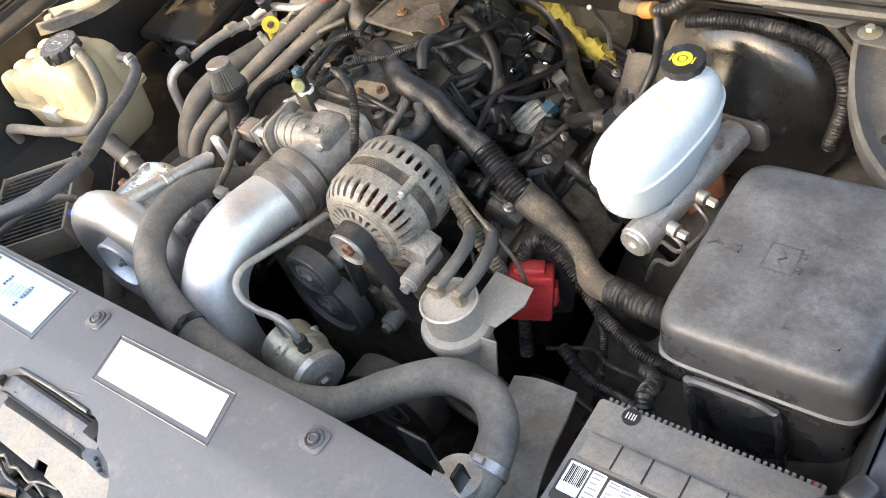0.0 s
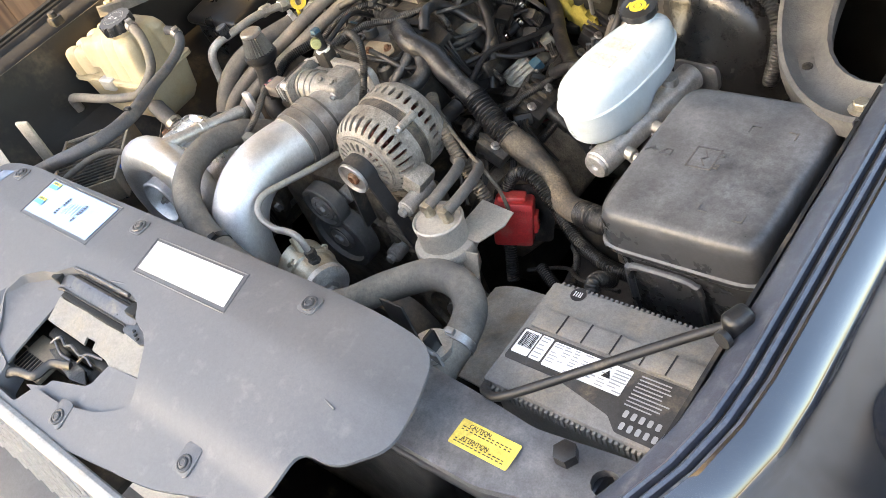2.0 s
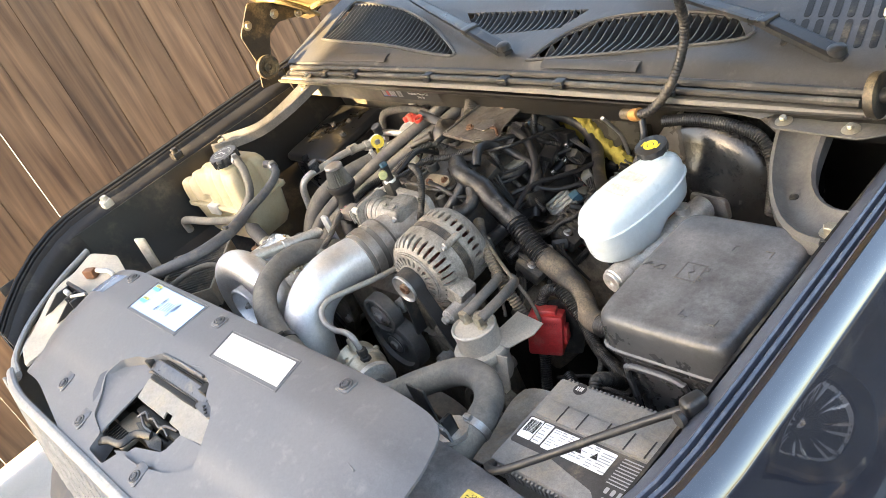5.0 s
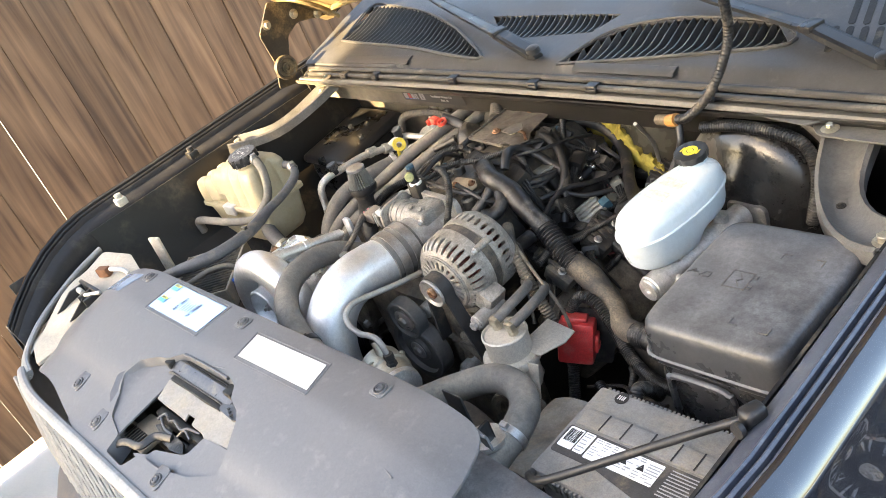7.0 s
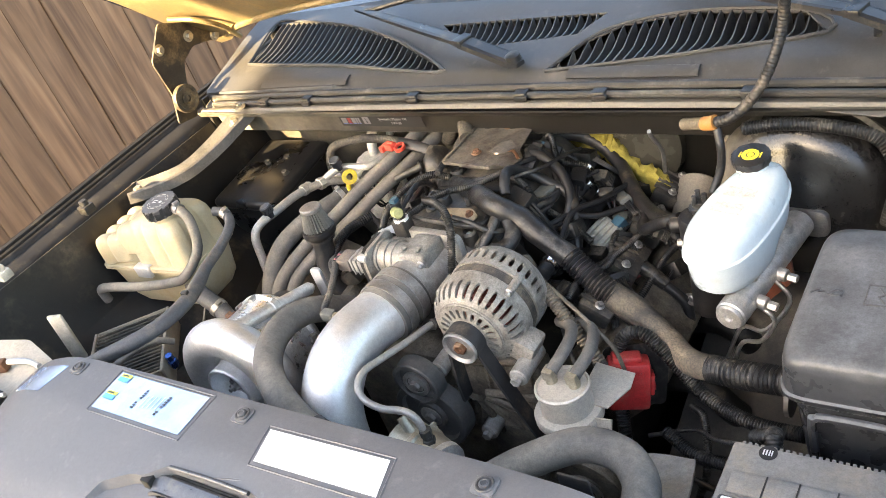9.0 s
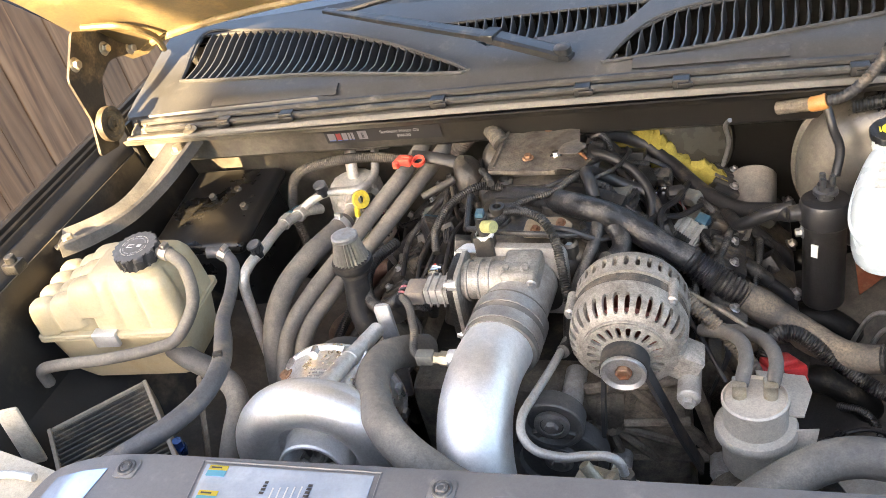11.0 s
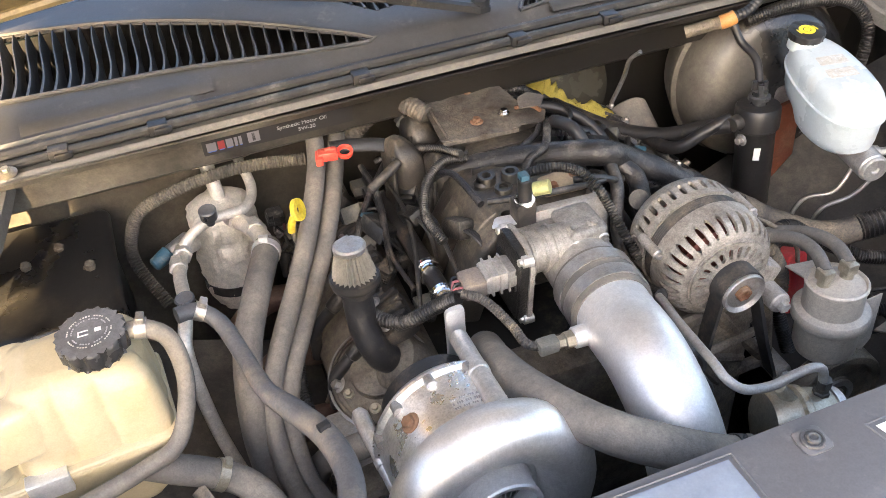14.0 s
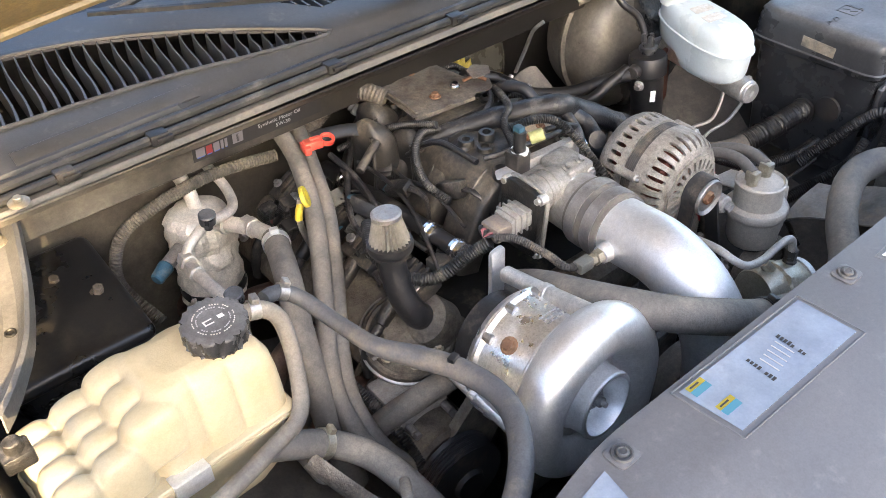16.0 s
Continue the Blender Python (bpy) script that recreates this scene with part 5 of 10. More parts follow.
def make_alternator():
    a = thing("alternator", (0.133, 0.34, 0.90), "dusty cast alternator with slotted housings", "alternator")
    ax = Vector((0.0, 1.0, 0.02)).normalized()
    f = frame_of(ax)
    o = ALT + ax * 0.0
    at = lambda r, an, d: o + ax * d + f @ Vector((r * math.cos(an), r * math.sin(an), 0))
    # windings inside, seen through the slots
    bm = bmesh.new()
    lathe(bm, o + ax * 0.050, ax, [(0, 0), (0.045, 0), (0.056, 0.012), (0.056, 0.09), (0.05, 0.10), (0, 0.10)], 36)
    part("winding", bm, COPPER, a, "red-brown copper winding")
    shoulder = lambda v: (float(np.interp(v, [0, 0.2, 0.45, 0.65, 1], [0.053, 0.063, 0.0715, 0.0752, 0.0760])), float(np.interp(v, [0, 0.2, 0.45, 0.65, 1], [0.0365, 0.0395, 0.0485, 0.060, 0.092])))
    front = part("front_housing", slotted(bmesh.new(), at, shoulder, 32, 0.22, 0.76, 0.46), ALTCAST, a, "dusty cast front housing with oval slots")
    face = lambda v: (0.027 + 0.0265 * v, 0.0335 + 0.0032 * v)
    part("front_face", slotted(bmesh.new(), at, face, 22, 0.22, 0.80, 0.50, 0.17), ALTCAST, front)
    bm = bmesh.new()
    lathe(bm, o + ax * 0.024, ax, [(0, 0), (0.024, 0), (0.027, 0.004), (0.029, 0.008), (0.029, 0.014), (0.020, 0.015), (0, 0.015)], 36)
    part("nose", bm, ALTCAST, front)
    bm = bmesh.new()
    lathe(bm, o + ax * 0.036, ax, [(0.0505, 0.002), (0.052, -0.0015), (0.0555, -0.001), (0.0565, 0.003), (0.0505, 0.002)], 60, closed=False)
    part("raised_ring", bm, ALTCAST, front)
    # dark stator band
    bm = bmesh.new()
    prof = [(0.06, 0)]
    for i in range(7):
        prof += [(0.0738, 0.0005 + i * 0.0031), (0.0728, 0.0018 + i * 0.0031)]
    prof += [(0.06, 0.0225), (0.06, 0)]
    lathe(bm, o + ax * 0.091, ax, prof, 48, closed=False)
    part("stator", bm, RUSTYDARK, a, "dirty dark laminated stator band")
    barrel = lambda v: (0.0762 - 0.004 * max(0.0, v - 0.8) / 0.2, 0.112 + 0.043 * v)
    rear = part("rear_housing", slotted(bmesh.new(), at, barrel, 32, 0.26, 0.74, 0.44, 0.1), ALTCAST, a, "dusty cast rear housing with oval slots")
    bm = bmesh.new()
    lathe(bm, o + ax * 0.154, ax, [(0.0725, 0), (0.066, 0.010), (0.03, 0.014), (0, 0.014)], 40)
    part("end_plate", bm, ALTCAST, rear)
    # bolt lugs
    for an, r in ((radians(20), 0.083), (radians(140), 0.080), (radians(-105), 0.080), (radians(-32), 0.082)):
        bm = bmesh.new()
        cyl(bm, at(r - 0.004, an, 0.082), at(r - 0.004, an, 0.122), 0.0068, 0.0068, 14, 0.0015)
        lug = part("lug", bm, ALTCAST, a)
        bm = bmesh.new()
        hexbolt(bm, at(r - 0.004, an, 0.082), -ax, 0.0045, 0.005)
        part("bolt", bm, STEEL, lug)
    # pulley
    bm = bmesh.new()
    prof = [(0, 0.004), (0.010, 0.004), (0.012, 0.001), (0.0225, 0.0005), (0.0275, -0.0035), (0.0285, -0.002), (0.0285, 0.0)]
    for i in range(6):
        prof += [(0.0285, 0.002 + i * 0.0036), (0.0262, 0.0038 + i * 0.0036)]
    prof += [(0.0285, 0.0236), (0.0285, 0.026), (0.012, 0.027), (0, 0.027)]
    lathe(bm, o, ax, prof, 40)
    pul = part("pulley", bm, STEEL, a, "grooved steel pulley")
    bm = bmesh.new()
    lathe(bm, o + ax * 0.004, -ax, [(0, 0), (0.0105, 0), (0.0105, 0.007), (0.009, 0.0085), (0.0062, 0.0085), (0.006, 0.004), (0, 0.004)], 6)
    part("pulley_nut", bm, RUST, pul, "rusty pulley nut")
    # wedge plug with a yellow sticker
    bm = bmesh.new()
    box(bm, (0.183, 0.300, 0.920), (0.222, 0.345, 0.962), 0.006, Matrix.Rotation(0.5, 3, "Y"))
    part("side_boss", bm, ALTCAST, a)
    bm = bmesh.new()
    box(bm, (0.2035, 0.302, 0.936), (0.2105, 0.3035, 0.950), 0, Matrix.Rotation(0.3, 3, "Y"))
    part("sticker", bm, YELLOWINK, a, "small yellow sticker")
    # true size of the casting about its nose
    f4 = frame_of(ax).to_4x4()
    size = Matrix.Translation(o) @ f4 @ Matrix.Diagonal((0.94, 0.94, 0.90, 1)) @ f4.inverted() @ Matrix.Translation(-o)
    for ob in a.children_recursive:
        ob.data.transform(size)


ALTCAST = surface("speckled_cast_alloy", (0.345, 0.325, 0.295), 0.5, 0.4, scale=26, dust=0.5, dust_scale=60, speckle=0.9, bump=0.7, grain=300, second=(0.19, 0.17, 0.145), dust_colour=(0.44, 0.405, 0.355), fleck=0.36)
RUSTYDARK = surface("dirty_laminations", (0.045, 0.042, 0.040), 0.6, 0.4, scale=60, dust=0.55, dust_scale=30, bump=0.4)
make_alternator()


# ---- oil catch can, bracket and red terminal cover ----
def make_can():
    c = Vector((0.277, 0.262, 0.936))
    k = thing("filter_can", (0.277, 0.262, 0.83), "dusty round metal fuel filter can", "canister")
    up = Vector((0.0, 0.05, 1)).normalized()
    bm = bmesh.new()
    lathe(bm, c - up * 0.110, up, [(0, 0), (0.024, 0), (0.035, 0.005), (0.0385, 0.014), (0.039, 0.058)], 40)
    part("bowl", bm, GREYPAINT, k)
    bm = bmesh.new()
    lathe(bm, c - up * 0.054, up, [(0.036, -0.002), (0.0455, 0), (0.047, 0.003), (0.047, 0.012), (0.045, 0.015), (0.036, 0.018)], 40)
    part("collar", bm, GREYPAINT, k, "wide pressed collar")
    bm = bmesh.new()
    lathe(bm, c - up * 0.040, up, [(0.036, 0), (0.036, 0.035), (0.0375, 0.037), (0.0375, 0.041), (0.035, 0.043), (0.033, 0.039), (0.0, 0.041)], 40)
    part("head", bm, GREYPAINT, k, "dusty metal head with a rolled rim")
    for dx in (-0.017, 0.017):
        bm = bmesh.new()
        cyl(bm, c + Vector((dx, 0.004, 0)), c + Vector((dx, 0.004, 0.014)), 0.0085, 0.008, 12)
        box(bm, c + Vector((dx - 0.008, -0.004, 0.006)), c + Vector((dx + 0.008, 0.014, 0.022)), 0.002)
        part("fitting", bm, ZINC, k, "brass hose fitting")
    for i, (dx, pts) in enumerate(((-0.017, [(0.262, 0.268, 0.952), (0.268, 0.298, 0.960), (0.264, 0.330, 0.958), (0.246, 0.360, 0.946), (0.215, 0.382, 0.930)]), (0.017, [(0.296, 0.268, 0.952), (0.301, 0.300, 0.957), (0.293, 0.336, 0.952), (0.270, 0.372, 0.936), (0.235, 0.395, 0.918)]))):
        bm = bmesh.new()
        sweep(bm, pts, 0.0085, 14)
        single("fuel_hose", bm, RUBBER, "short dusty rubber hose on the filter can", "hose", "filter hoses")
    # bracket plate
    b = thing("can_bracket", (0.30, 0.30, 0.86), "bare folded metal bracket beside the filter can", "bracket")
    bm = bmesh.new()
    prism(bm, [(-0.014, -0.046), (0.030, -0.044), (0.042, 0.004), (0.036, 0.034), (-0.022, 0.036)], 0.003, Matrix.Translation((0.300, 0.314, 0.893)) @ Matrix.Rotation(radians(-8), 4, "X") @ Matrix.Rotation(radians(6), 4, "Y"), 0.0008)
    part("plate", bm, GREYPAINT, b)
    bm = bmesh.new()
    prism(bm, [(0.0, 0.0), (0.055, 0.005), (0.045, -0.06), (0.015, -0.09)], 0.003, Matrix.Translation((0.290, 0.252, 0.895)) @ Matrix.Rotation(radians(80), 4, "X"), 0.0008)
    part("lip", bm, GREYPAINT, b)
    # red jump terminal
    r = thing("jump_terminal", (0.32, 0.38, 0.78), "faded red plastic jump-start terminal cover", "terminal cover")
    tr = Matrix.Rotation(radians(32), 3, "Z") @ Matrix.Rotation(radians(-14), 3, "X") @ Matrix.Rotation(radians(13), 3, "Y")
    m = Matrix.Translation((0.307, 0.371, 0.842)) @ tr.to_4x4()
    loc = lambda x, y, z: m @ Vector((x, y, z))

    def lbox(lo, hi, bev, name, mat, label="", parent=r):
        bm = bmesh.new()
        mid = (Vector(lo) + Vector(hi)) / 2
        half = (Vector(hi) - Vector(lo)) / 2
        cc = m @ mid
        box(bm, cc - half, cc + half, bev, tr)
        return part(name, bm, mat, parent, label)

    body = lbox((-0.030, -0.018, -0.040), (0.030, 0.020, 0.034), 0.006, "cover", RED)
    lbox((-0.024, -0.012, 0.032), (0.018, 0.014, 0.042), 0.004, "top_step", RED)
    lbox((0.029, -0.010, -0.020), (0.036, 0.012, 0.012), 0.002, "latch", RED, "moulded side latch")
    lbox((0.031, -0.006, -0.014), (0.038, 0.008, -0.004), 0.001, "latch_tab", RED)
    tx = bpy.data.curves.new("BATTERY", "FONT")
    tx.body, tx.size, tx.extrude, tx.align_x, tx.align_y = "BATTERY(+)", 0.0082, 0.0004, "CENTER", "CENTER"
    ob = new("moulded_word", tx)
    ob.data.materials.append(REDWORD)
    ob.parent = r
    ob.matrix_parent_inverse = base_of(r).inverted()
    ob.matrix_basis = m @ Matrix.Translation((-0.001, -0.0186, 0.020)) @ Matrix.Rotation(radians(90), 4, "X")
    bm = bmesh.new()
    prism(bm, rounded([(-0.05, -0.045), (0.045, -0.05), (0.05, 0.055), (-0.045, 0.045)], 0.01), 0.003, m @ Matrix.Translation((0.012, 0.024, -0.005)) @ Matrix.Rotation(radians(90), 4, "X") @ Matrix.Translation((0, 0, -0.003)))
    part("back_plate", bm, GRIMY, r, "grimy black back plate")


REDWORD = surface("worn_red_moulding", (0.30, 0.018, 0.018), 0.4, scale=60, dust=0.2, bump=0.0)
make_can()
# ---- engine ----
def make_engine():
    e = thing("engine", (0, 0.6, 0.35), "grimy cast-iron V8 engine with aluminium valve covers", "engine")
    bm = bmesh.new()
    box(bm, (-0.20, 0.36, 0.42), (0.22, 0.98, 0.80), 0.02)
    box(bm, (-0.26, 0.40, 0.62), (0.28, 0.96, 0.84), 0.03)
    part("block", bm, DARKVOID, e, "engine block darkened for the shade deep in the bay")
    bm = bmesh.new()
    box(bm, (-0.17, 0.295, 0.50), (0.20, 0.365, 0.90), 0.02)
    part("front_cover", bm, CASTDARK, e, "dirty cast front cover")
    for i in range(7):
        bm = bmesh.new()
        a = radians(200 + i * 26)
        c = Vector((0.10, 0.285, 0.86))
        sweep(bm, [c + Vector((0.02 * math.cos(a), 0, 0.02 * math.sin(a))), c + Vector((0.10 * math.cos(a), 0.012, 0.10 * math.sin(a)))], 0.006, 8, 0.02)
        part("cast_rib", bm, CASTDARK, e)
    # heads and valve covers, one bank each side
    for s in (-1, 1):
        bm = bmesh.new()
        tilt = Matrix.Rotation(radians(45) * s, 3, "Y")
        c = Vector((0.01 + s * 0.275, 0.67, 0.815))
        box(bm, c - Vector((0.055, 0.26, 0.035)), c + Vector((0.055, 0.26, 0.035)), 0.016, tilt, 3)
        cov = part("valve_cover", bm, CASTDARK, e, "dusty cast valve cover")
        c2 = Vector((0.01 + s * 0.225, 0.67, 0.775))
        bm = bmesh.new()
        box(bm, c2 - Vector((0.07, 0.27, 0.05)), c2 + Vector((0.07, 0.27, 0.05)), 0.01, tilt)
        part("cylinder_head", bm, CASTDARK, e)
        for k in range(5):
            bm = bmesh.new()
            p = Vector((0.01 + s * 0.325, 0.44 + k * 0.115, 0.84))
            hexbolt(bm, p, (s * 0.7, 0, 0.7), 0.007, 0.008)
            part("cover_bolt", bm, STEEL, cov)
        # exhaust primaries
        for k in range(4):
            y = 0.46 + k * 0.13
            bm = bmesh.new()
            sweep(bm, [(s * 0.31, y, 0.76), (s * 0.37, y - 0.01, 0.775), (s * 0.42, y - 0.02, 0.74), (s * 0.43, y + 0.02, 0.66), (s * 0.42, y + 0.06, 0.52)], 0.020, 16, 0.012)
            part("exhaust_runner", bm, RUSTPIPE if s < 0 else DARKVOID, e, "heat-stained exhaust runner")
    return e


CASTDARK = surface("dirty_cast_alloy", (0.17, 0.15, 0.122), 0.55, 0.3, scale=40, dust=0.55, dust_scale=24, bump=0.6, grain=240, second=(0.065, 0.055, 0.045), dust_colour=(0.30, 0.25, 0.18), fleck=0.28)
RUSTPIPE = surface("heat_stained_steel", (0.17, 0.105, 0.085), 0.55, 0.6, scale=25, dust=0.45, dust_scale=14, bump=0.2, second=(0.10, 0.055, 0.045))
engine = make_engine()


def make_manifold():
    m = thing("intake_manifold", (0, 0.6, 0.86), "dusty black plastic intake manifold with bolted top", "intake manifold")
    bm = bmesh.new()
    secs = []
    for y, hw, top, bot in ((0.418, 0.046, 0.995, 0.93), (0.430, 0.066, 1.008, 0.915), (0.452, 0.084, 1.018, 0.90), (0.50, 0.096, 1.023, 0.885), (0.56, 0.099, 1.020, 0.88), (0.66, 0.098, 1.014, 0.88), (0.74, 0.092, 1.006, 0.88), (0.775, 0.075, 0.99, 0.89)):
        ring = []
        for i in range(28):
            a = 2 * math.pi * i / 28
            ca, sa = math.cos(a), math.sin(a)
            ring.append(Vector((-0.012 + hw * math.copysign(abs(ca) ** 0.6, ca), y, (top + bot) / 2 + (top - bot) / 2 * math.copysign(abs(sa) ** 0.55, sa))))
        secs.append(ring)
    loft(bm, secs)
    body = part("plenum", bm, MANIFOLD, m, "dusty moulded plenum")
    # upright lobes at the rear
    for cx, cy, z0, z1, hx, hy, turn in ((-0.150, 0.655, 0.90, 1.040, 0.024, 0.036, 0.25), (-0.104, 0.622, 0.89, 1.022, 0.024, 0.034, 0.1), (-0.108, 0.700, 0.90, 1.036, 0.028, 0.036, 0.0)):
        bm = bmesh.new()
        loft(bm, [super_ring(cx + 0.012 * math.sin(3 * (z - z0) / (z1 - z0)), cy, z, hx * k, hy * k, 3.0, 24, turn) for z, k in [(z0 + (z1 - z0) * t, math.sqrt(max(0.05, 1 - max(0.0, t - 0.75) ** 2 * 15)) * (0.86 + 0.14 * math.sin(3 * t))) for t in np.linspace(0, 1, 12)]])
        lobe = part("rear_lobe", bm, MANIFOLD, m, "dusty black moulded lobe")
        bm = bmesh.new()
        sweep(bm, [(cx - hx * 0.6, cy - hy * 0.75, z0 + 0.02), (cx - hx * 0.6, cy - hy * 0.95, (z0 + z1) / 2), (cx - hx * 0.5, cy - hy * 0.75, z1 - 0.012)], 0.0030, 8, 0.01)
        part("moulded_rib", bm, MANIFOLD, lobe)
    bm = bmesh.new()
    cyl(bm, (-0.205, 0.600, 1.005), (-0.155, 0.625, 1.020), 0.0065, 0.0065, 14, 0.001)
    part("stub_pipe", bm, MANIFOLD, m)
    for s in (-1, 1):
        for k in range(4):
            y = 0.475 + k * 0.083
            bm = bmesh.new()
            secs = []
            for t in np.linspace(0, 1, 8):
                x = -0.012 + s * (0.050 + 0.075 * t)
                z = 0.992 - 0.118 * t ** 1.8
                secs.append(super_ring(0, 0, 0, 0.034 * (1 - 0.12 * t), 0.024, 5.0, 24))
                way = Vector((s * 0.075, 0, -0.225 * t ** 0.8)).normalized()
                f = frame_of(way, (0, 1, 0))
                secs[-1] = [Vector((x, y, z)) + f @ Vector((p.y, p.x, 0)) for p in secs[-1]]
            loft(bm, secs)
            run = part("runner", bm, MANIFOLD, m, "dusty black runner")
            bm = bmesh.new()
            sweep(bm, [(-0.012 + s * (0.062 + 0.075 * t), y, 1.012 - 0.112 * t ** 1.8) for t in np.linspace(0.05, 1, 6)], 0.0028, 6, 0.02)
            part("moulded_rib", bm, MANIFOLD, run)
        for k in range(5):
            bm = bmesh.new()
            p = Vector((-0.012 + s * 0.060, 0.452 + k * 0.08, 1.018))
            lathe(bm, p - Vector((0, 0, 0.02)), (0, 0, 1), [(0.013, 0), (0.012, 0.022), (0.0085, 0.026), (0.008, 0.016), (0, 0.016)], 18)
            boss = part("bolt_boss", bm, MANIFOLD, m)
            bm = bmesh.new()
            hexbolt(bm, p - Vector((0, 0, 0.006)), (0, 0, 1), 0.005, 0.006, False)
            part("bolt", bm, RUST if k % 2 else STEEL, boss, "rusty bolt")
    for x, y, h in ((-0.066, 0.532, 1.030), (-0.038, 0.520, 1.036), (-0.054, 0.505, 1.026), (0.012, 0.528, 1.032)):
        bm = bmesh.new()
        lathe(bm, (x, y, 0.995), (0, 0, 1), [(0.015, 0), (0.0125, 0.012), (0.012, h - 0.997), (0.0108, h - 0.995), (0.0065, h - 0.995), (0.006, h - 1.003), (0, h - 1.003)], 20)
        part("tall_boss", bm, MANIFOLD, m, "dusty moulded boss")
    for k in range(6):
        bm = bmesh.new()
        y = 0.560 + k * 0.036
        box(bm, (-0.075, y - 0.0018, 1.000), (0.052, y + 0.0018, 1.024 - 0.0012 * k), 0.0006)
        part("stiffening_rib", bm, MANIFOLD, m)
    # pressure sensor
    s = thing("pressure_sensor", (-0.056, 0.43, 1.02), "black pressure sensor with a pale yellow plug", "sensor")
    bm = bmesh.new()
    box(bm, (-0.073, 0.420, 1.018), (-0.047, 0.446, 1.056), 0.004)
    cyl(bm, (-0.058, 0.432, 1.054), (-0.058, 0.432, 1.085), 0.0085, 0.0085, 16, 0.001)
    part("body", bm, BLACK, s)
    bm = bmesh.new()
    lathe(bm, (-0.058, 0.432, 1.052), (0, 0, 1), [(0.009, 0), (0.0125, 0), (0.0125, 0.004), (0.009, 0.004)], 18)
    part("ring", bm, WHITE, s, "white retaining ring")
    bm = bmesh.new()
    cyl(bm, (-0.052, 0.420, 1.076), (-0.036, 0.410, 1.082), 0.0085, 0.0085, 14, 0.001)
    part("vent_plug", bm, PALEYELLOW, s, "pale yellow plug")
    bm = bmesh.new()
    box(bm, (-0.064, 0.427, 1.080), (-0.053, 0.440, 1.092), 0.002)
    part("blue_tab", bm, BLUEPLUG, s, "blue connector tab")
    bm = bmesh.new()
    prism(bm, rounded([(-0.022, -0.006), (0.012, -0.010), (0.020, 0.008), (-0.010, 0.012)], 0.005), 0.0015, Matrix.Translation((-0.082, 0.432, 1.030)))
    part("tab", bm, ALU, s, "bare metal tab")


MANIFOLD = surface("dusty_black_nylon", (0.020, 0.019, 0.018), 0.40, scale=20, dust=0.62, dust_scale=14, up=0.95, bump=0.3, dust_colour=(0.33, 0.275, 0.20))
PALEYELLOW = surface("pale_yellow_plastic", (0.27, 0.28, 0.12), 0.5, scale=60, dust=0.3, dust_scale=60, bump=0.1)
make_manifold()


def make_pcm_bracket():
    b = thing("bracket_plate", (-0.025, 0.65, 1.03), "rusty dusty sheet-metal bracket plate on the intake", "bracket")
    level = lambda x, y: 1.042 + 0.01 * (y - 0.65) + 0.0015 * math.sin(x * 130)
    out = rounded([(-0.096, 0.612), (-0.03, 0.604), (0.012, 0.600), (0.018, 0.606), (0.048, 0.600), (0.062, 0.624), (0.040, 0.652), (0.030, 0.732), (-0.01, 0.738), (-0.05, 0.746), (-0.086, 0.744)], 0.005, 3)
    part("plate", sheet(out, level, 0.002, step=0.015), PLATE, b)
    # bent front lip with a folded ear
    bm = bmesh.new()
    loft(bm, [[Vector((x, y - 0.0005, level(x, y) + dz)) for dz in (-0.001, -0.007)] for x, y in ((-0.094, 0.6125), (-0.03, 0.6045), (0.010, 0.6005))], closed=False)
    part("lip", solid(bm, 0.002), PLATE, b)
    for x, w, h in ((-0.052, 0.011, 0.020), (-0.018, 0.009, 0.014), (0.012, 0.012, 0.022)):
        bm = bmesh.new()
        box(bm, (x - w, 0.734, level(x, 0.735) - 0.006), (x + w, 0.741, level(x, 0.735) + h), 0.0015)
        box(bm, (x - w * 0.5, 0.741, level(x, 0.735) + h * 0.2), (x + w * 0.5, 0.758, level(x, 0.735) + h * 0.7), 0.002)
        part("tab", bm, PLATE, b)
    for x, y, m in ((0.006, 0.640, CHROME), (-0.018, 0.722, RUST), (-0.036, 0.636, RUST)):
        bm = bmesh.new()
        hexbolt(bm, (x, y, level(x, y)), (0, 0, 1), 0.0058, 0.005)
        part("bolt", bm, m, b)
    bm = bmesh.new()
    sweep(bm, [(0.054, 0.622, 1.044), (0.042, 0.634, 1.050), (0.022, 0.640, 1.047)], 0.0028, 8)
    part("bent_tongue", bm, RUST, b, "rusty bent tongue")
    bm = bmesh.new()
    sweep(bm, [(-0.080, 0.735, level(-0.080, 0.735) + 0.001), (-0.084, 0.67, level(-0.084, 0.67) + 0.001), (-0.086, 0.616, level(-0.086, 0.616) + 0.001)], 0.0022, 8, 0.02)
    part("pressed_crease", bm, PLATE, b)
    bm = bmesh.new()
    prism(bm, rounded([(0.014, 0.606), (0.044, 0.602), (0.058, 0.622), (0.040, 0.640), (0.022, 0.632)], 0.003, 2), 0.0018, Matrix.Translation((0, 0, 1.0475)) @ Matrix.Rotation(0.03, 4, "X"), 0.0005)
    part("folded_ear", bm, PLATE, b, "bent rusty ear")
    for x in (-0.072, 0.030):
        bm = bmesh.new()
        box(bm, (x - 0.008, 0.635, 0.99), (x + 0.008, 0.650, 1.041), 0.002)
        part("leg", bm, PLATE, b)


PLATE = surface("rusty_dusty_plate", (0.115, 0.105, 0.092), 0.6, 0.3, scale=45, dust=0.60, dust_scale=34, bump=0.5, speckle=0.9, second=(0.060, 0.046, 0.036), dust_colour=(0.25, 0.215, 0.17), fleck=0.3)
make_pcm_bracket()


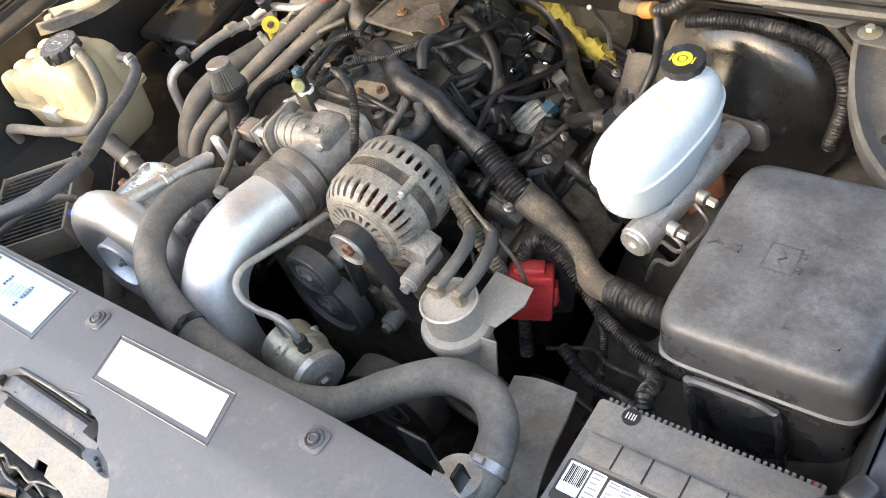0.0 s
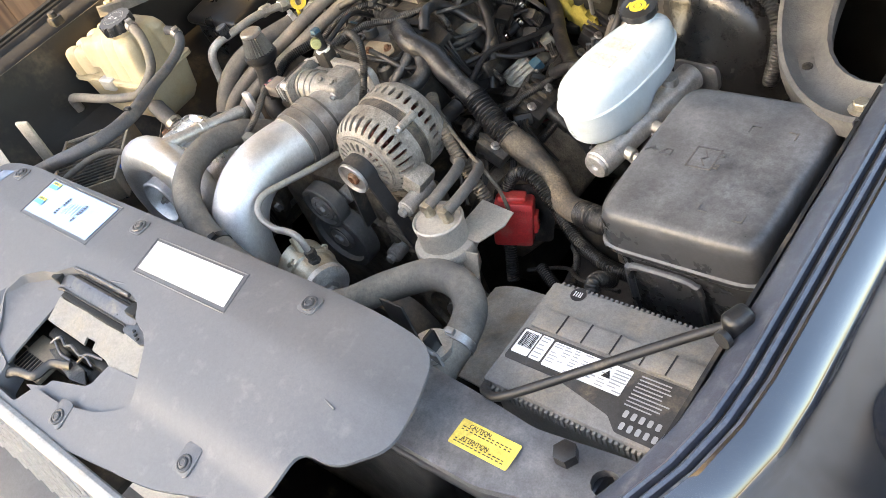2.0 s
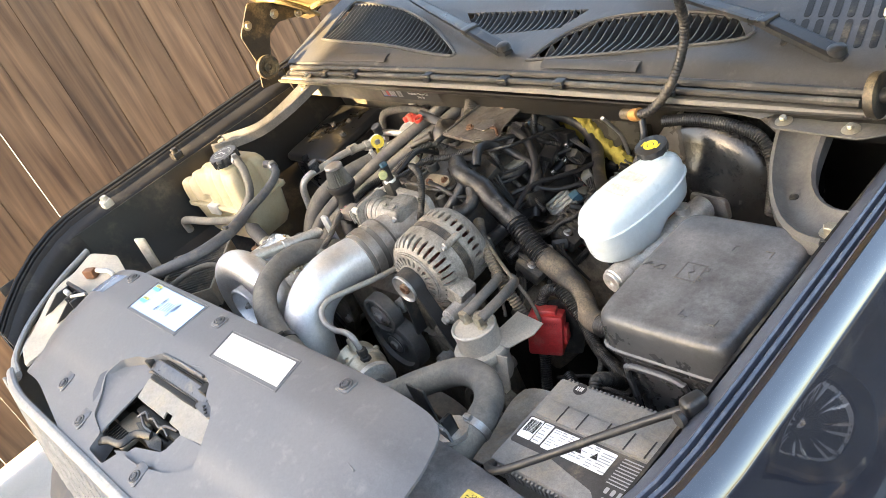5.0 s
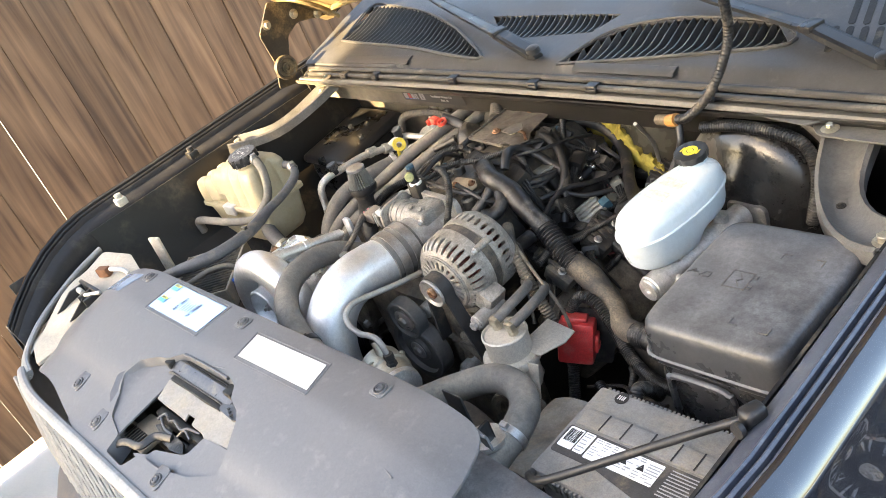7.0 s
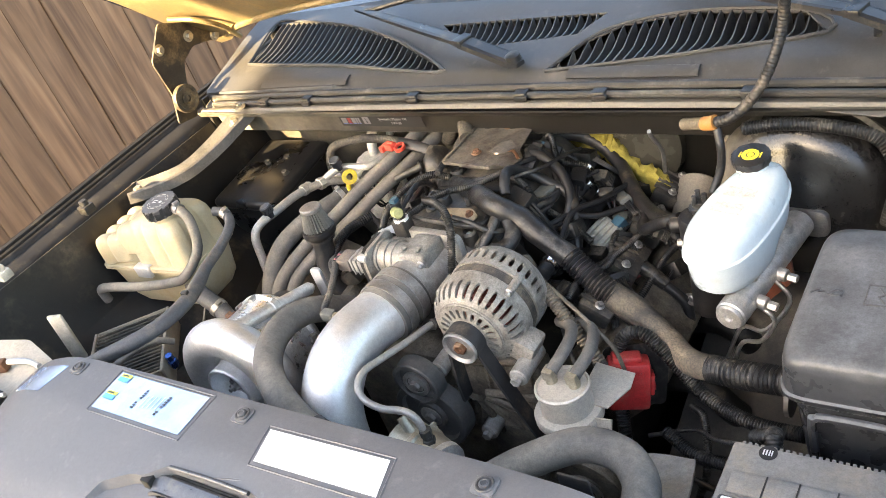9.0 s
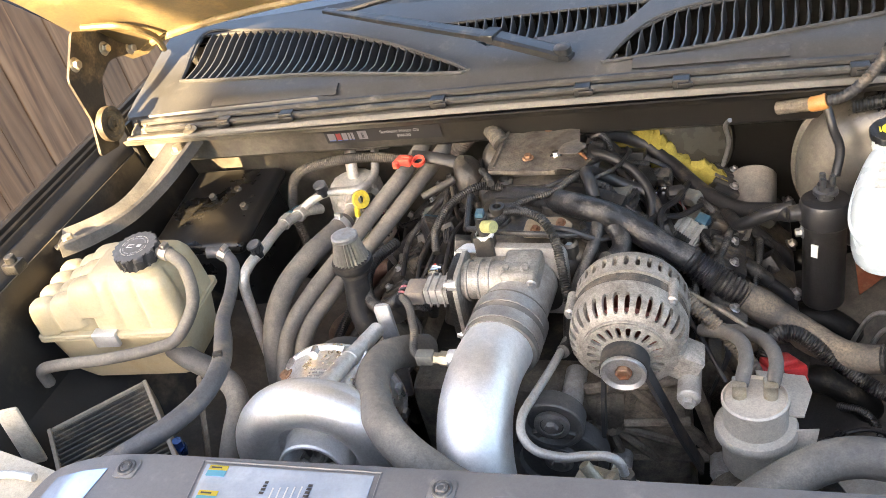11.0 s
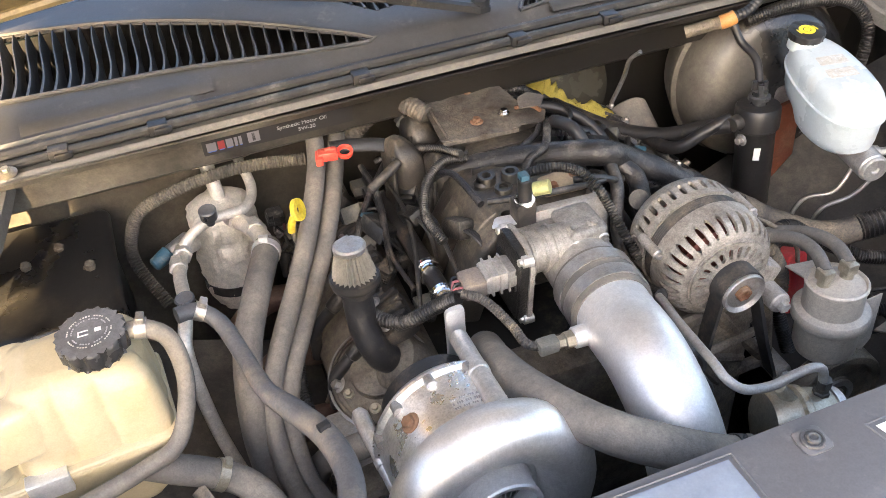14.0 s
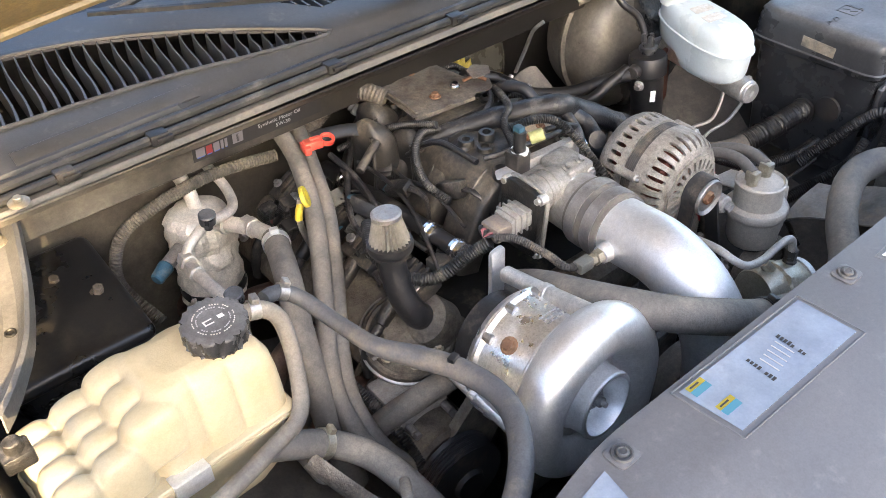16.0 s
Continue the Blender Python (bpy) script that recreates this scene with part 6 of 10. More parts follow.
# ---- frame and shields below ----
def make_chassis():
    c = thing("chassis_frame", (0, 0.4, 0.25), "dark dirty chassis rails and undertray", "chassis")
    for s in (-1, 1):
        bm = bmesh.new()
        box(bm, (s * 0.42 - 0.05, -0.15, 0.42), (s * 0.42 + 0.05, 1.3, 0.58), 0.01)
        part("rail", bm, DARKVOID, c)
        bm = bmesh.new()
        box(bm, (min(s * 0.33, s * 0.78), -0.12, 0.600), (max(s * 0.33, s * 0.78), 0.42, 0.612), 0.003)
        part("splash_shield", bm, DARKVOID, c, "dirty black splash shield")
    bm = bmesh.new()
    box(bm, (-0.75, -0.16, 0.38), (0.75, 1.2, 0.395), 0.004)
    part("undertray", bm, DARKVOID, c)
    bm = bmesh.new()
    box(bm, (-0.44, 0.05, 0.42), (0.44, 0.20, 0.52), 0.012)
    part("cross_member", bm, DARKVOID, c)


make_chassis()


# ---- ignition coils, injectors, fuel rails ----
COIL = surface("dusty_grey_plastic", (0.030, 0.029, 0.028), 0.45, scale=40, dust=0.50, dust_scale=30, up=0.6, bump=0.3)
def make_coils():
    first = None
    for s in (-1, 1):
        for k in range(4):
            c = thing("ignition_coil", (0.005 + s * 0.238, 0.455 + k * 0.100, 0.893 - 0.004 * k), "dusty black ignition coil with a grey plug", "ignition coil", "ignition coils")
            o = Vector(c.location)
            tl = Matrix.Rotation(radians(32) * s, 3, "Y")
            bm = bmesh.new()
            box(bm, o + Vector((-0.026, -0.034, 0.0)), o + Vector((0.026, 0.034, 0.030)), 0.005, tl)
            part("body", bm, COIL, c)
            bm = bmesh.new()
            for y in (-0.020, -0.006, 0.008, 0.022):
                box(bm, o + Vector((-0.020, y - 0.003, 0.028)), o + Vector((0.020, y + 0.003, 0.037)), 0.001, tl)
            part("cooling_fin", bm, COIL, c)
            bm = bmesh.new()
            cyl(bm, o + Vector((s * 0.022, 0.0, 0.010)), o + Vector((s * 0.060, -0.004, -0.022)), 0.0125, 0.0105, 16, 0.002)
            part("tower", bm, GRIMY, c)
            bm = bmesh.new()
            sweep(bm, [o + Vector((s * 0.055, -0.004, -0.018)), o + Vector((s * 0.085, -0.006, -0.050)), o + Vector((s * 0.090, -0.010, -0.095))], 0.0085, 12)
            part("spark_lead", bm, RUBBER_DARK, c, "black spark plug lead")
            bm = bmesh.new()
            box(bm, o + Vector((-s * 0.048 - 0.014, -0.012, 0.016)), o + Vector((-s * 0.048 + 0.014, 0.012, 0.032)), 0.002)
            part("plug", bm, TEAL if (k + (s > 0)) % 3 == 0 else GRIMY, c, "wired connector plug")
            for y in (-0.024, 0.024):
                bm = bmesh.new()
                hexbolt(bm, o + Vector((s * 0.012, y, 0.030)), (s * 0.5, 0, 0.85), 0.0048, 0.005)
                part("screw", bm, STEEL, c)
    for s, x in ((-1, -0.168), (1, 0.150)):
        r = thing("fuel_rail", (x, 0.55, 0.93), "black fuel rail with bright end fittings", "fuel rail", "fuel rails")
        bm = bmesh.new()
        sweep(bm, [(x, 0.43, 0.944), (x, 0.60, 0.932), (x, 0.76, 0.915)], 0.0125, 16, 0.02)
        part("rail", bm, RUBBER_DARK, r)
        for y in (0.425, 0.482, 0.69):
            bm = bmesh.new()
            z = float(np.interp(y, [0.43, 0.6, 0.76], [0.944, 0.932, 0.915]))
            lathe(bm, (x, y - 0.006, z), (0, 1, -0.07), [(0.006, 0), (0.0155, 0.001), (0.0165, 0.004), (0.0165, 0.010), (0.0145, 0.012), (0.0165, 0.014), (0.0165, 0.020), (0.013, 0.022)], 22)
            part("end_fitting", bm, CHROME, r, "bright knurled fitting")
        for k in range(4):
            y = 0.465 + k * 0.083
            bm = bmesh.new()
            cyl(bm, (x, y, 0.925), (x + s * 0.012, y, 0.880), 0.009, 0.008, 14, 0.001)
            box(bm, (x + s * 0.012 - 0.008, y - 0.009, 0.906), (x + s * 0.030 + 0.008, y + 0.009, 0.924), 0.002)
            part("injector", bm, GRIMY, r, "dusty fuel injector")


make_coils()


PALEPLUG = surface("pale_grey_plug", (0.30, 0.30, 0.27), 0.55, scale=60, dust=0.4, dust_scale=40, bump=0.2)


def make_clutter_blocks():
    """Small dusty connectors, relays and clips that crowd the valley of the engine."""
    rnd = random.Random(11)
    spots = [(0.10, 0.60, 0.99), (0.13, 0.66, 0.98), (0.06, 0.72, 1.00), (0.16, 0.56, 0.955), (0.10, 0.74, 0.97), (0.19, 0.68, 0.93), (0.055, 0.655, 1.02), (-0.14, 0.63, 0.97), (-0.16, 0.57, 0.97), (-0.13, 0.70, 0.98), (-0.10, 0.74, 1.00), (0.215, 0.60, 0.915),
             (0.24, 0.52, 0.90), (0.22, 0.44, 0.90), (-0.20, 0.60, 0.94), (-0.215, 0.66, 0.93), (-0.12, 0.50, 0.985), (0.255, 0.47, 0.885), (0.09, 0.545, 1.015), (0.30, 0.60, 0.86), (0.27, 0.66, 0.88)]
    for i, (x, y, z) in enumerate(spots):
        c = thing("wire_connector", (x, y, z - 0.02), "small dusty black wiring connector in the engine valley", "connector", "engine connectors")
        tl = Euler((rnd.uniform(-0.6, 0.6), rnd.uniform(-0.6, 0.6), rnd.uniform(0, 3.1))).to_matrix()
        o = Vector((x, y, z))
        w, d, h = rnd.uniform(0.010, 0.018), rnd.uniform(0.014, 0.024), rnd.uniform(0.008, 0.013)
        bm = bmesh.new()
        box(bm, o - Vector((w, d, h)), o + Vector((w, d, h)), 0.0025, tl)
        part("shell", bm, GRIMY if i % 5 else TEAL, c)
        bm = bmesh.new()
        q = o + tl @ Vector((0, d, 0))
        box(bm, q - Vector((w * 0.75, 0.006, h * 0.75)), q + Vector((w * 0.75, 0.006, h * 0.75)), 0.001, tl)
        part("lock_ring", bm, BLUEPLUG if i % 6 == 2 else BLACK, c)
        bm = bmesh.new()
        p = o + tl @ Vector((0, -d, 0))
        e = p + tl @ Vector((0, -0.03, 0)) + Vector((0, 0, -0.015))
        g = e + Vector((rnd.uniform(-0.05, 0.05), rnd.uniform(-0.05, 0.05), -0.05))
        for k in (-1, 0, 1):
            off = tl @ Vector((k * w * 0.4, 0, 0))
            bm = bmesh.new()
            sweep(bm, [p + off, e + off * 0.6, g], 0.0022, 6, 0.01)
            part("wire", bm, RUBBER_DARK, c)
    # pale multi-pin plug
    c = thing("multi_plug", (0.195, 0.60, 0.90), "pale grey multi-pin wiring plug with a blue lock", "connector")
    tl = Euler((0.35, 0.2, -0.5)).to_matrix()
    o = Vector((0.188, 0.600, 0.915))
    bm = bmesh.new()
    box(bm, o - Vector((0.022, 0.026, 0.011)), o + Vector((0.022, 0.026, 0.011)), 0.003, tl)
    for k in range(4):
        q = o + tl @ Vector((-0.0165 + k * 0.011, 0.0, 0.0125))
        box(bm, q - Vector((0.003, 0.022, 0.003)), q + Vector((0.003, 0.022, 0.003)), 0.001, tl)
    part("shell", bm, PALEPLUG, c)
    bm = bmesh.new()
    q = o + tl @ Vector((0.010, 0.030, 0.008))
    box(bm, q - Vector((0.009, 0.009, 0.009)), q + Vector((0.009, 0.009, 0.009)), 0.002, tl)
    part("lock", bm, BLUEPLUG, c, "blue plastic lock")
    bm = bmesh.new()
    for k in range(6):
        p = o + tl @ Vector((-0.016 + k * 0.0064, -0.026, 0))
        bm = bmesh.new()
        sweep(bm, [p, p + Vector((0.015, -0.025, -0.012)), Vector((0.235, 0.53, 0.862))], 0.0018, 6, 0.01)
        part("wire", bm, RUBBER_DARK, c)


make_clutter_blocks()


# ---- fittings, plugs and castings round the intake ----
def make_quick_connectors():
    """Fuel line ends with knurled bright collars behind the intake."""
    for p, d, r in (((0.104, 0.690, 0.948), (0.35, 1, 0.30), 0.0072), ((0.108, 0.668, 0.930), (0.35, 1, 0.30), 0.0072), ((0.104, 0.700, 0.905), (0.42, 1, 0.22), 0.0125)):
        q = thing("line_connector", p, "black fuel line end with a bright knurled collar", "connector", "fuel line ends")
        p, d = Vector(p), Vector(d).normalized()
        bm = bmesh.new()
        lathe(bm, p - d * 0.03, d, [(0, 0), (r * 0.8, 0), (r, 0.004), (r, 0.030), (r * 1.25, 0.031), (r * 1.25, 0.040), (r, 0.041), (r, 0.062), (r * 1.3, 0.063), (r * 1.3, 0.070), (r * 0.9, 0.071), (r * 0.9, 0.095), (0, 0.095)], 22)
        part("sleeve", bm, RUBBER_DARK, q)
        for off in (0.0045, 0.0365):
            bm = bmesh.new()
            prof = [(r * 1.2, off - 0.004)]
            for k in range(4):
                prof += [(r * 1.36, off - 0.0032 + k * 0.002), (r * 1.30, off - 0.0022 + k * 0.002)]
            lathe(bm, p, d, [*prof, (r * 1.2, off + 0.005), (r * 1.2, off - 0.004)], 24, closed=False)
            part("collar", bm, CHROME, q, "bright knurled collar")


def make_bank_plugs():
    """Finned plugs and sockets between the heater hoses and the intake."""
    rnd = random.Random(41)
    spots = [(-0.328, 0.655, 0.968, 0.30, 0.05), (-0.312, 0.632, 0.942, 0.35, 0.10), (-0.290, 0.668, 0.950, 0.25, -0.05), (-0.240, 0.634, 0.908, 0.6, 0.3), (-0.222, 0.596, 0.920, 0.5, 0.5), (-0.246, 0.556, 0.900, 0.7, 0.2), (-0.214, 0.530, 0.925, 0.4, 0.8), (-0.238, 0.506, 0.898, 0.8, 0.2), (-0.205, 0.648, 0.930, 0.3, 0.9), (-0.262, 0.596, 0.885, 0.6, 0.1),
             (0.192, 0.455, 0.925, 0.5, -0.6), (0.214, 0.486, 0.918, 0.4, -0.9), (0.232, 0.540, 0.914, 0.6, -0.5), (0.246, 0.590, 0.905, 0.5, -0.8), (0.262, 0.635, 0.900, 0.7, -0.4), (0.225, 0.655, 0.918, 0.3, -0.7), (0.172, 0.668, 0.948, 0.6, 0.2), (0.150, 0.705, 0.955, 0.5, -0.1)]
    for i, (x, y, z, lean, yaw) in enumerate(spots):
        q = thing("wire_plug", (x, y, z - 0.03), "dusty black finned wiring plug beside the intake", "plug", "intake plugs")
        m = Matrix.Translation((x, y, z)) @ Matrix.Rotation(yaw, 4, "Z") @ Matrix.Rotation(lean, 4, "X")
        w, d, h = rnd.uniform(0.009, 0.013), rnd.uniform(0.007, 0.010), rnd.uniform(0.022, 0.030)
        mat = (GRIMY, BLACK, COIL, GRIMY, TEALDULL)[i % 5]
        bm = bmesh.new()
        prism(bm, rounded([(-w, -d), (w, -d), (w, d), (-w, d)], 0.003), h, m @ Matrix.Translation((0, 0, -h * 0.6)), 0.0012)
        part("shell", bm, mat, q)
        bm = bmesh.new()
        for k in range(4):
            prism(bm, rounded([(-w - 0.0016, -d - 0.0016), (w + 0.0016, -d - 0.0016), (w + 0.0016, d + 0.0016), (-w - 0.0016, d + 0.0016)], 0.003), 0.0016, m @ Matrix.Translation((0, 0, -h * 0.5 + k * 0.0042)))
        part("seal_ribs", bm, mat, q)
        bm = bmesh.new()
        prism(bm, rounded([(-w * 0.4, -0.002), (w * 0.4, -0.002), (w * 0.4, 0.002), (-w * 0.4, 0.002)], 0.001), h * 0.7, m @ Matrix.Translation((0, -d - 0.0026, -h * 0.3)), 0.0006)
        part("latch", bm, BLUEPLUG if i in (3, 12) else mat, q, "blue latch" if i in (3, 12) else "")
        for k in range(3):
            bm = bmesh.new()
            a = m @ Vector(((k - 1) * w * 0.6, 0, -h * 0.6))
            b = a + Vector((rnd.uniform(-0.015, 0.015), rnd.uniform(-0.02, 0.02), -0.022))
            c = b + Vector((rnd.uniform(-0.02, 0.02), rnd.uniform(0.0, 0.05), -0.02))
            sweep(bm, [a, b, c], 0.0019, 6, 0.008)
            part("wire", bm, (RUBBER_DARK, LOOM, PINKWIRE)[(i + k) % 3 if i % 4 == 0 else k % 2], q)


def make_filler_casting():
    """The round casting under the breather, with its rim and bolts, and the tan bracket on the intake."""
    f = thing("filler_casting", (-0.262, 0.425, 0.83), "dirty tan round casting under the breather filter", "casting")
    c, ax = Vector((-0.262, 0.432, 0.842)), Vector((-0.22, -0.36, 0.9)).normalized()
    bm = bmesh.new()
    lathe(bm, c, ax, [(0, -0.06), (0.064, -0.06), (0.066, 0.0), (0.0635, 0.006), (0.060, 0.008), (0.0595, 0.004), (0.055, 0.004), (0.050, 0.010), (0.036, 0.014), (0.034, 0.026), (0.030, 0.028), (0, 0.028)], 52)
    part("housing", bm, CASTDARK, f)
    bm = bmesh.new()
    lathe(bm, c, ax, [(0.0665, -0.006), (0.0695, -0.005), (0.0695, 0.001), (0.0665, 0.002), (0.0665, -0.006)], 52, closed=False)
    part("band", bm, STEEL, f, "dull steel band")
    g = frame_of(ax)
    for k in range(7):
        a = 2 * math.pi * k / 7 + 0.3
        bm = bmesh.new()
        hexbolt(bm, c + g @ Vector((0.0455 * math.cos(a), 0.0455 * math.sin(a), 0.0112)), ax, 0.0048, 0.006)
        part("bolt", bm, ZINC, f)
    for k in range(9):
        a = 2 * math.pi * k / 9
        bm = bmesh.new()
        sweep(bm, [c + g @ Vector((0.066 * math.cos(a), 0.066 * math.sin(a), -0.010)), c + g @ Vector((0.082 * math.cos(a), 0.082 * math.sin(a), -0.050))], 0.005, 7, 0.02)
        part("cast_web", bm, CASTDARK, f)
    b = thing("intake_bracket", (0.02, 0.47, 1.02), "tan dusty sheet bracket with a thin black pipe on the intake", "bracket")
    bm = bmesh.new()
    prism(bm, rounded([(-0.034, -0.016), (0.022, -0.020), (0.036, 0.004), (0.018, 0.018), (-0.030, 0.016)], 0.005), 0.002, Matrix.Translation((0.016, 0.478, 1.028)) @ Matrix.Rotation(radians(14), 4, "X"), 0.0005)
    part("plate", bm, TANPLATE, b)
    bm = bmesh.new()
    sweep(bm, [(-0.092, 0.466, 1.040), (-0.060, 0.452, 1.045), (-0.018, 0.446, 1.044), (0.028, 0.446, 1.040), (0.058, 0.452, 1.034), (0.068, 0.470, 1.028), (0.062, 0.490, 1.024)], 0.0042, 10, 0.005)
    part("pipe", bm, LOOM, b, "thin black pipe")
    for x, y in ((0.0, 0.474), (0.034, 0.484)):
        bm = bmesh.new()
        hexbolt(bm, (x, y, 1.0295 + 0.25 * (y - 0.478)), (0, -0.24, 1), 0.0046, 0.005)
        part("bolt", bm, RUST, b)


TEALDULL = surface("dusty_grey_plug", (0.105, 0.105, 0.098), 0.55, scale=60, dust=0.4, dust_scale=40, bump=0.2)
TANPLATE = surface("tan_dusted_steel", (0.30, 0.25, 0.18), 0.65, scale=30, dust=0.5, dust_scale=24, bump=0.3, second=(0.20, 0.155, 0.11))
make_quick_connectors()
make_bank_plugs()
make_filler_casting()


# ---- hoses and looms ----
def hose(name, label, pts, r, mat=None, category="hose", clamps=(), ribs=0.0, pitch=0.006, group="", n=16, lumps=0.0, flat=1.0):
    """A hose as one thing; clamps are (place along it from 0 to 1, material)."""
    if not clamps:
        bm = bmesh.new()
        sweep(bm, pts, r, n, 0.007, ribs, pitch, lumps=lumps, flat=flat)
        return single(name, bm, mat or RUBBER, label, category, group)
    t = thing(name, pts[0], label, category, group)
    bm = bmesh.new()
    sweep(bm, pts, r, n, 0.007, ribs, pitch, lumps=lumps, flat=flat)
    part("tube", bm, mat or RUBBER, t)
    path = catmull(pts, 0.004)
    for at, m in clamps:
        i = min(len(path) - 2, max(1, int(at * (len(path) - 1))))
        bm = bmesh.new()
        rr = r if not isinstance(r, (list, tuple)) else r[0]
        ring_clamp(bm, path[i], path[i + 1] - path[i - 1], rr * 1.01, 0.011)
        part("clamp", bm, m, t, "hose clamp")
    return t


hose("radiator_hose", "thick dusty rubber upper radiator hose looping to the radiator",
     [(-0.150, 0.345, 0.925), (-0.160, 0.310, 0.955), (-0.168, 0.270, 0.983), (-0.164, 0.220, 1.001), (-0.142, 0.165, 1.009), (-0.108, 0.122, 1.005), (-0.060, 0.092, 0.992), (0.0, 0.074, 0.968), (0.08, 0.066, 0.942), (0.16, 0.068, 0.922), (0.225, 0.090, 0.917), (0.285, 0.135, 0.932), (0.350, 0.165, 0.952), (0.405, 0.162, 0.958), (0.440, 0.135, 0.958), (0.452, 0.100, 0.955), (0.452, 0.070, 0.950), (0.452, 0.045, 0.945)],
     0.0215, clamps=((0.40, BLACK), (0.955, STEEL)), n=22)
hose("vent_hose", "black rubber vent hose curling under the coolant tank",
     [(-0.520, 0.360, 1.093), (-0.497, 0.357, 1.092), (-0.478, 0.352, 1.070), (-0.478, 0.336, 1.020), (-0.500, 0.300, 0.985), (-0.540, 0.290, 0.972), (-0.610, 0.272, 0.968), (-0.690, 0.256, 0.968), (-0.722, 0.252, 0.960), (-0.728, 0.255, 0.93)], 0.0092, RUBBER, clamps=((0.04, STEEL),))
hose("bypass_hose", "grey-black rubber hose running from the tank to the front",
     [(-0.470, 0.400, 1.060), (-0.450, 0.404, 1.056), (-0.430, 0.392, 1.042), (-0.416, 0.345, 1.030), (-0.404, 0.292, 1.026), (-0.382, 0.250, 1.027), (-0.362, 0.205, 1.030), (-0.356, 0.150, 1.034), (-0.372, 0.105, 1.035), (-0.412, 0.062, 1.030), (-0.470, 0.030, 1.012), (-0.54, 0.01, 0.985)], [0.0088, 0.009, 0.0092, 0.0092, 0.010, 0.0125, 0.0125, 0.0125, 0.0125, 0.0125, 0.0125, 0.0125], RUBBERGREY, clamps=((0.05, STEEL), (0.44, RUBBER_DARK)))
hose("tank_outlet_hose", "thick tan-grey dusty hose from the tank's foot",
     [(-0.545, 0.330, 0.935), (-0.515, 0.316, 0.928), (-0.482, 0.312, 0.908), (-0.455, 0.305, 0.888), (-0.432, 0.275, 0.876), (-0.420, 0.225, 0.866), (-0.41, 0.17, 0.84), (-0.40, 0.12, 0.78)], 0.0165, clamps=((0.24, ZINC),))
hose("heater_hose", "long dusty rubber heater hose to the bulkhead",
     [(-0.236, 0.800, 1.012), (-0.240, 0.760, 1.016), (-0.256, 0.685, 1.006), (-0.289, 0.598, 0.988), (-0.328, 0.524, 0.959), (-0.368, 0.460, 0.930), (-0.398, 0.412, 0.896), (-0.408, 0.378, 0.853), (-0.400, 0.325, 0.800), (-0.36, 0.28, 0.74)], 0.0128, group="heater hoses", clamps=((0.03, STEEL),))
hose("heater_hose", "long dusty rubber heater hose to the bulkhead",
     [(-0.200, 0.800, 0.998), (-0.206, 0.765, 1.003), (-0.232, 0.688, 0.988), (-0.268, 0.598, 0.968), (-0.310, 0.524, 0.940), (-0.347, 0.466, 0.915), (-0.374, 0.424, 0.888), (-0.388, 0.386, 0.842), (-0.38, 0.33, 0.79), (-0.33, 0.29, 0.73)], 0.0128, group="heater hoses", clamps=((0.03, STEEL),))
hose("air_conditioning_hose", "thick ribbed dusty air-conditioning hose",
     [(-0.350, 0.604, 0.960), (-0.362, 0.570, 0.962), (-0.385, 0.510, 0.960), (-0.410, 0.452, 0.940), (-0.424, 0.408, 0.895), (-0.428, 0.38, 0.83), (-0.42, 0.35, 0.74)], 0.0175, clamps=((0.05, ALU),))
hose("vacuum_hose", "smooth black vacuum hose to the brake booster",
     [(0.035, 0.735, 1.005), (0.070, 0.770, 0.998), (0.115, 0.780, 0.972), (0.160, 0.755, 0.945), (0.212, 0.690, 0.932), (0.262, 0.637, 0.936), (0.300, 0.598, 0.958), (0.332, 0.566, 0.974)], 0.0120, RUBBER_DARK)
hose("main_wiring_loom", "thick taped wiring loom crossing the engine",
     [(-0.100, 0.600, 0.998), (-0.060, 0.585, 1.012), (-0.010, 0.555, 1.026), (0.040, 0.520, 1.038), (0.080, 0.494, 1.043), (0.118, 0.496, 1.020), (0.158, 0.482, 0.998), (0.201, 0.475, 0.969)], [0.012, 0.014, 0.016, 0.0175, 0.0175, 0.018, 0.018, 0.018], LOOM, "wiring loom", lumps=0.10)
hose("corrugated_conduit", "fat corrugated black wiring conduit",
     [(0.196, 0.477, 0.972), (0.232, 0.463, 0.947), (0.268, 0.452, 0.924)], 0.0205, LOOM, "conduit", ribs=0.0035, pitch=0.0062, n=20)
hose("taped_cable", "dusty taped power cable sleeve",
     [(0.262, 0.454, 0.928), (0.302, 0.452, 0.897), (0.351, 0.427, 0.873), (0.392, 0.398, 0.872), (0.430, 0.385, 0.880)], [0.021, 0.0215, 0.021, 0.019, 0.018], LOOMDUST, "cable", lumps=0.07)
hose("corrugated_conduit", "fat corrugated black wiring conduit into the fuse box",
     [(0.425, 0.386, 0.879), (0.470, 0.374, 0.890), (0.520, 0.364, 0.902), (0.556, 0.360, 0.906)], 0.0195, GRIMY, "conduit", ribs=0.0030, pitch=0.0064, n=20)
hose("corrugated_conduit", "thin corrugated conduit looping behind the throttle body",
     [(-0.036, 0.474, 1.060), (-0.010, 0.462, 1.068), (0.018, 0.448, 1.064), (0.036, 0.428, 1.046), (0.046, 0.400, 1.018), (0.052, 0.378, 0.996), (0.060, 0.360, 0.976)], 0.0068, GRIMY, "conduit", ribs=0.0014, pitch=0.0034, n=12)
hose("corrugated_conduit", "thin corrugated conduit arching over the intake",
     [(-0.150, 0.470, 0.995), (-0.158, 0.510, 1.008), (-0.140, 0.555, 1.024), (-0.105, 0.585, 1.030), (-0.07, 0.59, 1.022)], 0.0068, GRIMY, "conduit", ribs=0.0014, pitch=0.0034, n=12)
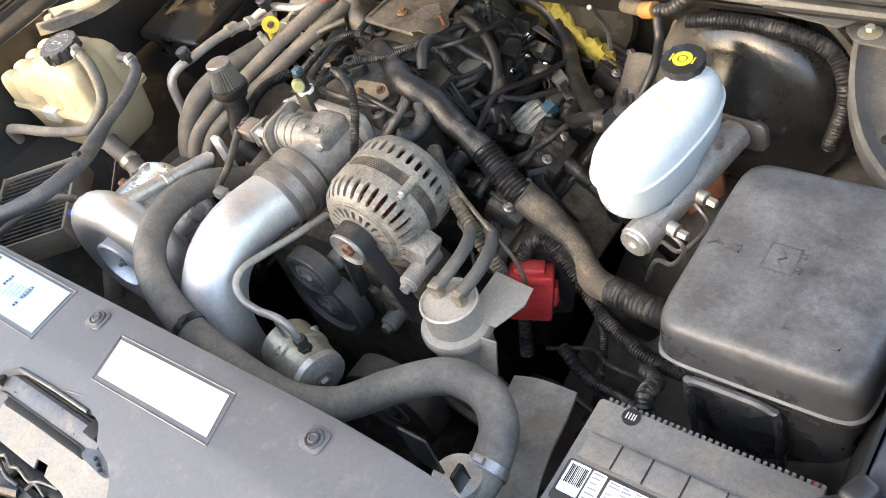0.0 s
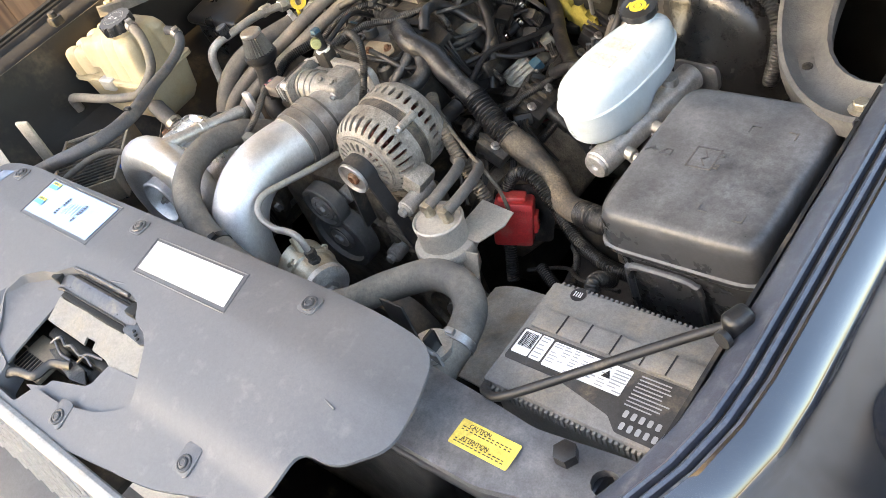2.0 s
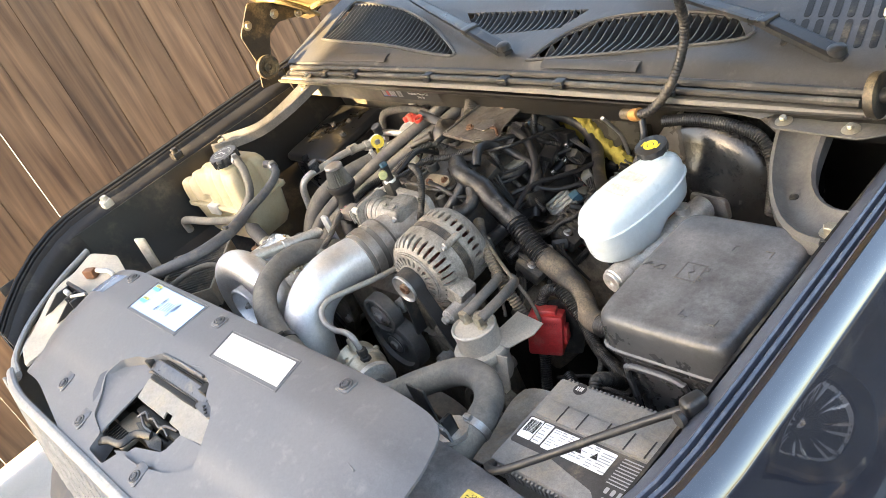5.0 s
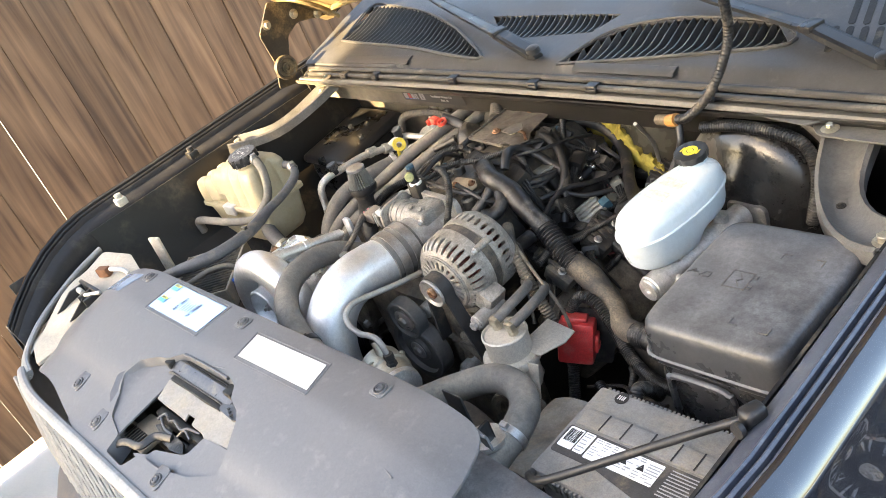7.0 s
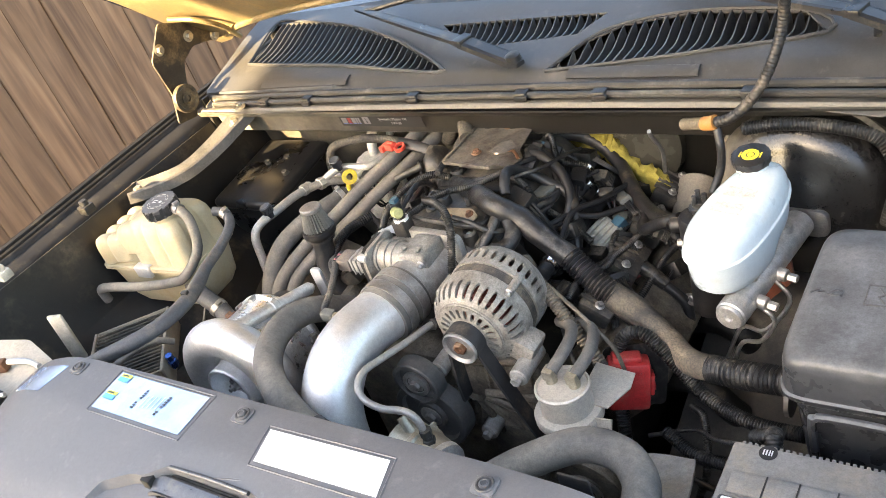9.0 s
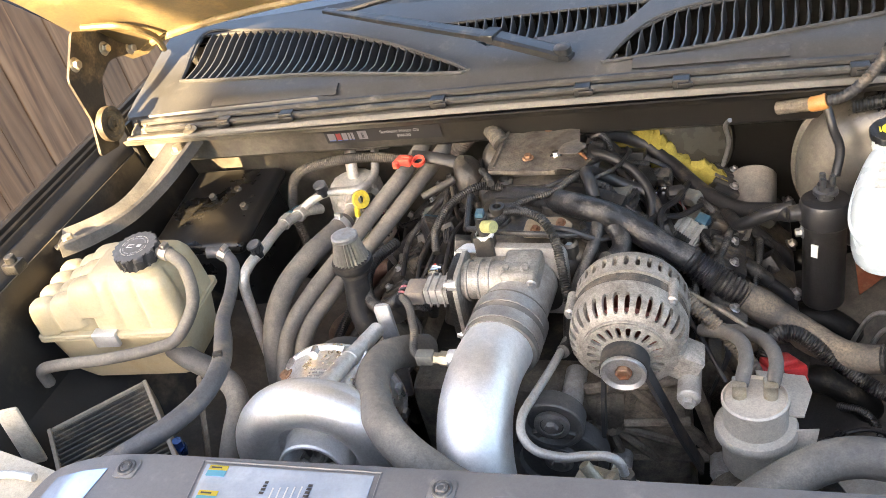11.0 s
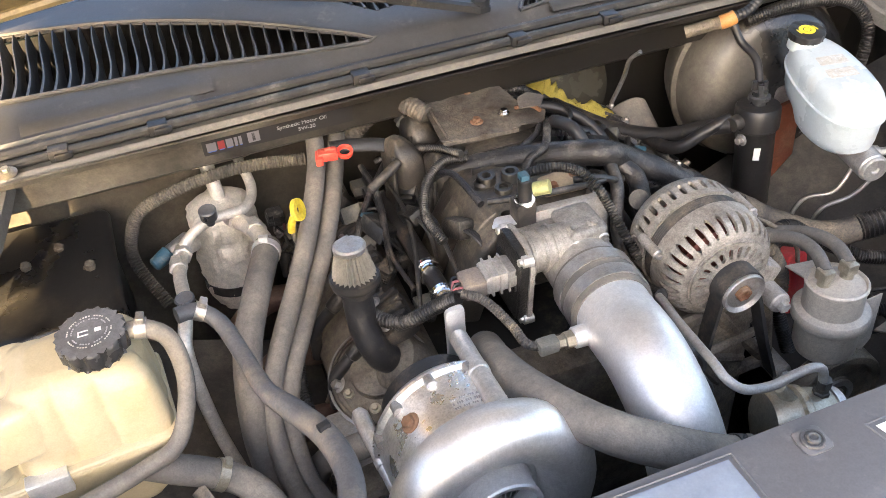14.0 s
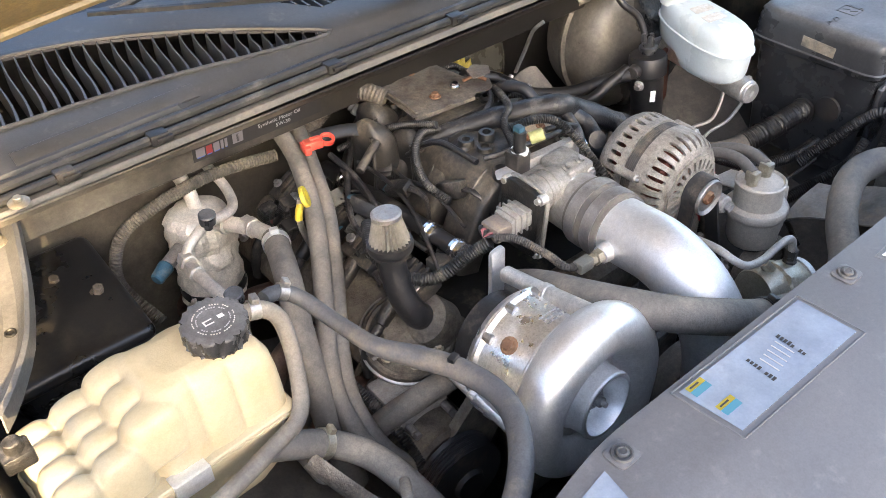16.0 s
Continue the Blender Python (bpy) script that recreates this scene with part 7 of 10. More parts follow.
hose("sensor_lead", "thin corrugated sensor lead to the charge pipe",
     [(-0.168, 0.362, 1.006), (-0.150, 0.338, 1.008), (-0.135, 0.300, 0.998), (-0.130, 0.275, 0.992), (-0.118, 0.263, 0.992)], 0.0058, LOOMDUST, "wiring lead", ribs=0.001, pitch=0.003, n=12)
hose("sensor_loom", "corrugated loom behind the throttle plug",
     [(-0.172, 0.364, 1.000), (-0.195, 0.385, 0.975), (-0.232, 0.405, 0.948), (-0.262, 0.440, 0.948), (-0.268, 0.490, 0.960), (-0.240, 0.54, 0.965)], 0.0095, GRIMY, "wiring loom", ribs=0.0016, pitch=0.004, n=12)
hose("corrugated_conduit", "corrugated conduit along the bulkhead",
     [(-0.50, 0.70, 0.83), (-0.528, 0.742, 0.885), (-0.522, 0.750, 0.930), (-0.498, 0.748, 0.968), (-0.445, 0.742, 0.990), (-0.383, 0.744, 0.998), (-0.330, 0.742, 0.998), (-0.262, 0.735, 0.992)], 0.0095, LOOMDUST, "conduit", ribs=0.0016, pitch=0.004, n=12)
hose("alternator_lead", "corrugated lead running beside the alternator",
     [(0.140, 0.445, 0.985), (0.172, 0.415, 0.978), (0.206, 0.390, 0.966), (0.251, 0.366, 0.927), (0.278, 0.358, 0.881), (0.284, 0.352, 0.84)], 0.0105, LOOMDUST, "wiring lead", ribs=0.0022, pitch=0.0052, n=14)
hose("breather_hose", "wide dusty corrugated breather hose behind the intake",
     [(-0.194, 0.76, 0.988), (-0.162, 0.755, 1.019), (-0.129, 0.74, 1.042), (-0.109, 0.72, 1.047), (-0.089, 0.69, 1.038)], 0.0145, LOOMDUST, "hose", ribs=0.0011, pitch=0.0060, n=18)
hose("dipstick_tube", "thin dull steel tube beside the alternator",
     [(0.166, 0.425, 0.984), (0.182, 0.413, 0.980), (0.254, 0.378, 0.955), (0.300, 0.366, 0.912), (0.312, 0.362, 0.87)], 0.0030, CASTDARK, "tube", n=10)
hose("vacuum_hose", "arched black rubber vacuum hose behind the intake",
     [(0.074, 0.535, 1.035), (0.067, 0.554, 1.051), (0.058, 0.585, 1.046), (0.070, 0.610, 1.026), (0.100, 0.618, 1.002), (0.138, 0.612, 0.984), (0.158, 0.579, 0.961), (0.165, 0.55, 0.925)], 0.0088, RUBBER_DARK, "hose")
hose("alternator_lead", "taped lead down the side of the alternator",
     [(0.085, 0.49, 1.035), (0.080, 0.455, 1.015), (0.062, 0.42, 0.985), (0.052, 0.38, 0.962), (0.055, 0.335, 0.952), (0.054, 0.30, 0.968)], 0.0085, LOOM, "wiring lead", lumps=0.08)
hose("loom_branch", "shiny taped loom branch by the alternator",
     [(0.095, 0.495, 1.030), (0.115, 0.470, 1.010), (0.108, 0.445, 1.000), (0.098, 0.43, 1.006)], 0.0125, LOOM, "wiring loom", lumps=0.12)
hose("corrugated_conduit", "corrugated lead arching to the red terminal",
     [(0.30, 0.33, 0.74), (0.292, 0.36, 0.80), (0.288, 0.38, 0.86), (0.300, 0.402, 0.898), (0.330, 0.408, 0.900), (0.375, 0.392, 0.868), (0.430, 0.360, 0.846), (0.495, 0.335, 0.846), (0.560, 0.325, 0.855)], 0.0105, GRIMY, "conduit", ribs=0.0018, pitch=0.004, n=12)
hose("corrugated_conduit", "corrugated lead behind the battery",
     [(0.37, 0.33, 0.80), (0.42, 0.305, 0.795), (0.48, 0.29, 0.81), (0.535, 0.255, 0.85), (0.548, 0.24, 0.90)], 0.0095, GRIMY, "conduit", ribs=0.0018, pitch=0.004, n=12)
hose("battery_cable", "corrugated battery cable beside the fuse box",
     [(0.500, 0.320, 0.840), (0.535, 0.285, 0.890), (0.549, 0.256, 0.930), (0.556, 0.232, 0.952), (0.560, 0.218, 0.940), (0.561, 0.214, 0.90), (0.560, 0.214, 0.85)], 0.0105, GRIMY, "cable", ribs=0.0018, pitch=0.004, n=12)
hose("fuel_line", "curved dusty hose along the rear of the intake",
     [(0.045, 0.665, 1.030), (0.080, 0.655, 1.026), (0.118, 0.636, 1.010), (0.142, 0.606, 0.985), (0.140, 0.575, 0.960), (0.118, 0.556, 0.955)], 0.0078, RUBBER_DARK)
hose("fuel_line", "thin black hose beside the intake",
     [(0.045, 0.690, 1.02), (0.085, 0.668, 1.01), (0.12, 0.60, 0.99), (0.10, 0.545, 1.0)], 0.0065, RUBBER_DARK)
hose("breather_tube", "black plastic breather tube by the booster",
     [(0.235, 0.70, 0.90), (0.245, 0.65, 0.925), (0.262, 0.595, 0.938), (0.30, 0.580, 0.965), (0.335, 0.575, 0.98)], 0.0095, RUBBER_DARK)
hose("brake_line", "bare bent steel brake line", [(0.48, 0.445, 0.948), (0.50, 0.44, 0.93), (0.475, 0.45, 0.88), (0.44, 0.47, 0.85), (0.42, 0.47, 0.80)], 0.0032, STEEL, "brake line", group="brake lines", n=10)
hose("brake_line", "bare bent steel brake line", [(0.485, 0.50, 0.948), (0.505, 0.49, 0.92), (0.47, 0.48, 0.87), (0.43, 0.50, 0.85), (0.40, 0.50, 0.78)], 0.0032, STEEL, "brake line", group="brake lines", n=10)
hose("black_strap_cable", "flat black cable beside the red clip", [(-0.235, 0.672, 1.038), (-0.200, 0.668, 1.035), (-0.160, 0.664, 1.025), (-0.13, 0.66, 1.0)], 0.010, RUBBER_DARK, "cable", flat=0.4)


def make_wiring():
    """Thin wiring branches that wander over and beside the intake."""
    rnd = random.Random(23)
    runs = [[(-0.15, 0.44, 0.955), (-0.135, 0.52, 0.985), (-0.14, 0.60, 0.975), (-0.12, 0.70, 0.985)],
            [(-0.09, 0.48, 1.030), (-0.105, 0.535, 1.035), (-0.112, 0.575, 1.020), (-0.12, 0.60, 0.99)],
            [(-0.06, 0.45, 1.045), (-0.02, 0.50, 1.052), (0.02, 0.54, 1.05), (0.05, 0.60, 1.04)],
            [(0.10, 0.50, 1.02), (0.125, 0.56, 0.995), (0.12, 0.63, 0.99), (0.15, 0.70, 0.965)],
            [(0.17, 0.50, 0.97), (0.16, 0.57, 0.975), (0.18, 0.64, 0.955), (0.19, 0.72, 0.94)],
            [(0.21, 0.46, 0.94), (0.23, 0.52, 0.925), (0.22, 0.60, 0.93), (0.24, 0.68, 0.91)],
            [(-0.20, 0.46, 0.935), (-0.21, 0.53, 0.945), (-0.20, 0.60, 0.955), (-0.18, 0.68, 0.965)],
            [(-0.24, 0.50, 0.925), (-0.23, 0.58, 0.945), (-0.20, 0.64, 0.965), (-0.15, 0.69, 0.985)],
            [(-0.08, 0.57, 1.035), (-0.11, 0.62, 1.03), (-0.13, 0.66, 1.005), (-0.16, 0.72, 0.97)],
            [(0.06, 0.58, 1.035), (0.09, 0.62, 1.03), (0.11, 0.68, 1.01), (0.10, 0.74, 0.99)],
            [(0.02, 0.46, 1.045), (0.05, 0.455, 1.04), (0.085, 0.47, 1.02), (0.10, 0.50, 1.0)],
            [(0.25, 0.43, 0.89), (0.275, 0.50, 0.88), (0.285, 0.58, 0.885), (0.29, 0.66, 0.87)],
            [(-0.168, 0.650, 0.985), (-0.172, 0.590, 0.975), (-0.176, 0.530, 0.962), (-0.186, 0.470, 0.940), (-0.196, 0.430, 0.920)],
            [(-0.190, 0.700, 0.975), (-0.186, 0.640, 0.968), (-0.196, 0.570, 0.950), (-0.205, 0.510, 0.930)],
            [(0.050, 0.600, 1.030), (0.085, 0.575, 1.020), (0.112, 0.560, 1.000), (0.150, 0.560, 0.972), (0.190, 0.552, 0.945)],
            [(0.100, 0.690, 0.985), (0.120, 0.640, 0.988), (0.118, 0.590, 0.992), (0.098, 0.552, 1.004)],
            [(0.128, 0.545, 0.985), (0.150, 0.580, 0.968), (0.182, 0.600, 0.950), (0.205, 0.640, 0.938)],
            [(0.205, 0.430, 0.935), (0.215, 0.475, 0.938), (0.236, 0.530, 0.930), (0.250, 0.600, 0.920), (0.262, 0.660, 0.905)],
            [(0.170, 0.430, 0.960), (0.190, 0.400, 0.935), (0.222, 0.372, 0.900), (0.250, 0.350, 0.868)],
            [(-0.010, 0.560, 1.040), (0.030, 0.590, 1.040), (0.060, 0.630, 1.030), (0.075, 0.690, 1.010)],
            [(0.030, 0.745, 1.005), (0.060, 0.715, 1.020), (0.090, 0.680, 1.005), (0.130, 0.690, 0.975)],
            [(0.34, 0.330, 0.790), (0.40, 0.345, 0.800), (0.455, 0.330, 0.815), (0.520, 0.300, 0.840)],
            [(0.33, 0.300, 0.760), (0.38, 0.290, 0.785), (0.44, 0.270, 0.790), (0.51, 0.255, 0.790)],
            [(0.38, 0.400, 0.780), (0.41, 0.360, 0.800), (0.44, 0.300, 0.770), (0.43, 0.250, 0.740)]]
    for k, pts in enumerate(runs):
        q = [tuple(c + rnd.uniform(-0.008, 0.008) for c in p) for p in pts]
        thick = (0.0032, 0.0046, 0.006)[k % 3]
        if k % 3 == 2:
            hose("wiring_branch", "thin corrugated wiring branch beside the intake", q, thick, GRIMY, "wiring", ribs=0.0012, pitch=0.0034, group="wiring branches", n=10)
        else:
            hose("wiring_branch", "thin taped wiring branch beside the intake", q, thick, LOOM if k % 2 else RUBBER_DARK, "wiring", group="wiring branches", n=10, lumps=0.08)


make_wiring()


def make_small_pipe():
    p = thing("oil_feed_pipe", (0.146, 0.128, 0.93), "thin bent grey metal oil pipe with a black fitting", "pipe")
    bm = bmesh.new()
    sweep(bm, [(0.052, 0.335, 0.955), (0.051, 0.298, 0.968), (0.044, 0.255, 0.976), (0.036, 0.205, 0.988), (0.031, 0.168, 0.996), (0.034, 0.146, 0.990), (0.050, 0.135, 0.979), (0.080, 0.132, 0.974), (0.105, 0.131, 0.980), (0.128, 0.130, 0.982), (0.140, 0.129, 0.974), (0.144, 0.128, 0.955)], 0.0052, 14, 0.005)
    part("pipe", bm, PIPEGREY, p)
    bm = bmesh.new()
    lathe(bm, (0.146, 0.128, 0.930), (0, 0.02, 1), [(0, 0), (0.009, 0), (0.009, 0.010), (0.0075, 0.011), (0.0075, 0.016), (0.0085, 0.017), (0.0085, 0.027), (0.006, 0.028), (0, 0.028)], 6)
    part("fitting", bm, BLACK, p, "black hexagonal fitting")
    j = thing("oil_pump_body", (0.15, 0.10, 0.80), "dirty bronze-coloured metal blow-off valve body", "valve")
    bm = bmesh.new()
    a, d = Vector((0.085, 0.135, 0.905)), Vector((0.125, -0.030, -0.012)).normalized()
    lathe(bm, a, d, [(0, 0), (0.036, 0), (0.038, 0.004), (0.038, 0.030), (0.041, 0.033), (0.041, 0.040), (0.038, 0.043), (0.036, 0.070), (0.030, 0.078), (0.012, 0.080), (0.010, 0.088), (0, 0.088)], 36)
    part("housing", bm, ZINC, j)
    bm = bmesh.new()
    lathe(bm, a + d * 0.072, d, [(0.028, 0), (0.037, 0.001), (0.036, 0.010), (0.024, 0.014), (0, 0.016)], 36)
    part("end_cap", bm, CASTLIGHT, j, "bare metal end cap")
    bm = bmesh.new()
    hexbolt(bm, a + d * 0.088, d, 0.009, 0.007)
    part("bolt", bm, STEEL, j)
    for k in range(4):
        an = math.pi / 2 * k + 0.5
        bm = bmesh.new()
        hexbolt(bm, a + d * 0.030 + frame_of(d) @ Vector((0.038 * math.cos(an), 0.038 * math.sin(an), 0)), d, 0.005, 0.006)
        part("flange_bolt", bm, ZINC, j)
    bm = bmesh.new()
    cyl(bm, (0.120, 0.130, 0.925), (0.098, 0.140, 0.955), 0.008, 0.007, 14, 0.001)
    part("nipple", bm, ZINC, j)


PIPEGREY = surface("grey_coated_pipe", (0.33, 0.32, 0.30), 0.5, 0.5, scale=40, dust=0.4, dust_scale=25, bump=0.1)
make_small_pipe()


# ---- belt drive ----
PULLEY = surface("dull_dark_pulley", (0.075, 0.074, 0.072), 0.5, 0.2, scale=30, dust=0.4, dust_scale=20, bump=0.15, dust_colour=(0.22, 0.20, 0.17))


def make_pulleys():
    def pulley(name, label, c, r, w, hub, mat=None, ribs=False):
        p = thing(name, c, label, "pulley")
        c = Vector(c)
        ax = Vector((0, -1, 0))
        bm = bmesh.new()
        lathe(bm, c - ax * w / 2, ax, [(r * 0.35, 0), (r - 0.002, 0), (r, 0.002), (r, w - 0.002), (r - 0.002, w), (r * 0.82, w), (r * 0.78, w - 0.008), (r * 0.42, w - 0.008), (r * 0.38, w - 0.002), (0, w - 0.002)], 44)
        part("wheel", bm, mat or PULLEY, p)
        bm = bmesh.new()
        lathe(bm, c + ax * (w / 2 - 0.006), ax, [(r * hub, 0), (r * hub, 0.005), (r * hub * 0.7, 0.006), (r * hub * 0.65, 0.003), (0, 0.003)], 32)
        part("hub", bm, STEEL, p, "steel hub")
        bm = bmesh.new()
        hexbolt(bm, c + ax * (w / 2 - 0.003), ax, min(0.009, r * 0.22), 0.006)
        part("bolt", bm, STEEL, p)
        return p

    pulley("idler_pulley", "black idler pulley with a steel hub", (0.041, 0.245, 0.906), 0.040, 0.026, 0.55)
    pulley("drive_pulley", "large dark ribbed belt pulley", (0.040, 0.250, 0.835), 0.062, 0.030, 0.30, PULLEY)
    pulley("crank_pulley", "large dusty crank pulley", (0.10, 0.225, 0.64), 0.085, 0.045, 0.40, RUBBER)
    pulley("steering_pump_pulley", "dusty metal steering pump pulley", (0.285, 0.235, 0.765), 0.070, 0.028, 0.40, CASTDARK)

    # the belt, as a flat ribbon over the pulleys
    bm = bmesh.new()

    def ribbon(pts, y, w=0.0225, t=0.0045):
        n = len(pts)
        secs = []
        for i, (x, z) in enumerate(pts):
            a, b = pts[max(0, i - 1)], pts[min(n - 1, i + 1)]
            d = Vector((b[0] - a[0], 0, b[1] - a[1])).normalized()
            nrm = Vector((-d.z, 0, d.x))
            secs.append([Vector((x, y - w / 2, z)), Vector((x, y + w / 2, z)), Vector((x, y + w / 2, z)) + nrm * t, Vector((x, y - w / 2, z)) + nrm * t])
        loft(bm, secs)

    c, r = Vector((0.133, 0.978)), 0.0288
    arc = [(c.x + r * math.cos(a), c.y + r * math.sin(a)) for a in np.linspace(radians(-20), radians(200), 22)]
    ribbon([(0.215, 0.80), (0.19, 0.87), *arc, (0.100, 0.92), (0.095, 0.86)], 0.269)
    single("drive_belt", bm, BELT, "black ribbed serpentine belt round the pulleys", "belt")

    # alternator bracket with its struts
    b = thing("alternator_bracket", (0.14, 0.30, 0.75), "dirty cast alternator mounting bracket", "bracket")
    bm = bmesh.new()
    for p, q in (((0.060, 0.900), (0.205, 0.924)), ((0.060, 0.900), (0.110, 0.78)), ((0.205, 0.924), (0.235, 0.78)), ((0.133, 0.910), (0.110, 0.78)), ((0.133, 0.910), (0.235, 0.78)), ((0.110, 0.78), (0.235, 0.78))):
        sweep(bm, [(p[0], 0.300, p[1]), (q[0], 0.305, q[1])], 0.009, 8, 0.02)
    part("web", bm, CASTDARK, b)
    for x, z in ((0.060, 0.905), (0.203, 0.924), (0.110, 0.785), (0.235, 0.785)):
        bm = bmesh.new()
        cyl(bm, (x, 0.268, z), (x, 0.330, z), 0.014, 0.014, 18, 0.002)
        hexbolt(bm, (x, 0.268, z), (0, -1, 0), 0.008, 0.008)
        part("boss", bm, CAST, b)


BELT = surface("belt_rubber", (0.022, 0.022, 0.023), 0.55, scale=40, dust=0.2, dust_scale=20, bump=0.1)
make_pulleys()


# ---- crankcase breather ----
def make_breather():
    b = thing("breather_filter", (-0.275, 0.42, 0.86), "small conical breather filter with a chrome top", "air filter")
    top, ax = Vector((-0.271, 0.446, 1.050)), Vector((0.0, 0.06, 1)).normalized()
    bm = bmesh.new()
    lathe(bm, top - ax * 0.006, ax, [(0.0185, 0), (0.0195, 0.001), (0.0195, 0.006), (0.017, 0.008), (0, 0.0085)], 32)
    part("top_plate", bm, STEEL, b, "dull chrome top plate")
    f = frame_of(ax)
    bm = bmesh.new()
    lo, hi, n = [], [], 52
    for i in range(n):
        a = 2 * math.pi * i / n
        w = 1.0 if i % 2 else 0.78
        hi.append(top - ax * 0.006 + f @ Vector((0.0185 * w * math.cos(a), 0.0185 * w * math.sin(a), 0)))
        lo.append(top - ax * 0.044 + f @ Vector((0.0275 * w * math.cos(a), 0.0275 * w * math.sin(a), 0)))
    loft(bm, [lo, hi])
    part("pleated_element", bm, PLEAT, b, "dusty pleated element", smooth=0)
    bm = bmesh.new()
    lathe(bm, top - ax * 0.062, ax, [(0.018, -0.004), (0.021, 0), (0.029, 0.008), (0.0305, 0.014), (0.0295, 0.020), (0.026, 0.021)], 32)
    ring_clamp(bm, top - ax * 0.060, ax, 0.0215, 0.010)
    part("base_ring", bm, BLACK, b, "black rubber base")
    bm = bmesh.new()
    sweep(bm, [(-0.272, 0.441, 0.992), (-0.273, 0.437, 0.965), (-0.272, 0.424, 0.930), (-0.262, 0.412, 0.900), (-0.245, 0.415, 0.880)], 0.0185, 20)
    part("elbow", bm, RUBBER_DARK, b, "black rubber elbow")
    bm = bmesh.new()
    lathe(bm, (-0.252, 0.414, 0.886), (0.5, 0.05, -0.6), [(0.020, 0), (0.034, 0.008), (0.036, 0.014), (0.036, 0.05)], 32)
    part("neck", bm, CASTDARK, b, "dirty cast oil filler neck")


PLEAT = surface("dusty_filter_gauze", (0.21, 0.20, 0.18), 0.5, 0.4, scale=60, dust=0.3, dust_scale=40, bump=0.3, dust_colour=(0.32, 0.29, 0.25))
make_breather()


# ---- red and yellow handles ----
def make_clips():
    r = thing("hose_clip", (-0.232, 0.655, 1.03), "bright red plastic clip on the heater hoses", "clip")
    o = Vector((-0.233, 0.655, 1.040))
    tl = Matrix.Rotation(radians(-12), 3, "Z")
    bm = bmesh.new()
    box(bm, o + Vector((-0.022, -0.008, -0.006)), o + Vector((0.004, 0.008, 0.007)), 0.002, tl)
    box(bm, o + Vector((-0.026, -0.012, -0.008)), o + Vector((-0.016, 0.012, 0.004)), 0.002, tl)
    box(bm, o + Vector((-0.012, -0.003, 0.006)), o + Vector((0.002, 0.003, 0.010)), 0.001, tl)
    part("body", bm, REDCLIP, r)
    bm = bmesh.new()
    lathe(bm, o + Vector((0.014, 0, -0.004)), (0, -0.3, 1), [(0.0075, 0), (0.0110, 0), (0.0110, 0.006), (0.0075, 0.006), (0.0075, 0)], 26, closed=False)
    part("ring", bm, REDCLIP, r)
    d = thing("dipstick", (-0.305, 0.588, 0.93), "yellow ring handle of a dipstick", "dipstick")
    p = Vector((-0.305, 0.588, 1.018))
    bm = bmesh.new()
    lathe(bm, p - Vector((-0.004, 0.002, 0.002)), (-0.80, 0.50, -0.30), [(0.0065, 0), (0.0145, 0), (0.0150, 0.002), (0.0145, 0.006), (0.0065, 0.006), (0.0065, 0)], 28, closed=False)
    sweep(bm, [p + Vector((-0.004, 0.002, -0.012)), p + Vector((-0.010, 0.0, -0.022)), p + Vector((-0.012, 0.0, -0.034))], 0.0052, 10)
    part("handle", bm, YELLOW, d)
    bm = bmesh.new()
    sweep(bm, [p + Vector((-0.004, 0.002, -0.004)), p + Vector((-0.008, 0.004, -0.05)), p + Vector((0.02, 0.01, -0.14))], 0.0045, 10)
    part("tube", bm, STEEL, d)


make_clips()


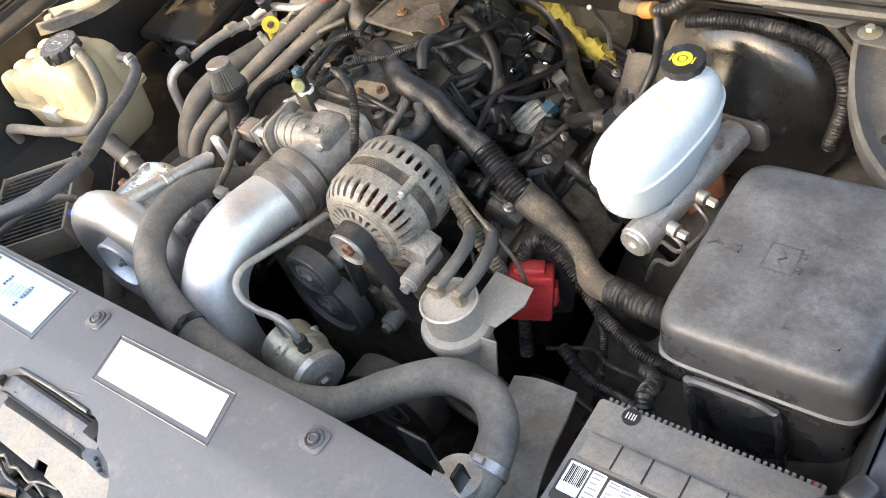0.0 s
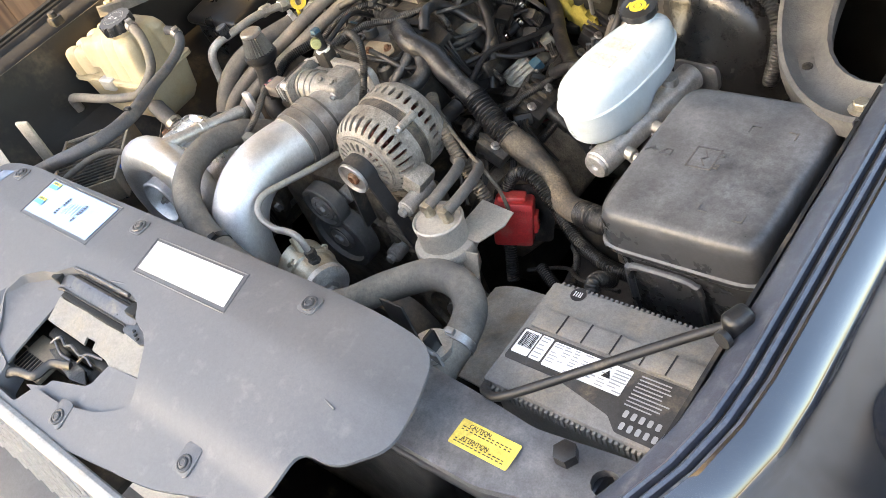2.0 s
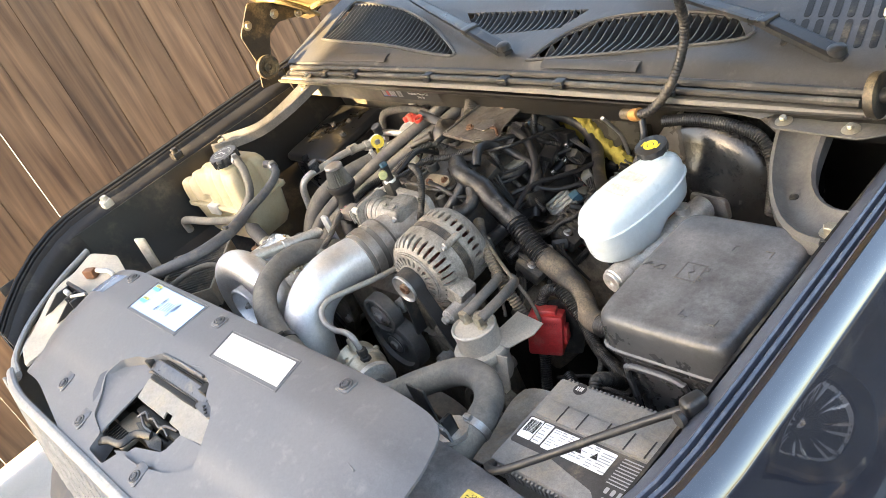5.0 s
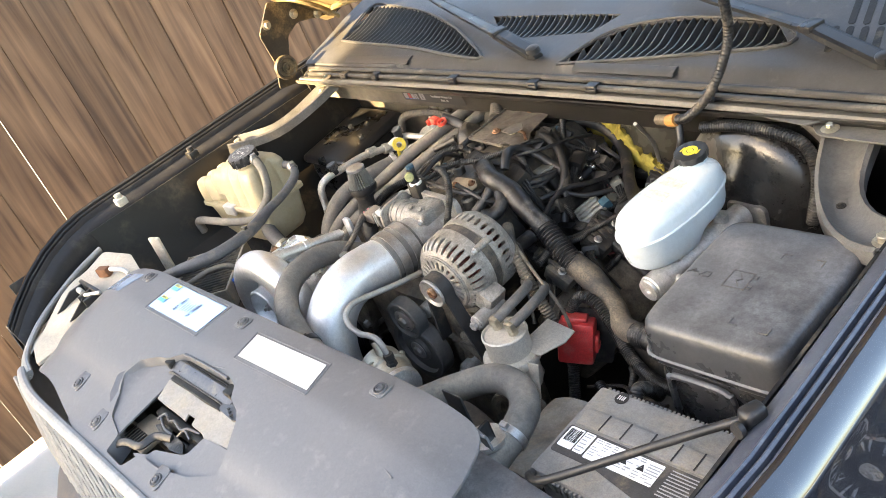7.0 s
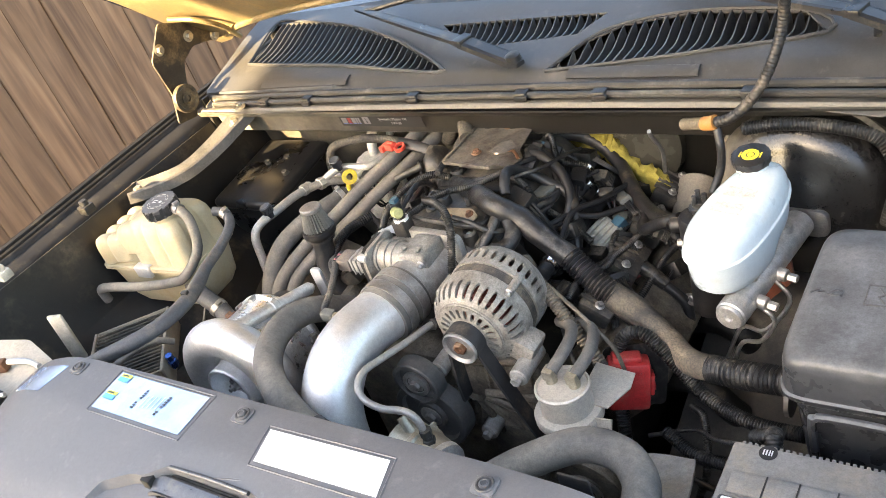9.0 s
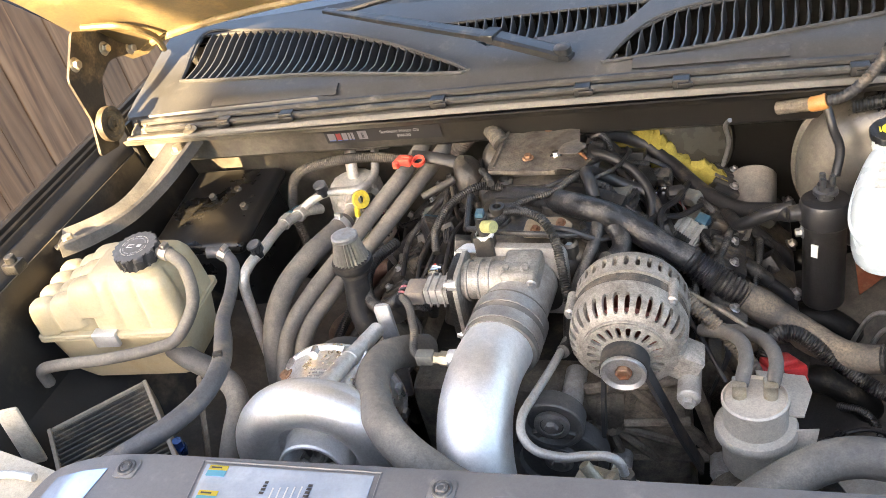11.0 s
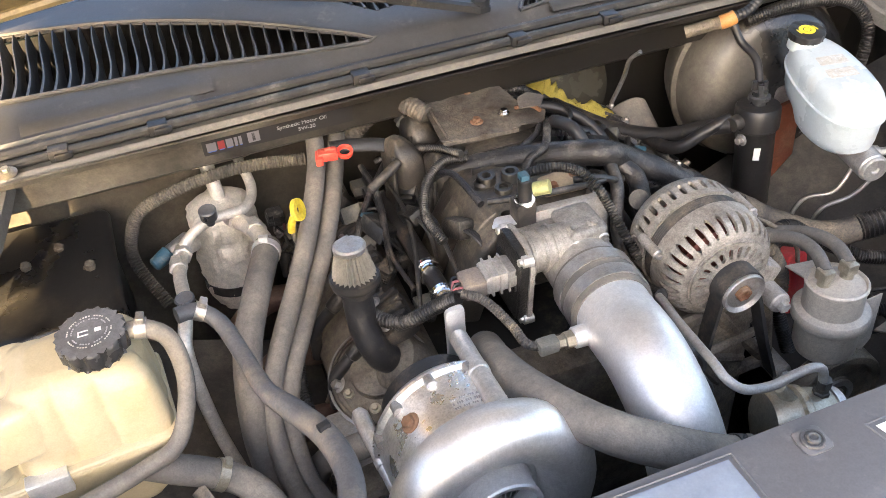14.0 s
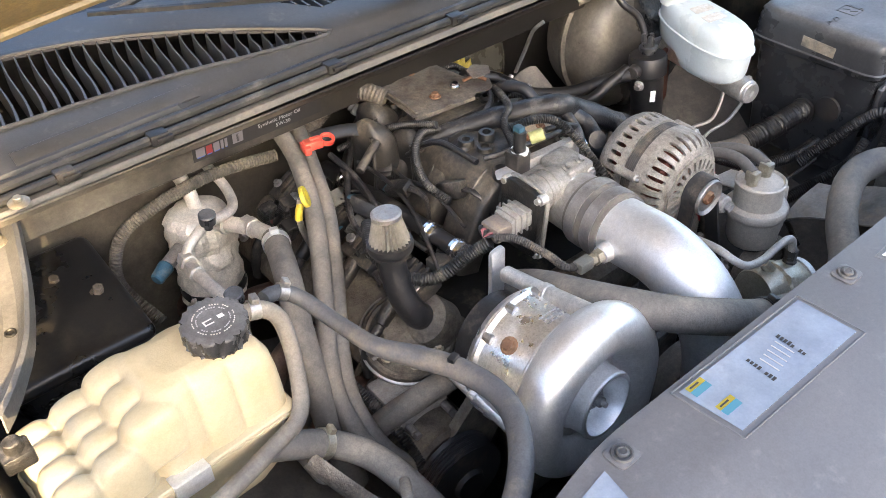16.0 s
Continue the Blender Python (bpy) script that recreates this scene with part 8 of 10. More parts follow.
# ---- air-conditioning compressor low beside the engine ----
def make_compressor():
    c = thing("compressor", (-0.31, 0.33, 0.66), "dusty cast air-conditioning compressor low beside the engine", "compressor")
    a, d = Vector((-0.305, 0.30, 0.735)), Vector((0.04, 1, 0.02)).normalized()
    bm = bmesh.new()
    lathe(bm, a, d, [(0, 0), (0.05, 0), (0.056, 0.006), (0.056, 0.05), (0.059, 0.052), (0.059, 0.062), (0.056, 0.064), (0.056, 0.13), (0.059, 0.132), (0.059, 0.142), (0.05, 0.150), (0, 0.155)], 36)
    part("body", bm, CASTDARK, c)
    bm = bmesh.new()
    prof = [(0, -0.05), (0.020, -0.05), (0.024, -0.044), (0.050, -0.042)]
    for i in range(6):
        prof += [(0.058, -0.040 + i * 0.005), (0.055, -0.0375 + i * 0.005)]
    lathe(bm, a, d, prof + [(0.058, -0.008), (0.03, -0.004), (0, -0.004)], 40)
    part("clutch_pulley", bm, RUBBER_DARK, c, "black grooved clutch pulley")
    for k in range(6):
        an = k * math.pi / 3
        bm = bmesh.new()
        p = a + frame_of(d) @ Vector((0.060 * math.cos(an), 0.060 * math.sin(an), 0.03))
        cyl(bm, p, p + d * 0.09, 0.006, 0.006, 10, 0.001)
        hexbolt(bm, p, -d, 0.006, 0.006, False)
        part("through_bolt", bm, STEEL, c)
    bm = bmesh.new()
    box(bm, (-0.345, 0.345, 0.780), (-0.265, 0.425, 0.812), 0.006)
    part("port_block", bm, CAST, c, "cast port block")
    b = thing("accessory_bracket", (-0.25, 0.36, 0.75), "dirty cast accessory bracket bolted to the engine", "bracket")
    bm = bmesh.new()
    m = Matrix.Translation((-0.235, 0.31, 0.79)) @ Matrix.Rotation(radians(90), 4, "X")
    prism(bm, rounded([(-0.09, -0.10), (-0.03, -0.12), (0.03, -0.02), (0.05, 0.07), (0.02, 0.085), (-0.03, 0.03), (-0.08, -0.02)], 0.01), 0.016, m, 0.003)
    part("plate", bm, CASTDARK, b)
    for x, z in ((-0.30, 0.72), (-0.20, 0.855), (-0.22, 0.77), (-0.27, 0.76)):
        bm = bmesh.new()
        hexbolt(bm, (x, 0.296, z), (0, -1, 0), 0.008, 0.010)
        part("bolt", bm, STEEL, b)
    hose("lower_hose", "dusty rubber hose low behind the supercharger", [(-0.20, 0.36, 0.86), (-0.25, 0.34, 0.84), (-0.31, 0.345, 0.83), (-0.36, 0.37, 0.79), (-0.38, 0.40, 0.72)], 0.017, RUBBER, clamps=((0.12, STEEL),))
    hose("lower_conduit", "dirty corrugated conduit low beside the engine", [(-0.36, 0.24, 0.70), (-0.35, 0.30, 0.765), (-0.352, 0.37, 0.80), (-0.36, 0.45, 0.82), (-0.35, 0.53, 0.84)], 0.0085, GRIMY, "conduit", ribs=0.0016, pitch=0.004, n=12)


make_compressor()


# ---- air conditioning drier and pipes ----
def make_drier():
    d = thing("drier_canister", (-0.395, 0.755, 0.78), "crumpled foil-wrapped drier canister on the bulkhead", "canister")
    c = Vector((-0.395, 0.752, 0.775))
    bm = bmesh.new()
    rings = []
    for z in [0.006 * i for i in range(31)]:
        r = float(np.interp(z, [0, 0.02, 0.15, 0.165, 0.175, 0.18], [0.040, 0.047, 0.048, 0.045, 0.034, 0.006]))
        rings.append([c + Vector((r * math.cos(a) * (1 + 0.15 * noise.noise(Vector((math.cos(a) * 3, math.sin(a) * 3, z * 45))) + 0.09 * abs(noise.noise(Vector((math.cos(a) * 6, math.sin(a) * 6, z * 110))))), r * math.sin(a) * (1 + 0.15 * noise.noise(Vector((math.cos(a) * 3, 5 + math.sin(a) * 3, z * 45))) + 0.09 * abs(noise.noise(Vector((math.cos(a) * 6, math.sin(a) * 6, z * 110))))), z)) for a in (2 * math.pi * i / 54 for i in range(54))])
    loft(bm, rings)
    part("body", bm, FOIL, d, "crumpled silver foil wrap", smooth=14)
    bm = bmesh.new()
    ring_clamp(bm, c + Vector((0, 0, 0.04)), (0, 0, 1), 0.049, 0.016)
    part("strap", bm, BLACK, d, "black strap")
    for nm, pts, r in (("inlet_pipe", [(-0.398, 0.800, 0.998), (-0.396, 0.778, 0.994), (-0.394, 0.762, 0.975), (-0.392, 0.752, 0.945)], 0.0105),
                       ("outlet_pipe", [(-0.352, 0.800, 0.992), (-0.350, 0.776, 0.988), (-0.345, 0.740, 0.965), (-0.362, 0.700, 0.962), (-0.412, 0.680, 0.970), (-0.448, 0.665, 0.958), (-0.462, 0.650, 0.942)], 0.0075),
                       ("suction_pipe", [(-0.385, 0.715, 0.940), (-0.370, 0.680, 0.950), (-0.356, 0.640, 0.957), (-0.350, 0.606, 0.960)], 0.0115),
                       ("liquid_pipe", [(-0.440, 0.690, 0.930), (-0.455, 0.655, 0.948), (-0.466, 0.590, 0.965), (-0.466, 0.520, 0.972), (-0.472, 0.480, 0.972), (-0.478, 0.458, 0.955), (-0.478, 0.448, 0.90), (-0.47, 0.43, 0.82), (-0.45, 0.40, 0.74), (-0.42, 0.36, 0.66)], 0.0085)):
        bm = bmesh.new()
        sweep(bm, pts, r, 16)
        part(nm, bm, PIPEALU, d, "dusty aluminium pipe")
    for p, ax, r in (((-0.357, 0.645, 0.956), (-0.1, 1, -0.1), 0.015), ((-0.375, 0.690, 0.948), (-0.3, 1, -0.2), 0.016), ((-0.459, 0.640, 0.952), (0.1, 1, -0.2), 0.013), ((-0.466, 0.60, 0.963), (0, 1, -0.1), 0.012)):
        bm = bmesh.new()
        lathe(bm, p, ax, [(r * 0.6, 0), (r, 0.001), (r, 0.012), (r * 0.9, 0.014), (r * 0.9, 0.024), (r * 0.6, 0.025)], 6)
        part("union_nut", bm, PIPEALU, d)
    for p, ax in (((-0.412, 0.668, 0.978), (0, -0.2, 1)), ((-0.462, 0.502, 0.978), (-0.1, -0.1, 1))):
        bm = bmesh.new()
        lathe(bm, p, ax, [(0.006, -0.006), (0.007, 0.004), (0.0115, 0.006), (0.0120, 0.020), (0.010, 0.022), (0.004, 0.020), (0, 0.020)], 16)
        part("service_cap", bm, FUSEBOX, d, "grey service port cap")
    bm = bmesh.new()
    prism(bm, rounded([(-0.05, -0.016), (0.05, -0.016), (0.05, 0.016), (-0.05, 0.016)], 0.014), 0.008, Matrix.Translation((-0.375, 0.808, 0.995)) @ Matrix.Rotation(radians(90), 4, "X"), 0.001)
    part("flange", bm, PIPEALU, d)
    for dx in (-0.040, 0.0, 0.040):
        bm = bmesh.new()
        hexbolt(bm, (-0.375 + dx, 0.800, 1.002), (0, -1, 0.1), 0.007, 0.010)
        part("flange_nut", bm, STEEL, d)
    # pressure switch with its blue plug
    bm = bmesh.new()
    cyl(bm, (-0.446, 0.700, 0.938), (-0.476, 0.683, 0.934), 0.010, 0.010, 14, 0.001)
    part("pressure_switch", bm, STEEL, d)
    bm = bmesh.new()
    cyl(bm, (-0.476, 0.683, 0.934), (-0.500, 0.670, 0.928), 0.0115, 0.0095, 14, 0.002)
    part("switch_plug", bm, BLUEPLUG, d, "blue wired plug")


FOIL = surface("crumpled_foil", (0.72, 0.67, 0.59), 0.40, 0.35, scale=40, dust=0.35, dust_scale=14, bump=0.6, grain=120, dust_colour=(0.55, 0.49, 0.40))
PIPEALU = surface("dusty_aluminium_pipe", (0.62, 0.58, 0.52), 0.42, 0.55, scale=50, dust=0.5, dust_scale=20, bump=0.2, dust_colour=(0.50, 0.44, 0.35))
make_drier()


# ---- purge canister beside the booster ----
def make_purge():
    p = thing("vapour_canister", (0.372, 0.555, 0.82), "black cylindrical vapour canister with small ports", "canister")
    c, ax = Vector((0.372, 0.548, 0.835)), Vector((0.0, 0.10, 1)).normalized()
    bm = bmesh.new()
    lathe(bm, c, ax, [(0, 0), (0.026, 0), (0.028, 0.004), (0.028, 0.125), (0.030, 0.128), (0.0325, 0.131), (0.0325, 0.160), (0.030, 0.164), (0.012, 0.166), (0, 0.166)], 32)
    part("body", bm, BLACK, p)
    bm = bmesh.new()
    lathe(bm, c + ax * 0.164, ax, [(0.012, 0), (0.012, 0.008), (0.016, 0.009), (0.016, 0.014), (0.011, 0.015), (0.011, 0.022), (0, 0.022)], 12)
    for k in range(3):
        a = k * 2.1
        q = c + ax * 0.184 + Vector((0.008 * math.cos(a), 0.008 * math.sin(a), 0))
        cyl(bm, q, q + ax * 0.014, 0.0045, 0.004, 8)
    part("port_cap", bm, FUSEBOX, p)
    bm = bmesh.new()
    cyl(bm, c + ax * 0.145 + Vector((-0.028, 0, 0)), c + ax * 0.145 + Vector((-0.046, -0.004, 0)), 0.012, 0.011, 16, 0.001)
    part("hose_port", bm, BLACK, p)
    bm = bmesh.new()
    hexbolt(bm, c + ax * 0.118 + Vector((-0.028, -0.006, 0)), (-1, -0.2, 0), 0.006, 0.008)
    part("bolt", bm, STEEL, p)
    bm = bmesh.new()
    q = c + ax * 0.10 + Vector((-0.014, -0.0245, 0))
    box(bm, q - Vector((0.0045, 0.0012, 0.010)), q + Vector((0.0045, 0.0012, 0.010)), 0, Matrix.Rotation(-0.5, 3, "Z"))
    part("sticker", bm, WHITE, p, "small white sticker")
    # red-brown booster bracket
    bm = bmesh.new()
    prism(bm, [(0, 0), (0.07, 0.012), (0.075, -0.09), (0.02, -0.15)], 0.008, Matrix.Translation((0.405, 0.60, 0.955)) @ Matrix.Rotation(radians(90), 4, "X"), 0.001)
    single("booster_bracket", bm, REDDISH, "red-brown rusty bracket below the booster", "bracket")


make_purge()


# ---- yellow padding on the bulkhead ----


def make_padding():
    bm = bmesh.new()
    rows = []
    rnd = random.Random(3)
    for i in range(40):
        t = i / 39
        x = 0.027 + 0.215 * t
        z = 1.015 - 0.117 * t
        w = 0.016 + 0.020 * math.exp(-((t - 0.30) / 0.20) ** 2) + 0.008 * math.sin(9 * t) ** 2 + 0.012 * noise.noise(Vector((t * 14, 0, 0)))
        row = []
        for j in range(12):
            a = 2 * math.pi * j / 12
            k = 1 + 0.75 * noise.noise(Vector((t * 34, math.cos(a) * 2.2, math.sin(a) * 2.2)))
            row.append(Vector((x + 0.35 * w * math.sin(a) * k, 0.806 - 0.055 * t + 0.012 * math.cos(a) * k, z + w * math.sin(a) * k)))
        rows.append(row)
    loft(bm, rows)
    single("fibre_padding", bm, FOAM, "torn yellow fibre padding against the bulkhead", "padding", smooth=60)


make_padding()
# ---- labels on the radiator cover ----
def flat_label(parent, name, corners, mat, lift=0.0012, label=""):
    bm = bmesh.new()
    a, b, c, d = corners
    rows = []
    for j in range(3):
        t = j / 2
        row = []
        for i in range(7):
            s = i / 6
            x = (a[0] * (1 - s) + b[0] * s) * (1 - t) + (d[0] * (1 - s) + c[0] * s) * t
            y = (a[1] * (1 - s) + b[1] * s) * (1 - t) + (d[1] * (1 - s) + c[1] * s) * t
            row.append(Vector((x, y, cover_height(x, y) + lift)))
        rows.append(row)
    loft(bm, rows, closed=False)
    return part(name, solid(bm, 0.0006), mat, parent, label)


def text_on(parent, words, size, m, mat, name="printed_word", align="LEFT"):
    tx = bpy.data.curves.new(name, "FONT")
    tx.body, tx.size, tx.extrude, tx.align_x, tx.align_y = words, size, 0.0002, align, "CENTER"
    tx.materials.append(mat)
    ob = new(name, tx)
    ob.parent = parent
    ob.matrix_parent_inverse = base_of(parent).inverted()
    ob.matrix_basis = m
    return ob


def make_cover_labels():
    l1 = flat_label(cover, "foil_label", [(-0.254, -0.052), (-0.070, -0.052), (-0.072, 0.011), (-0.260, 0.012)], SKYTINT_LABEL, label="glossy silver instruction label with sky blue put into its colour")
    rnd = random.Random(8)

    def bar(parent, x0, y0, x1, y1, mat, lift=0.0022, name="print_bar"):
        bm = bmesh.new()
        box(bm, (x0, y0, cover_height((x0 + x1) / 2, (y0 + y1) / 2) + lift), (x1, y1, cover_height((x0 + x1) / 2, (y0 + y1) / 2) + lift + 0.0003))
        return part(name, bm, mat, parent, smooth=0)

    for x, y in ((-0.254, -0.003), (-0.251, -0.034)):
        bar(l1, x, y + 0.0075, x + 0.022, y + 0.0135, FOILYELLOW)
        bar(l1, x, y, x + 0.022, y + 0.0072, FOILCYAN)
        bar(l1, x + 0.003, y + 0.0095, x + 0.015, y + 0.0112, INK, 0.0027)
    for k in range(5):
        bar(l1, -0.172 + 0.0075 * k, -0.033 + 0.001 * k, -0.1705 + 0.0075 * k, -0.012 + 0.001 * k, GREYINK)
    for x0, dx in ((-0.186, 0.0004), (-0.137, 0.0002)):
        for k in range(8):
            if rnd.random() < 0.9:
                bar(l1, x0 + dx * k, -0.037 + 0.0042 * k, x0 + dx * k + 0.0036 + 0.002 * rnd.random(), -0.0342 + 0.0042 * k, INK)
    l2 = flat_label(cover, "emission_label", [(0.068, -0.053), (0.248, -0.049), (0.235, -0.003), (0.056, -0.008)], WHITE, label="white printed emission label")
    for x0, y0, w in ((0.062, -0.016, 0.05), (0.062, -0.022, 0.044), (0.064, -0.030, 0.012), (0.125, -0.016, 0.03), (0.125, -0.024, 0.06), (0.07, -0.046, 0.04), (0.150, -0.046, 0.05), (0.150, -0.040, 0.045), (0.080, -0.034, 0.05)):
        for k in range(int(w / 0.005)):
            bar(l2, x0 + 0.005 * k, y0, x0 + 0.005 * k + 0.0036, y0 + 0.0013, FAINTINK)
    for k in range(14):
        bar(l2, 0.160 + 0.0022 * k, -0.036, 0.1610 + 0.0022 * k + 0.0006 * (k % 2), -0.029, FAINTINK)
    text_on(l2, "CATALYST", 0.0075, Matrix.Translation((0.168, -0.013, cover_height(0.18, -0.01) + 0.0024)), FAINTINK)
    for x in (0.152, 0.157):
        bar(l2, x, -0.0165, x + 0.0008, -0.0095, FAINTINK)
    bar(l2, 0.152, -0.0165, 0.158, -0.0158, FAINTINK)
    bar(l2, 0.152, -0.0103, 0.158, -0.0096, FAINTINK)
    flat_label(cover, "foil_label", [(-0.452, -0.060), (-0.385, -0.055), (-0.376, -0.002), (-0.440, -0.012)], SKYTINT_LABEL, label="small silver label with sky blue put into its colour")
    # shallow frames moulded round the labels
    for c0 in ([(-0.259, -0.058), (-0.064, -0.058), (-0.066, 0.016), (-0.266, 0.017)], [(0.063, -0.059), (0.254, -0.055), (0.240, 0.002), (0.050, -0.003)]):
        bm = bmesh.new()
        pts = [Vector((x, y, cover_height(x, y) + 0.0002)) for x, y in c0]
        for a, b in zip(pts, pts[1:] + pts[:1]):
            sweep(bm, [a.lerp(b, t) for t in (0, 0.5, 1)], 0.0011, 6, 0.03)
        part("label_frame", bm, COVER, cover)
    # moulded step
    bm = bmesh.new()
    sweep(bm, [(x, -0.088 + 0.012 * (abs(x - 0.25) < 0.2), cover_height(x, -0.085) + 0.0004) for x in np.linspace(0.02, 0.47, 9)], 0.0012, 6, 0.02)
    part("moulded_line", bm, COVER, cover)


make_cover_labels()


# ---- hood latch ----
def make_latch():
    l = thing("hood_latch", (0.0, -0.16, 0.93), "metal hood latch with a black slot in the cover opening", "latch")
    # pocket floor and front shelf of the cover inside the opening
    pocket = [(-0.052, -0.124), (-0.085, -0.108), (-0.124, -0.116), (-0.155, -0.146), (-0.163, -0.172), (-0.154, -0.200), (-0.124, -0.228), (-0.066, -0.240), (-0.066, -0.224)]
    part("pocket_floor", sheet(rounded(pocket, 0.004), lambda x, y: 1.040 + 0.22 * (y + 0.17) + 1.6 * max(0.0, -0.125 - x) ** 2 * 8, 0.003, step=0.010), COVER, cover)
    shelf = [(-0.014, -0.241), (0.025, -0.229), (0.032, -0.219), (0.097, -0.203), (0.107, -0.196), (0.118, -0.169), (0.171, -0.164), (0.192, -0.164), (0.205, -0.184), (0.194, -0.206), (0.157, -0.225), (0.087, -0.241), (0.02, -0.244)]
    part("front_shelf", sheet(rounded(shelf, 0.004), lambda x, y: 1.031 + 0.35 * (y + 0.2), 0.003, step=0.010), COVER, cover)
    # dished striker plate with a notch
    plate = [(-0.054, -0.130), (0.095, -0.126), (0.160, -0.126), (0.176, -0.162), (0.118, -0.170), (0.103, -0.165), (0.064, -0.163), (0.060, -0.152), (0.040, -0.153), (0.043, -0.163), (-0.048, -0.162)]
    part("striker_plate", sheet(rounded(plate, 0.002), lambda x, y: 1.052 + 0.28 * (y + 0.126) - 0.004 * math.exp(-((x - 0.05) / 0.05) ** 2) + 0.0012 * math.sin(x * 90), 0.003, step=0.008), PALEPLATE, l, "pale scuffed striker plate")
    # pressed strip round the slot, with its tail
    bm = bmesh.new()
    prof = ((-0.093, 1.050), (-0.0945, 1.060), (-0.099, 1.0635), (-0.106, 1.062), (-0.112, 1.0585), (-0.117, 1.0565), (-0.1195, 1.0575), (-0.1205, 1.053))
    rows = []
    for x in np.linspace(-0.070, 0.118, 26):
        end = max(0.0, abs(x - 0.020) - 0.074) / 0.02
        rows.append([Vector((x, y - 0.004 * end * end, z - 0.0035 * end * end)) for y, z in prof])
    loft(bm, rows, closed=False)
    part("slot_strip", solid(bm, 0.002), STRIP, l, "pressed bright steel strip")
    bm = bmesh.new()
    prism(bm, rounded([(0.098, -0.112), (0.128, -0.108), (0.160, -0.126), (0.150, -0.131), (0.106, -0.127)], 0.003), 0.003, Matrix.Translation((0, 0, 1.053)), 0.001)
    tail = part("strip_tail", bm, STRIP, l)
    for x, y in ((0.128, -0.1205), (0.136, -0.124), (0.144, -0.127)):
        bm = bmesh.new()
        hexbolt(bm, (x, y, 1.056), (0, 0, 1), 0.0026, 0.002, False)
        part("rivet", bm, INK, tail)
    # solid black box in place of the slot's shaded gap
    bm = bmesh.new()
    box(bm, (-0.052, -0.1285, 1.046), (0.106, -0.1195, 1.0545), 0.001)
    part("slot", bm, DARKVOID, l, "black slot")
    bm = bmesh.new()
    sweep(bm, [(-0.048, -0.0905, 1.0725), (0.02, -0.0885, 1.074), (0.088, -0.0885, 1.0735)], 0.0028, 10, 0.01)
    part("edge_bar", bm, STRIP, l, "bare metal edge bar")
    # dark blocks added where the opening's corners and rear wall lie in shade
    for lo, hi in (((-0.086, -0.116, 1.030), (-0.070, -0.096, 1.066)), ((0.096, -0.108, 1.030), (0.118, -0.090, 1.069)), ((-0.07, -0.0935, 1.03), (0.10, -0.0895, 1.060))):
        bm = bmesh.new()
        box(bm, lo, hi, 0.0015)
        part("end_stop", bm, DARKVOID, l, "dark block standing in for the shaded corner")
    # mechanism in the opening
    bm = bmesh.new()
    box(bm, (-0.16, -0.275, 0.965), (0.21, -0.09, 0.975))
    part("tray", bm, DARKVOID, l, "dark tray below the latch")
    bm = bmesh.new()
    box(bm, (-0.052, -0.176, 0.995), (0.112, -0.160, 1.026), 0.004)
    box(bm, (0.060, -0.205, 0.990), (0.115, -0.166, 1.012), 0.004)
    part("cross_member", bm, DARKVOID, l)
    for pts in ([(-0.028, -0.182, 1.026), (-0.014, -0.170, 1.032), (0.006, -0.176, 1.030), (0.020, -0.172, 1.034), (0.045, -0.176, 1.030), (0.060, -0.170, 1.034), (0.086, -0.164, 1.030)], [(-0.026, -0.176, 1.028), (0.000, -0.186, 1.022), (0.024, -0.186, 1.020)], [(0.040, -0.184, 1.022), (0.056, -0.174, 1.032), (0.074, -0.178, 1.026)]):
        bm = bmesh.new()
        sweep(bm, pts, 0.0022, 8)
        part("release_rod", bm, STRIP, l, "bent steel release rod")
    bm = bmesh.new()
    prism(bm, [(-0.030, -0.190), (-0.020, -0.182), (0.060, -0.186), (0.085, -0.200), (0.050, -0.206)], 0.006, Matrix.Translation((0, 0, 1.014)), 0.001)
    part("lever", bm, GRIMY, l, "dark steel release lever")
    bm = bmesh.new()
    sweep(bm, [(-0.072, -0.250, 1.014), (-0.044, -0.236, 1.020), (-0.006, -0.228, 1.022), (0.004, -0.204, 1.024), (0.036, -0.192, 1.022)], 0.0065, 10, flat=0.55)
    part("stay", bm, BLACK, l, "black bent stay")
    bm = bmesh.new()
    box(bm, (-0.086, -0.232, 1.000), (-0.012, -0.176, 1.008), 0.002)
    block = part("slotted_block", bm, SLOTBLOCK, l, "dusty brown slotted block")
    for k in range(7):
        bm = bmesh.new()
        box(bm, (-0.080 + 0.0075 * k, -0.229, 1.007), (-0.0765 + 0.0075 * k, -0.206, 1.0095))
        part("slot_mark", bm, DARKVOID, block, smooth=0)


STRIP = surface("brushed_pressed_steel", (0.10, 0.10, 0.105), 0.34, 0.6, scale=60, dust=0.15, dust_scale=40, bump=0.15)
SLOTBLOCK = surface("brown_primed_metal", (0.20, 0.17, 0.13), 0.55, scale=20, dust=0.35, dust_scale=15, bump=0.2)
PALEPLATE = surface("pale_scuffed_plate", (0.23, 0.22, 0.205), 0.5, 0.2, scale=20, dust=0.35, dust_scale=20, bump=0.15, second=(0.30, 0.28, 0.245))
BEIGE = surface("beige_primed_metal", (0.40, 0.36, 0.29), 0.55, scale=20, dust=0.35, dust_scale=15, bump=0.2)
make_latch()


